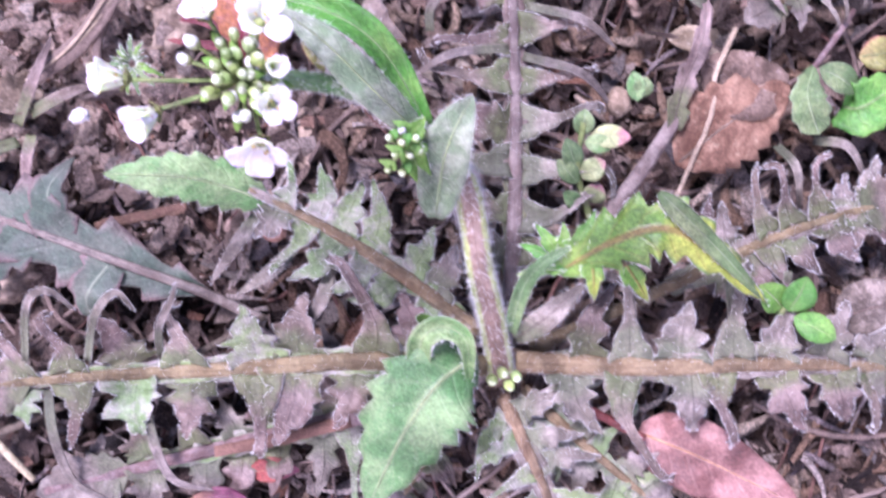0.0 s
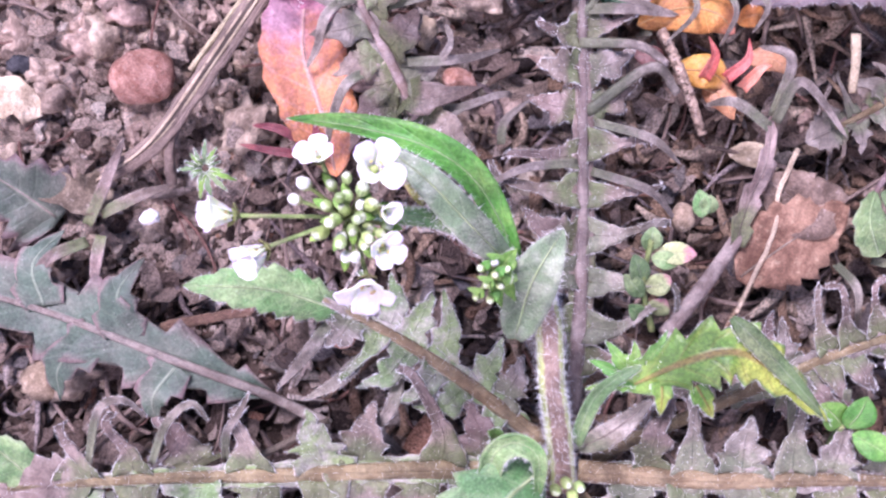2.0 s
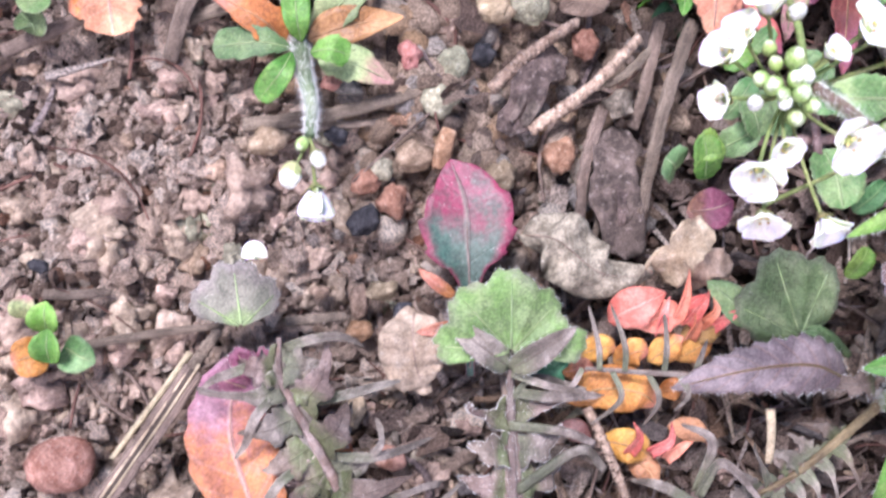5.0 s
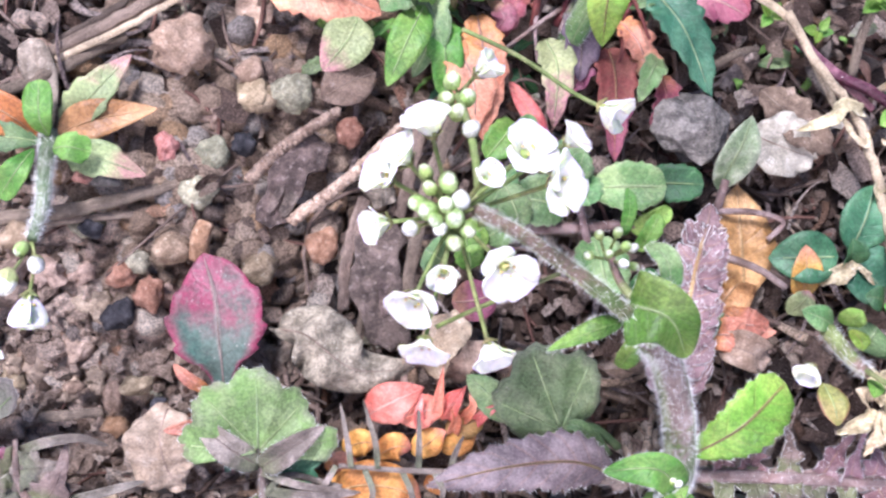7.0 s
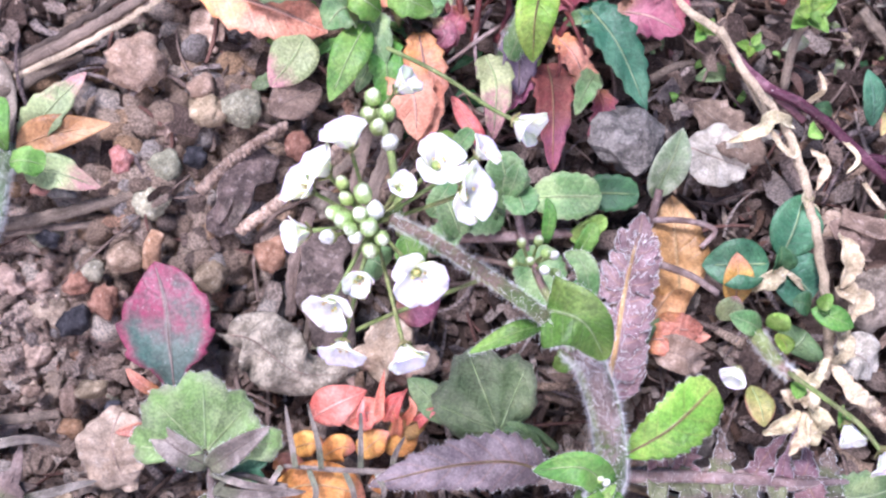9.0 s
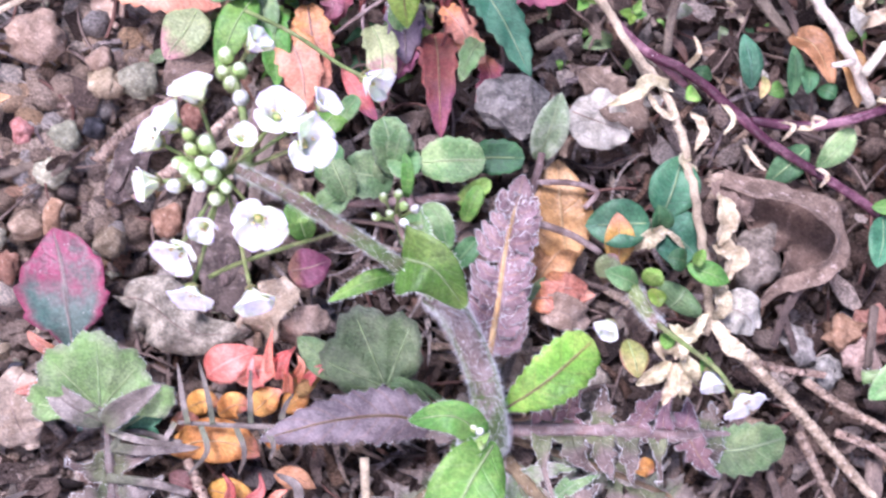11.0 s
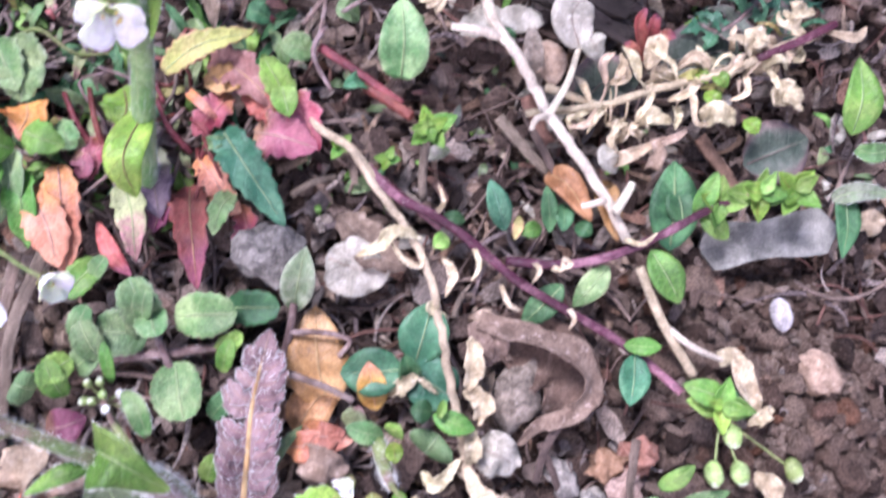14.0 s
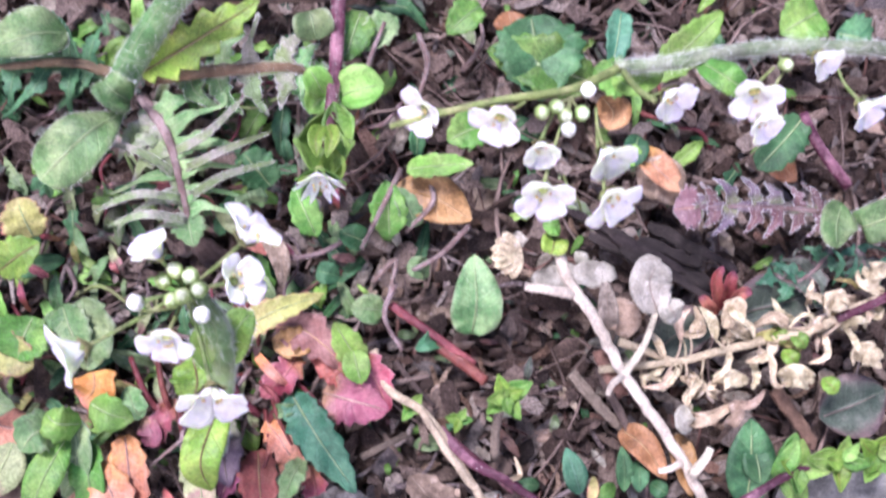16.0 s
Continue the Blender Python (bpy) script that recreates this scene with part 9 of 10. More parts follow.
for c, w in (([(110.9, 110.7, 6.0), (110.8, 109.2, 9.0), (113.2, 107.6, 8.0), (114.3, 105.4, 6.0)], 1.2), ([(110.3, 107.8, 6.0), (111.2, 110.2, 8.0), (111.8, 108.4, 8.0)], 3.0), ([(114.6, 104.7, 6.0), (115.5, 103.3, 8.0), (116.1, 100.3, 7.0), (118.7, 100.2, 6.0)], 1.2), ([(117.7, 100.9, 5.0), (118.7, 101.3, 8.0), (121.4, 100.0, 6.0)], 3.2), ([(110.9, 104.9, 6.0), (109.6, 102.8, 8.0), (108.4, 100.7, 6.0)], 1.2), ([(109.4, 100.5, 4.0), (109.9, 101.4, 7.0), (113.6, 100.7, 5.0)], 2.6), ([(109.7, 99.0, 4.0), (107.9, 100.0, 6.0), (109.5, 101.3, 5.0)], 1.6), ([(124.2, 108.6, 7.0), (123.7, 110.7, 9.0), (125.2, 109.3, 8.0)], 3.4), ([(125.6, 107.8, 7.0), (126.2, 104.9, 9.0), (128.2, 102.6, 7.0)], 1.2), ([(127.7, 102.6, 5.0), (127.8, 103.8, 8.0), (130.9, 101.7, 6.0)], 3.2), ([(104.7, 102.9, 4.0), (103.3, 101.6, 6.0), (102.3, 99.8, 4.0)], 1.1), ([(107.6, 101.3, 4.0), (105.7, 100.1, 6.0), (105.5, 97.8, 4.0)], 1.4), ([(128.3, 113.5, 7.0), (128.3, 112.7, 9.0), (131.2, 111.2, 7.0)], 2.8), ([(129.2, 114.2, 7.0), (129.6, 114.1, 9.0), (133.0, 114.4, 7.0)], 2.4)):
    blade("withered_leaf", c, w * 0.95, M["bleached"], dy, "oval" if w > 2 else "strap", fold=0.3, cup=0.4, nv=18, ruffle=0.22, thick=0.12, rib_of=None)
for c, w in (([(105.7, 96.2, 3.0), (107.3, 96.4, 6.0), (111.1, 98.0, 6.0)], 2.4), ([(111.0, 95.2, 3.0), (111.1, 97.0, 6.0), (110.0, 98.2, 7.0)], 2.6), ([(111.1, 98.0, 6.0), (112.6, 98.1, 8.0), (115.3, 99.6, 6.0)], 1.4)):
    blade("withered_leaf", c, w, M["dead_tan"], dy, "strap", cup=0.5, nv=14, ruffle=0.1)
blade("withered_leaf", [(105.5, 97.8, 4.0), (104.4, 96.2, 6.0), (106.4, 94.7, 3.0)], 3.0, M["bleached_grey"], dy, "oval", cup=0.3, nv=12)
for at, w in (((118.8, 106.7, 7.0), 2.2), ((122.9, 100.7, 6.0), 2.4), ((116.7, 107.5, 6.0), 1.8), ((117.9, 104.5, 6.0), 2.4)):
    lf(dy, at, (at[0] + 1.5, at[1] - 2.0, at[2] + 0.6), w, "leaf_lime", "oval")
gd = np.random.default_rng(23)
run = spline([(94.5, 103.0, 3.0), (104.8, 103.6, 4.0), (111.6, 105.2, 6.0), (120.3, 106.6, 7.0), (125.2, 108.6, 8.0), (133.7, 111.8, 8.0)], 60)
for k in range(36):
    p = run[gd.integers(10, 60)]
    a, ln = gd.uniform(0, 6.28), gd.uniform(2.2, 5.0)
    o = np.array((math.cos(a), math.sin(a), 0.0))
    q = np.array((-o[1], o[0], 0.0)) * gd.normal(0, 1.0)
    st = p + o * gd.uniform(0.5, 4.0) + np.array((0, 0, gd.uniform(-3.0, 0.5)))
    blade("withered_leaf", [st, st + o * ln * 0.5 + q + np.array((0, 0, 1.4)), st + o * ln + q * 0.3 + np.array((0, 0, gd.uniform(-0.6, 1.2)))], gd.uniform(0.6, 1.7), M[("bleached", "bleached", "dead_beige", "bleached", "leaf_yellowgreen")[gd.integers(0, 5)]], dy, ("strap", "ovate", "oval")[k % 3], fold=0.35, cup=gd.uniform(0.2, 0.8), nv=16, ruffle=0.2, thick=0.12, rib_of=None, seed=k)
    tube("leaf_stalk", [p, (p + st) / 2 + np.array((0, 0, 0.8)), st], 0.18, 0.14, M["pale_straw"], dy, sides=5, n=6)
rdw = thing("red_seedling", (111.7, 112.2, 1.0), "small crimson curled seedling", "plant")
for a, b, c in (((111.2, 110.0, 3.0), (109.6, 113.6, 6.0), (110.5, 115.7, 7.0)), ((111.7, 110.7, 3.0), (111.5, 113.5, 6.0), (112.3, 115.0, 6.0)), ((110.0, 109.3, 3.0), (108.7, 110.8, 5.0), (108.3, 111.9, 4.0)), ((112.4, 110.7, 3.0), (112.9, 112.0, 6.0), (114.8, 112.3, 5.0))):
    blade("leaf", [a, b, c], 2.2, M["leaf_red"], rdw, "strap", fold=0.5, cup=0.3, nv=12, ruffle=0.1)
loose("weed_leaf", "dull olive half-buried leaf", "leaf", [(113.1, 109.2, 1.0), (118.8, 110.4, 2.5), (125.0, 111.7, 1.0)], 9, "leaf_dusky", "oval", nv=18)
loose("weed_leaf", "dull grey-olive leaf in shade", "leaf", [(101.9, 103.7, 1.0), (105.7, 107.2, 2.0), (110.6, 107.0, 1.0)], 8, "leaf_dusky", "oval", nv=16)
for a, b, w, mt in (((113.2, 84.0, 2.0), (114.0, 95.9, 4.0), 7.0, "leaf_deep"), ((116.9, 88.5, 4.0), (119.0, 94.0, 6.0), 3.0, "leaf_grass"), ((124.0, 95.2, 2.0), (132.9, 98.5, 3.0), 9.0, "leaf_dusky"), ((97.2, 87.1, 2.0), (96.7, 93.2, 4.0), 2.4, "leaf_deep"), ((96.1, 87.9, 2.0), (93.0, 87.0, 4.0), 2.4, "leaf_grass")):
    loose("weed_leaf", "green leaf low in the litter", "leaf", [a, (np.array(a) + np.array(b)) / 2 + np.array((0, 0, 0.8)), b], w, mt, "oval", group="low weed leaves", fold=0.12, nv=16)
loose("fallen_leaf", "rusty orange folded dead leaf", "dead leaf", [(97.3, 95.1, 2.0), (99.6, 93.0, 4.0), (102.9, 88.3, 2.0)], 5, "leaf_amber", "lance", fold=0.4, nv=16)
loose("fallen_leaf", "rusty brown leaf under the white stem", "dead leaf", [(104.7, 93.9, 1.0), (105.0, 90.5, 3.0), (106.5, 85.7, 1.0)], 4.5, "leaf_amber", "lance", fold=0.4, nv=14)
loose("fallen_leaf", "pale papery torn leaf", "dead leaf", [(86.3, 114.7, 3.0), (90.4, 115.2, 5.0), (97.5, 115.7, 3.0)], 5, "bleached_grey", "chip", ruffle=0.12, nv=18)
loose("fallen_leaf", "striped grey dead leaf tip", "dead leaf", [(96.1, 106.2, 2.0), (95.6, 110.6, 5.0), (96.0, 115.1, 3.0)], 3.6, "dead_grey", "lance", fold=0.4, nv=16)
loose("fallen_leaf", "tan shell-like curled leaf", "dead leaf", [(95.2, 109.9, 2.0), (97.7, 109.8, 4.0), (98.8, 106.8, 2.0)], 4.5, "dead_tan", "oval", cup=0.4, nv=14)
for label, c, r, mt in (("brown dead stalk beside the stem", [(94.9, 105.5, 2.0), (96.5, 101.0, 2.0), (97.8, 99.4, 1.0)], 1.2, "needle"), ("brown dead twig", [(91.0, 102.7, 2.0), (94.5, 98.2, 2.0), (98.3, 94.2, 1.0)], 0.9, "straw"), ("brown stick under withered leaves", [(118.1, 99.2, 2.0), (121.6, 93.8, 2.0), (123.4, 91.4, 1.0)], 1.1, "needle"),
                        ("tan jointed dead stalk", [(65.4, 106.9, 3.0), (67.3, 101.8, 4.0), (72.2, 98.0, 4.0), (78.3, 87.7, 3.0)], 0.6, "pale_straw"), ("grey dry straw bits", [(63.7, 101.9, 2.0), (67.4, 102.5, 3.0), (72.6, 103.2, 1.0)], 0.4, "straw"), ("grey dry straw", [(63.4, 93.3, 2.0), (66.3, 94.7, 3.0), (69.3, 95.7, 1.0)], 0.5, "straw"), ("dark grey straw", [(68.2, 105.3, 2.0), (71.0, 101.5, 2.0), (73.1, 99.2, 1.0)], 0.4, "bark"), ("purple-red bare stem", [(67.8, 112.6, 3.0), (73.4, 108.3, 4.0), (78.3, 104.5, 4.0)], 0.6, "stem_red"), ("red stem continuing under leaves", [(75.0, 94.9, 3.0), (79.2, 91.2, 3.0), (82.7, 88.1, 3.0)], 0.6, "stem_purple")):
    stick("dry_stalk", label, c, r, mt, flat=0.55, n=20)
# split slab of black decaying wood
wd = thing("rotten_wood", (101.4, 120.3, 1.0), "long slab of black decaying wood, split into splinters", "wood")
gw = np.random.default_rng(8)
wa, wb = np.array((90.8, 125.8, 2.0)), np.array((113.3, 112.2, 1.0))
wside = unit(np.array((-(wb - wa)[1], (wb - wa)[0], 0.0)))
for k in range(13):
    s0, s1 = sorted(gw.uniform(0, 1, 2))
    s1 = min(1.0, max(s1, s0 + 0.35))
    off = wside * gw.uniform(-3.4, 3.4) + np.array((0, 0, gw.uniform(-0.8, 1.6)))
    a, b = wa + (wb - wa) * s0 + off, wa + (wb - wa) * s1 + off + wside * gw.normal(0, 0.4)
    blade("splinter", [a, (a + b) / 2 + wside * gw.normal(0, 0.4) + np.array((0, 0, gw.uniform(0, 0.8))), b], gw.uniform(1.0, 2.6), M["dark_wood"], wd, "chip", fold=gw.uniform(-0.3, 0.3), thick=gw.uniform(0.5, 1.1), nu=2, nv=16, ruffle=0.06, seed=k)
# white-flowered chickweed
ck = thing("chickweed", (60.0, 132.5, 0.0), "chickweed shoot ending in a white star flower", "plant", "chickweed plants")
tube("stem", [(62.9, 154.5, 7.0), (62.5, 146.8, 8.0), (61.8, 140.0, 9.0), (60.8, 131.9, 11.0)], 1.0, 0.8, M["stem_purple"], ck, n=22, sides=10, hair=0.3)
for a, b, w, mat in (((60.6, 138.9, 8.0), (58.8, 142.0, 10.0), 3.6, "leaf_bright"), ((62.4, 138.8, 8.0), (68.1, 139.9, 9.0), 5.6, "leaf_bright"), ((62.1, 140.6, 7.0), (58.4, 137.0, 7.0), 4.0, "leaf_grass"), ((59.8, 146.4, 7.0), (59.1, 149.8, 8.0), 5.2, "leaf_sage"), ((59.3, 129.5, 9.0), (61.7, 127.1, 10.0), 6.5, "leaf_lime")):
    lf(ck, a, b, w, mat, "oval", cup=0.6, fold=0.1)
blade("hood_leaf", [(60.9, 136.4, 11.0), (60.6, 134.1, 8.5), (60.4, 130.6, 8.5), (60.2, 127.4, 11.0)], 7.6, M["leaf_bright"], ck, "round", cup=0.95, fold=0.1, nu=4, nv=18, thick=0.16)
blade("hood_leaf", [(61.8, 137.4, 11.0), (62.3, 134.5, 10.0), (63.0, 130.1, 11.0)], 4.2, M["leaf_grass"], ck, "oval", cup=0.7, nv=16, thick=0.16)
for dx in (-1.0, 1.1):
    blade("inner_leaf", [(60.6 + dx * 0.3, 134.4, 11.5), (60.5 + dx * 0.9, 132.4, 13.2), (60.2 + dx * 0.5, 130.0, 13.6)], 2.2, M["leaf_lime"], ck, "ovate", fold=0.3, cup=0.3, nv=14)
c0, fdir = np.array((59.9, 128.4, 13.5)), unit(np.array((0.0, -0.9, 0.42)))
e1 = unit(np.cross(fdir, (0, 0, 1.0)))
e2 = np.cross(fdir, e1)
vs, fs = blob((0.8, 0.8, 0.8), 5, 0.1, 1)
star = link_mesh("flower", vs + c0, fs, M["ovary"], ck, "white star-shaped flower with split petals")
for k in range(10):
    a = k * 0.628 + (0.1 if k % 2 else -0.1)
    o = e1 * math.cos(a) + e2 * math.sin(a)
    blade("petal", [c0 + o * 0.3, c0 + o * 1.7 + fdir * 1.6 + (0, 0, 0.3), c0 + o * 3.1 + fdir * 2.8 + (0, 0, 0.5)], 1.25, M["petal"], star, "lance", cup=0.15, nu=2, nv=10, thick=0.06, up=tuple(fdir))
    if k % 2:
        blade("sepal", [c0 - fdir * 0.3, c0 + o * 1.9 + fdir * 0.9, c0 + o * 3.2 + fdir * 2.2], 1.3, M["leaf_grass"], star, "lance", nu=2, nv=8, up=tuple(fdir))
        vs, fs = blob((0.22, 0.22, 0.3), k, 0.1, 1)
        link_mesh("anther", vs + c0 + o * 0.8 + fdir * 2.2, fs, M["anther"], star)
# large hairy rosette at the corner
p5 = thing("hairy_rosette", (33.3, 142.4, 0.0), "bright green hairy rosette with a thick shoot", "plant", "flowering cress plants")
tube("stem", [(34.5, 142.3, 3.0), (37.9, 145.2, 8.0), (43.0, 148.8, 14.0), (47.1, 151.3, 18.0)], 1.9, 1.6, M["leaf_hoary"], p5, n=24, sides=12, hair=0.7, density=30)
blade("leaf", [(35.2, 137.9, 6.0), (31.8, 134.3, 10.0), (25.8, 129.4, 8.0)], 9.5, M["leaf_hoary"], p5, "obovate", fold=0.12, cup=-0.1, hair=0.6, nv=24, thick=0.2)
blade("leaf", [(36.0, 139.6, 5.0), (35.0, 140.0, 9.0), (33.7, 141.7, 8.0)], 4.5, M["leaf_hoary"], p5, "oval", cup=0.6, hair=0.5, nv=16)
blade("leaf", [(37.7, 142.9, 6.0), (45.5, 145.8, 10.0), (53.1, 151.0, 9.0)], 9.5, M["leaf_lime"], p5, "lance", teeth=6, tooth=0.5, fold=0.15, nv=26, thick=0.2)
blade("leaf", [(37.6, 147.4, 8.0), (38.9, 148.8, 12.0), (38.6, 151.6, 12.0)], 2.4, M["leaf_bright"], p5, "lance", nv=12)
blade("leaf", [(28.5, 148.5, 5.0), (25.3, 147.6, 8.0), (18.5, 146.3, 6.0)], 6.5, M["leaf_hoary"], p5, "oval", hair=0.5, nv=18, cup=0.2)
lobed_leaf(p5, [(37.7, 143.0, 3.0), (48.1, 143.3, 5.0), (56.7, 143.4, 5.0), (59.4, 141.4, 4.0)], 10.0, 6, ["leaf_hoary", "rosette_green"], 51, hooks=0.1, rib=1.0, ribmat="rib", hair=0.3)
lobed_leaf(p5, [(33.4, 143.8, 3.0), (28.1, 145.1, 4.0), (19.7, 144.6, 4.0), (13.8, 144.3, 3.0)], 12.0, 6, ["leaf_deep", "leaf_deep"], 52, hooks=0.1, rib=0.8)
lobed_leaf(p5, [(36.9, 140.8, 3.0), (40.5, 135.1, 5.0), (42.1, 128.6, 5.0), (43.1, 122.2, 4.0)], 13.0, 6, ["leaf_hoary", "rosette_green"], 53, hooks=0.5, rib=0.8, ribmat="rib_purple", tipsize=0.4)
for a, b, c in (((41.5, 132.9, 5.0), (46.2, 134.7, 8.0), (50.6, 139.7, 6.0)), ((42.5, 130.7, 5.0), (48.3, 132.5, 8.0), (53.6, 134.9, 6.0)), ((43.5, 127.4, 5.0), (48.2, 129.3, 8.0), (54.2, 131.2, 6.0)), ((41.4, 130.0, 5.0), (37.8, 132.6, 7.0), (32.4, 134.6, 5.0)), ((42.0, 127.1, 5.0), (37.0, 127.4, 7.0), (31.3, 125.7, 5.0)), ((42.7, 124.2, 5.0), (38.3, 124.9, 7.0), (33.0, 123.9, 5.0))):
    blade("strap_lobe", [a, b, c], 1.3, M["rosette_green"], p5, "strap", fold=0.35, nv=16, thick=0.2, hair=0.3)
# undergrowth of small green leaves
un = thing("undergrowth", (50.7, 131.3, 0.0), "mixed low green leaves growing through each other", "plant")
ug = np.random.default_rng(77)
for k in range(280):
    x, y = (ug.uniform(14, 62), ug.uniform(106, 152)) if k < 165 else (ug.uniform(60, 125), ug.uniform(122, 157)) if k < 230 else (ug.uniform(16, 56), ug.uniform(90, 112))
    z = float(ground_z(x, y)) + ug.uniform(0.8, 3.6)
    a, ln = ug.uniform(0, 6.28), ug.uniform(2.5, 8)
    d = np.array((math.cos(a), math.sin(a), 0.0)) * ln
    mat = ("leaf_deep", "leaf_grass", "leaf_sage", "leaf_deep", "rosette_green", "leaf_deep", "leaf_dusky", "leaf_bright", "leaf_dusky", "leaf_grass")[ug.integers(0, 10)]
    blade("leaf", [(x, y, z - 0.8), np.array((x, y, z)) + d * 0.5 + (0, 0, 0.8), np.array((x, y, z)) + d + (0, 0, ug.normal(0, 0.6))], ln * ug.uniform(0.3, 0.6), M[mat], un, ("oval", "lance", "lance", "obovate")[k % 4], teeth=(0, 5, 3, 6)[k % 4], tooth=(0.2, 0.3, 0.7, 0.35)[k % 4], fold=ug.uniform(0.0, 0.6), cup=ug.uniform(-0.3, 0.5), ruffle=0.08, nv=12, nu=2, thick=0.16, seed=k)
for a, b, w, mat, sh in (((65.6, 150.7, 5.0), (63.2, 143.7, 6.0), 6.0, "leaf_grass", "oval"), ((70.0, 150.2, 4.0), (65.4, 145.4, 5.0), 5.0, "leaf_hoary", "oval"), ((58.7, 121.7, 3.0), (56.2, 128.1, 5.0), 4.5, "leaf_grass", "oval"), ((53.0, 128.6, 2.0), (49.8, 132.8, 4.0), 6.0, "leaf_deep", "round"), ((68.1, 121.3, 3.0), (68.0, 128.4, 5.0), 5.5, "leaf_grass", "oval"), ((71.8, 122.7, 3.0), (69.1, 127.6, 5.0), 4.5, "leaf_sage", "lance"), ((65.2, 120.8, 2.0), (61.6, 122.2, 4.0), 3.5, "leaf_deep", "oval"), ((51.0, 126.2, 4.0), (50.6, 127.4, 6.0), 4.2, "leaf_sage", "round"), ((73.1, 116.8, 2.0), (70.1, 117.5, 4.0), 3.0, "leaf_sage", "round"), ((67.0, 111.9, 3.0), (62.8, 112.4, 5.0), 4.0, "leaf_hoary", "oval"), ((63.9, 104.8, 3.0), (60.7, 110.7, 7.0), 4.5, "leaf_bright", "oval"), ((62.9, 107.1, 5.0), (63.8, 102.8, 6.0), 3.6, "leaf_bright", "oval"), ((73.4, 108.0, 3.0), (70.7, 106.7, 5.0), 3.0, "leaf_teal", "heart"), ((61.4, 116.5, 3.0), (58.6, 117.3, 4.0), 3.0, "leaf_deep", "round"),
                        ((23.9, 113.0, 5.0), (22.2, 107.6, 6.0), 8.5, "leaf_grass", "oval"), ((27.0, 114.3, 4.0), (30.0, 107.2, 5.0), 6.5, "leaf_hoary", "oval"), ((23.7, 122.9, 4.0), (22.0, 127.8, 5.0), 8.0, "leaf_yellowgreen", "lance"), ((19.5, 118.8, 4.0), (25.1, 122.0, 6.0), 6.0, "leaf_lime", "oval"), ((18.1, 110.5, 4.0), (24.2, 106.8, 6.0), 6.0, "leaf_yellowgreen", "round"), ((87.9, 149.8, 4.0), (88.6, 138.1, 5.0), 13.0, "leaf_deep", "oval"), ((96.5, 140.4, 4.0), (81.6, 145.1, 5.0), 9.0, "leaf_grass", "oval"), ((81.4, 151.8, 3.0), (76.6, 147.7, 4.0), 5.0, "leaf_grass", "oval"), ((70.6, 129.8, 5.0), (79.1, 129.9, 7.0), 4.5, "leaf_bright", "lance"), ((81.2, 135.6, 4.0), (75.8, 133.1, 6.0), 6.0, "leaf_grass", "oval"), ((100.1, 150.3, 4.0), (97.6, 141.4, 6.0), 5.0, "leaf_teal", "lance"),
                        ((102.9, 140.0, 8.0), (111.6, 148.0, 10.0), 7.0, "leaf_bright", "lance"), ((127.3, 149.7, 4.0), (121.1, 146.4, 5.0), 8.0, "leaf_grass", "oval"), ((128.9, 146.3, 5.0), (133.0, 144.3, 6.0), 6.5, "leaf_deep", "oval"), ((123.4, 134.9, 5.0), (116.7, 128.3, 5.0), 6.0, "leaf_deep", "round"), ((99.7, 139.1, 6.0), (95.1, 141.9, 7.0), 6.0, "leaf_bright", "oval"), ((101.4, 133.5, 4.0), (99.3, 128.8, 5.0), 3.5, "leaf_deep", "oval"), ((99.0, 131.3, 4.0), (100.9, 129.5, 5.0), 3.0, "leaf_bright", "oval"), ((89.2, 120.3, 5.0), (88.5, 118.1, 6.0), 3.6, "leaf_lime", "round"), ((90.0, 121.8, 5.0), (87.6, 121.8, 6.0), 3.0, "leaf_grass", "oval")):
    lf(un, a, b, w, mat, sh, fold=0.3, cup=0.1, thick=0.18, ruffle=0.06, teeth=int(w) if w > 4.4 else 0, tooth=0.22, nv=22)
for c in ([(69.9, 130.0, 4.0), (66.8, 124.0, 6.0), (64.4, 119.9, 4.0)], [(72.9, 147.8, 4.0), (73.7, 142.7, 6.0), (70.9, 135.9, 4.0)], [(78.5, 122.4, 3.0), (74.5, 118.7, 5.0), (70.8, 116.8, 4.0)], [(68.6, 115.4, 3.0), (67.0, 111.1, 5.0), (69.1, 106.7, 3.0)], [(73.6, 128.5, 3.0), (73.7, 125.3, 5.0), (70.3, 122.0, 3.0)], [(53.6, 119.0, 3.0), (58.7, 119.4, 4.0), (63.0, 121.5, 3.0)], [(65.7, 115.6, 3.0), (68.7, 118.2, 5.0), (67.8, 114.0, 3.0)], [(65.1, 136.3, 6.0), (66.1, 142.6, 7.0), (68.5, 148.8, 6.0)]):
    tube("runner", c, 0.38, 0.28, M["rib_purple"], un, n=14, hair=0.25)
loose("fallen_leaf", "orange-brown oval fallen leaf", "dead leaf", [(69.2, 128.1, 2.0), (74.1, 126.1, 4.0), (78.9, 123.1, 3.0)], 6.5, "leaf_amber", "oval", fold=0.12, nv=18)
loose("fallen_leaf", "orange-brown leaf among green ones", "dead leaf", [(85.1, 151.0, 3.0), (85.2, 148.3, 4.0), (84.5, 146.7, 3.0)], 5.0, "leaf_amber", "oval", nv=12)
loose("fallen_leaf", "rust-coloured leaf on dark soil", "dead leaf", [(118.9, 131.0, 2.0), (120.3, 129.1, 4.0), (123.4, 127.0, 2.0)], 4.5, "leaf_amber", "oval", nv=14)
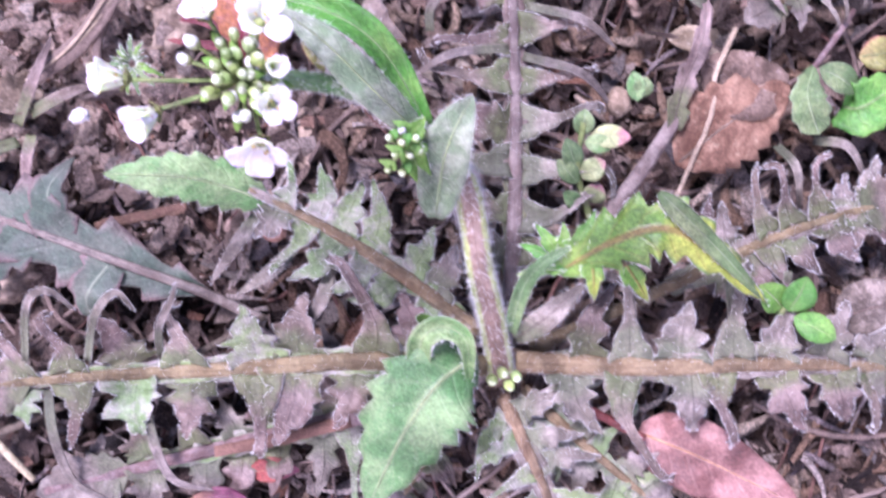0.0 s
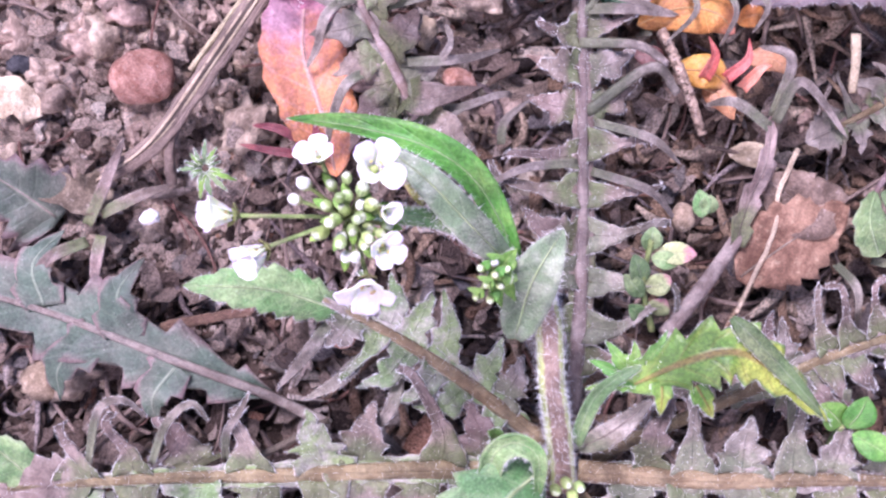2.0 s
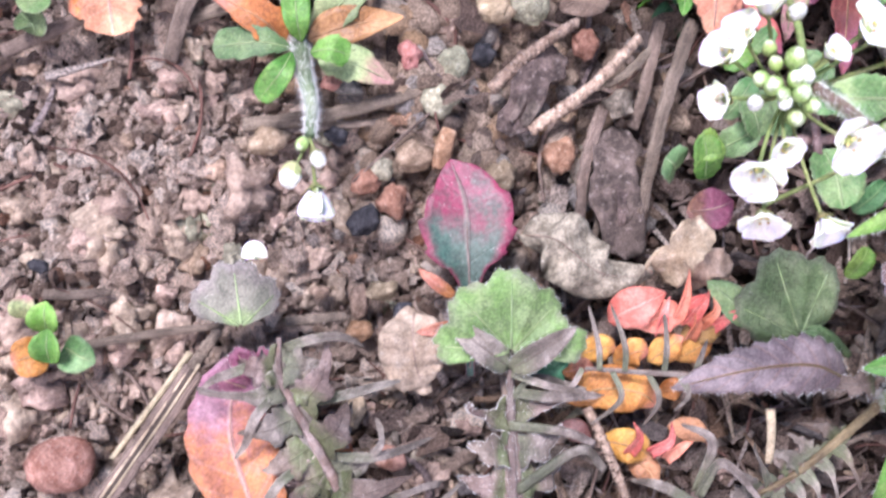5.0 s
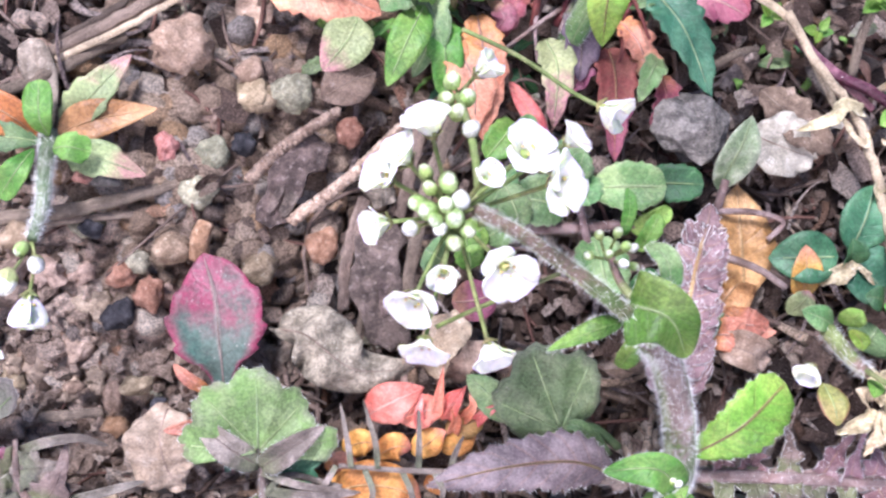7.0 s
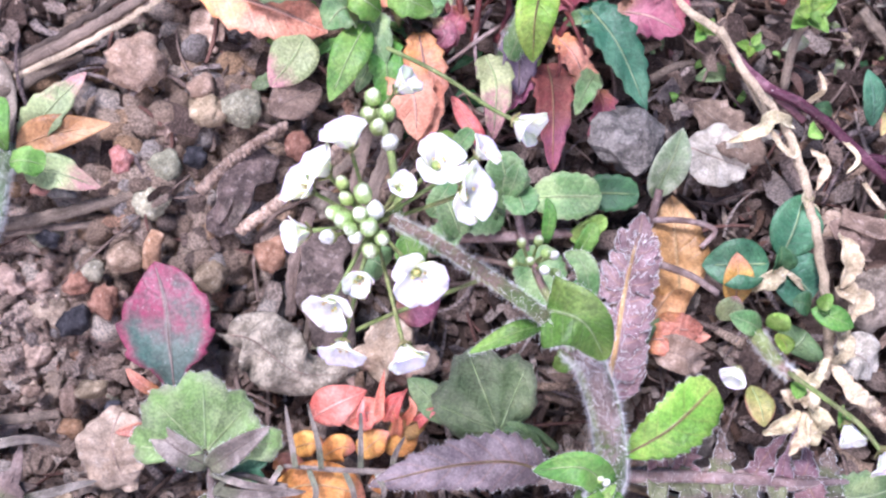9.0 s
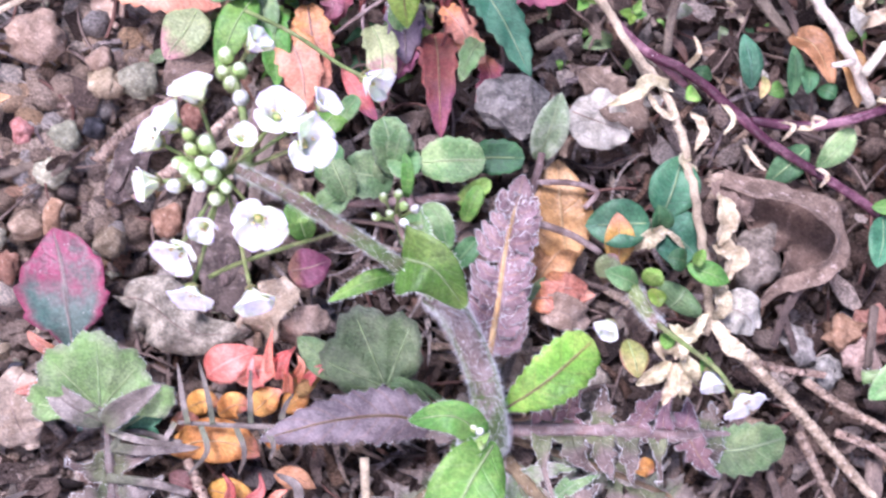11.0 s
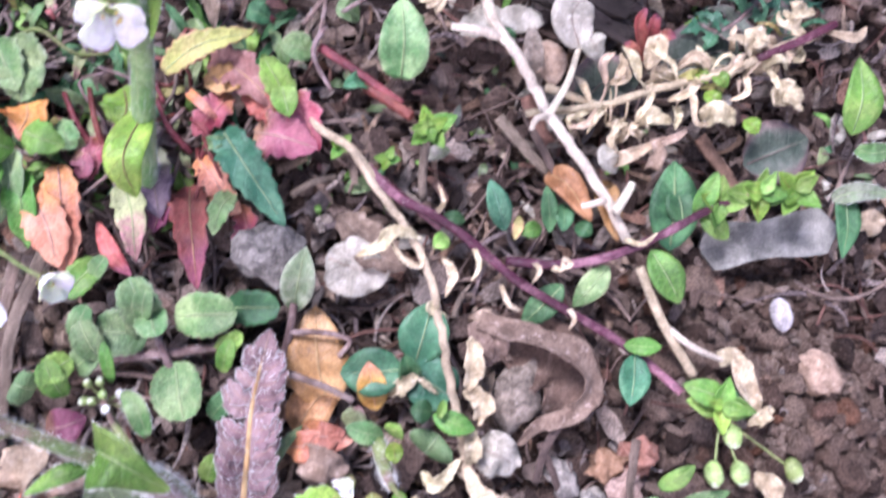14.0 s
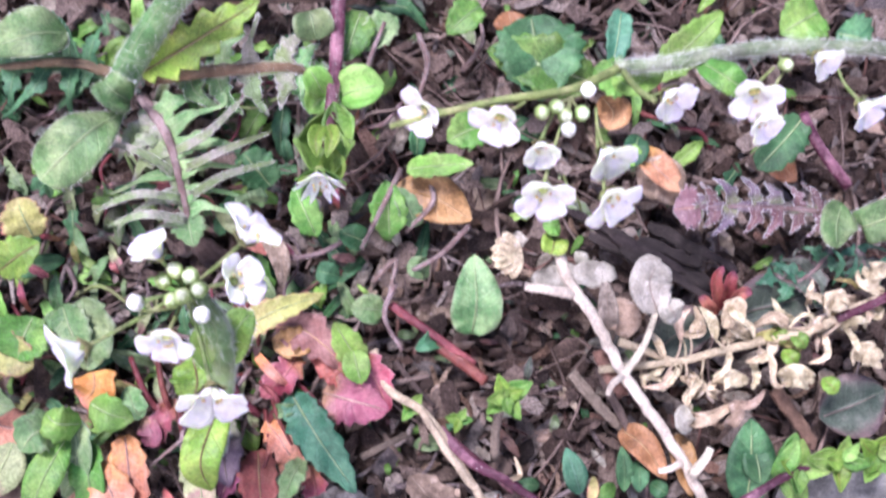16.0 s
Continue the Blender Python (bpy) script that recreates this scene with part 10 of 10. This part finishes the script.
loose("fallen_leaf", "pinkish brown folded leaf", "dead leaf", [(101.6, 132.1, 3.0), (103.4, 128.7, 5.0), (107.3, 125.9, 3.0)], 4.0, "leaf_salmon", "oval", cup=0.4, nv=14)
loose("fallen_leaf", "brown shell-like dead leaf", "dead leaf", [(101.5, 127.0, 2.0), (104.0, 127.4, 4.0), (106.8, 124.5, 2.0)], 6.0, "dead_tan", "oval", cup=0.4, nv=14)
loose("fallen_leaf", "red-brown leaf below the cress", "dead leaf", [(97.0, 139.1, 3.0), (98.2, 136.6, 4.0), (97.5, 134.5, 3.0)], 5.0, "leaf_amber", "oval", nv=14)
tf = thing("withered_flower", (82.6, 118.1, 4.0), "pale tan withered star flower", "dead flower")
for k in range(7):
    a = 2.2 + 0.35 * k
    c = np.array((84.5, 118.1, 8.0))
    o = np.array((math.cos(a), math.sin(a) * 0.8, 0.1))
    blade("petal", [c, c + o * 2.0 + (0, 0, 0.8), c + o * 4.2], 1.4, M["bleached"], tf, "petal", cup=0.3, nu=2, nv=8)
for k in range(46):
    x, y = (ug.uniform(16, 66), ug.uniform(100, 150)) if k < 32 else (ug.uniform(60, 120), ug.uniform(118, 152))
    z, a, ln = float(ground_z(x, y)) + ug.uniform(2, 5.5), ug.uniform(0, 6.28), ug.uniform(6, 16)
    d, q = np.array((math.cos(a), math.sin(a), 0.0)) * ln, np.array((-math.sin(a), math.cos(a), 0.0)) * ug.normal(0, 1.6)
    c = np.array((x, y, z))
    tube("runner", [c - (0, 0, 1.5), c + d * 0.33 + q + (0, 0, 0.8), c + d * 0.66 - q * 0.4 + (0, 0, 0.6), c + d - (0, 0, 0.8)], ug.uniform(0.22, 0.42), 0.16, M[("rib_purple", "rib_dusky", "stalk", "straw", "stem_red")[ug.integers(0, 5)]], un, n=12, sides=6)
stick("board_edge", "brown weathered wooden edge behind the plants", [(39.4, 155.0, 3.0), (49.5, 154.4, 3.0), (59.8, 154.1, 3.0), (71.7, 154.8, 3.0)], 2.0, "straw", "wood", flat=0.5, n=20)
us = np.random.default_rng(91)
for k in range(90):
    x, y = (us.uniform(54, 104), us.uniform(92, 124)) if k < 60 else (us.uniform(100, 150), us.uniform(88, 120))
    z = float(ground_z(x, y)) + us.uniform(1.2, 3.6)
    a, ln = us.uniform(0, 6.28), us.uniform(1.6, 4.6)
    d = np.array((math.cos(a), math.sin(a), 0.0)) * ln
    c = np.array((x, y, z))
    mat = ("leaf_deep", "leaf_grass", "leaf_sage", "leaf_bright", "leaf_dusky", "rosette_green", "leaf_copper")[us.integers(0, 7)]
    blade("leaf", [c - (0, 0, 0.7), c + d * 0.5 + (0, 0, 0.7), c + d + (0, 0, us.normal(0, 0.5))], ln * us.uniform(0.25, 0.55), M[mat], un, ("oval", "lance", "obovate")[k % 3], fold=us.uniform(0.0, 0.6), cup=us.uniform(-0.3, 0.5), ruffle=0.08, nv=10, nu=2, thick=0.14, seed=k)
for k in range(95):
    x, y = us.uniform(12, 64), us.uniform(98, 132)
    z = float(ground_z(x, y)) + us.uniform(1.8, 5.0)
    a, ln = us.uniform(0, 6.28), us.uniform(2.5, 7.0)
    d = np.array((math.cos(a), math.sin(a), 0.0)) * ln
    c = np.array((x, y, z))
    mat = ("leaf_grass", "leaf_hoary", "leaf_bright", "leaf_deep", "leaf_sage", "leaf_olivetip", "leaf_crimson", "leaf_yellowgreen")[us.integers(0, 8)]
    blade("leaf", [c - (0, 0, 1.2), c + d * 0.5 + (0, 0, 0.9), c + d + (0, 0, us.normal(0, 0.6))], ln * us.uniform(0.25, 0.5), M[mat], un, ("oval", "lance", "obovate")[k % 3], teeth=(0, 5, 4)[k % 3], tooth=0.3, fold=us.uniform(0.0, 0.6), cup=us.uniform(-0.2, 0.5), ruffle=0.1, nv=14, nu=2, thick=0.14, seed=k)
for k in range(70):
    x, y = us.uniform(50, 150), us.uniform(84, 126)
    a, ln = us.uniform(0, 6.28), us.uniform(2.5, 6.5)
    d = np.array((math.cos(a), math.sin(a), 0.0)) * ln / 2
    c = np.array((x, y, float(ground_z(x, y)) + us.uniform(1.4, 2.8)))
    mat, label = (("dead_tan", "pale tan scrap of a dead leaf"), ("bleached_grey", "pale grey papery leaf scrap"), ("dead_brown", "brown crumpled leaf scrap"), ("dead_grey", "grey weathered leaf scrap"))[us.integers(0, 4)]
    tagged(blade("leaf_fragment", [c - d, c + (0, 0, us.uniform(0.2, 1.0)), c + d + (0, 0, us.normal(0, 0.4))], ln * us.uniform(0.35, 0.7), M[mat], None, ("chip", "oval", "lance")[k % 3], fold=us.uniform(-0.3, 0.4), cup=us.uniform(-0.5, 0.5), ruffle=0.14, nu=2, nv=12, thick=0.14, seed=k, rib_of=None), label, "dead leaf", "leaf litter")
# purple-leaved weed
pw = thing("purple_weed", (130.2, 120.8, -0.0), "purple-tinged rosette weed with lobed leaves", "plant")
lobed_leaf(pw, [(128.3, 122.0, 4.0), (120.9, 122.9, 5.0), (112.6, 123.5, 5.0), (106.1, 123.5, 4.0)], 7.0, 7, ["leaf_plumbrown", "leaf_violet"], 61, lobe_w=2.3, forward=0.3, hooks=0.0, rib=0.4, ribmat="rib_purple", tipsize=1.0, hair=0.25)
blade("leaf", [(127.9, 123.4, 5.0), (125.4, 120.1, 8.0), (125.8, 117.3, 7.0)], 5.4, M["leaf_hoary"], pw, "oval", hair=0.5, nv=18, cup=0.15)
blade("leaf", [(129.2, 121.1, 5.0), (131.3, 121.9, 7.0), (135.8, 122.2, 6.0)], 2.6, M["leaf_hoary"], pw, "strap", hair=0.4, nv=12)
blade("leaf", [(129.3, 119.9, 7.0), (132.8, 121.2, 10.0), (138.1, 122.5, 11.5), (144.6, 124.4, 11.0)], 6.4, M["leaf_hoary"], pw, "strap", fold=0.3, hair=0.6, nv=26, thick=0.2, label="long bright green hairy leaf")
blade("leaf", [(133.6, 119.8, 8.0), (138.0, 120.5, 10.0), (144.9, 121.9, 10.0)], 4.0, M["leaf_lime"], pw, "strap", fold=0.3, hair=0.4, nv=20)
blade("leaf", [(138.5, 98.6, 4.0), (139.0, 103.2, 6.5), (139.2, 108.7, 6.0)], 5.6, M["leaf_grass"], pw, "ovate", fold=0.15, cup=0.1, nv=22, thick=0.18)
blade("leaf", [(138.9, 96.7, 4.0), (140.3, 95.7, 6.0), (144.4, 96.7, 5.0)], 3.6, M["leaf_hoary"], pw, "lance", fold=0.3, hair=0.4, nv=18)
blade("leaf", [(137.2, 91.7, 3.0), (136.5, 86.6, 5.0), (135.9, 82.0, 4.0)], 3.8, M["leaf_deep"], pw, "ovate", fold=0.15, nv=20)
blade("leaf", [(135.0, 90.1, 4.0), (137.9, 90.7, 6.0), (143.0, 90.2, 5.0)], 3.4, M["leaf_downy"], pw, "lance", fold=0.3, hair=0.4, nv=18)
for a, b, c in (((126.2, 112.6, 4.0), (126.8, 115.5, 6.0), (125.4, 117.5, 6.0)), ((127.3, 112.1, 4.0), (128.2, 114.3, 6.0), (128.8, 116.6, 6.0)), ((131.3, 113.9, 4.0), (132.6, 115.7, 6.0), (135.4, 116.5, 5.0)), ((131.7, 113.1, 4.0), (133.5, 113.7, 6.0), (136.3, 113.4, 5.0))):
    blade("lobe", [a, b, c], 1.1, M["leaf_teal"], pw, "lance", fold=0.3, teeth=3, tooth=0.4, nv=14)
lobed_leaf(pw, [(128.2, 118.4, 2.0), (123.8, 114.6, 4.0), (120.6, 113.3, 4.0), (117.4, 115.7, 3.0)], 7, 5, ["leaf_teal", "leaf_dusky"], 62, hooks=0.2, rib=0.35, tipsize=0.0, ribmat="rib_purple")
lobed_leaf(pw, [(130.6, 118.3, 2.0), (130.8, 115.1, 4.0), (129.7, 111.4, 4.0)], 6, 4, ["leaf_teal", "leaf_dusky"], 63, hooks=0.2, rib=0.3, tipsize=0.0, ribmat="rib_purple")
tube("stem", [(129.4, 125.7, 4.0), (125.4, 131.0, 5.0), (123.4, 135.6, 5.0)], 0.8, 0.7, M["stem_purple"], pw, n=12)
# tall cress heads, close to the camera
p6 = thing("shepherds_purse", (42.6, 99.1, 0.0), "tall cress with a nearly spent flower head", "plant", "flowering cress plants")
h6 = (49.3, 113.7, 41.0)
tube("stem", [(45.2, 94.9, 3.0), (47.6, 100.8, 14.0), (50.2, 106.8, 26.0), (51.1, 110.6, 36.0), (49.5, 113.6, 40.0)], 1.5, 1.1, M["leaf_hoary"], p6, n=26, hair=0.6, density=18)
for at, r, f, op in (((47.3, 117.2, 44.0), 2.5, (-0.5, 0.7, 0.6), 40), ((56.0, 118.4, 45.0), 3.2, (0.7, 0.7, 0.5), 48), ((54.9, 114.2, 45.0), 2.8, (0.8, 0.1, 0.8), 48), ((48.3, 109.0, 44.0), 2.7, (-0.1, -0.8, 0.6), 50), ((40.0, 108.5, 43.0), 3.5, (-1, -0.5, 0.5), 45), ((51.8, 103.8, 42.0), 3.6, (0.2, -1, 0.5), 48)):
    floret(p6, at, f, r, stalk=h6, openness=op + 12, seed=int(at[0] * 3), wide=0.92)
for k, at in enumerate(((45.3, 112.8, 42.0), (51.1, 111.5, 43.0), (48.9, 115.4, 43.0), (50.3, 114.8, 43.5), (47.9, 114.5, 43.0), (49.7, 113.1, 44.0), (51.0, 113.6, 43.5), (48.7, 112.8, 43.5))):
    bud(p6, at, (0, 0, 1), 1.05, 0.9 if k < 2 else 0.3, stalk=h6, seed=300 + k)
blade("stem_leaf", [(50.2, 106.8, 26.0), (52.5, 110.3, 32.0), (54.1, 111.8, 32.0)], 5.0, M["leaf_grass"], p6, "lance", fold=0.2, nv=18, hair=0.5)
blade("stem_leaf", [(49.0, 105.7, 24.0), (49.5, 108.8, 33.0), (50.4, 111.1, 36.0)], 4.0, M["leaf_grass"], p6, "lance", fold=0.2, nv=18, hair=0.5)
blade("stem_leaf", [(47.9, 102.1, 15.0), (46.1, 96.1, 18.0), (46.5, 92.0, 14.0)], 6.0, M["leaf_lime"], p6, "lance", fold=0.15, nv=20)
p7 = thing("shepherds_purse", (131.6, 147.8, 0.0), "leaning cress with loose nodding white flowers", "plant", "flowering cress plants")
tube("stem", [(137.0, 141.7, 12.0), (122.3, 140.0, 20.0), (109.5, 138.5, 26.0), (98.5, 136.1, 30.0), (91.3, 135.1, 32.0)], 1.0, 0.7, M["leaf_downy"], p7, n=30, hair=0.7, density=26)
tube("stem", [(91.6, 135.0, 32.0), (85.6, 131.9, 36.0), (79.2, 130.7, 38.0), (72.7, 129.5, 38.0), (67.9, 128.6, 37.0)], 0.5, 0.28, M["stalk"], p7, n=20)
tube("stem", [(91.9, 134.8, 32.0), (92.3, 131.7, 36.0), (93.3, 130.1, 38.0)], 0.35, 0.3, M["stalk"], p7, n=8)
h7 = (85.1, 130.6, 38.0)
for at, r, f, op, st in (((70.6, 129.3, 38.0), 2.7, (-0.6, -0.60, 0.5), 56, (73.8, 129.8, 38.0)), ((77.8, 127.8, 39.0), 2.9, (-0.3, -0.75, 0.5), 56, (80.8, 130.4, 38.0)), ((81.5, 125.1, 40.0), 2.4, (-0.1, -0.75, 0.5), 40, (83.7, 129.8, 38.0)), ((81.5, 120.7, 40.0), 3.1, (-0.1, -0.75, 0.5), 58, h7), ((87.7, 124.1, 40.5), 3.0, (0.2, -0.75, 0.5), 46, (87.5, 129.7, 38.0)), ((87.8, 119.8, 41.0), 3.1, (0.4, -0.75, 0.5), 60, (87.5, 129.1, 38.0)), ((95.3, 130.2, 37.0), 3.0, (0.4, -0.60, 0.5), 58, (93.1, 130.9, 37.0)), ((104.4, 130.7, 34.0), 3.2, (-0.2, -0.75, 0.5), 64, (108.8, 135.2, 30.0)), ((105.8, 128.3, 33.0), 2.6, (0.3, -0.75, 0.5), 58, (109.7, 134.6, 30.0)), ((113.1, 135.1, 32.0), 2.7, (0.5, -0.60, 0.5), 54, (113.6, 137.5, 28.0)), ((117.2, 129.7, 32.0), 3.0, (0.3, -0.75, 0.5), 52, (116.6, 136.2, 28.0))):
    floret(p7, at, f, r, stalk=st, openness=op, seed=int(at[0] * 5), wide=0.9)
for k, at in enumerate(((86.6, 131.1, 39.0), (84.5, 127.4, 39.0), (83.5, 129.6, 39.0), (84.3, 128.7, 39.0), (85.9, 128.9, 39.0), (82.1, 129.1, 39.0), (109.6, 135.2, 31.0))):
    bud(p7, at, (0, -0.3, 1), 1.05, 0.9 if k < 2 else 0.35, stalk=h7 if k < 6 else (109.9, 136.7, 29.0), seed=320 + k)
blade("stem_leaf", [(101.3, 136.3, 29.0), (103.0, 133.6, 32.0), (106.7, 131.9, 30.0)], 4.5, M["leaf_grass"], p7, "lance", nv=16, hair=0.5)
blade("stem_leaf", [(97.3, 135.7, 28.0), (93.5, 133.8, 30.0), (91.7, 135.0, 28.0)], 3.6, M["leaf_bright"], p7, "lance", nv=16)
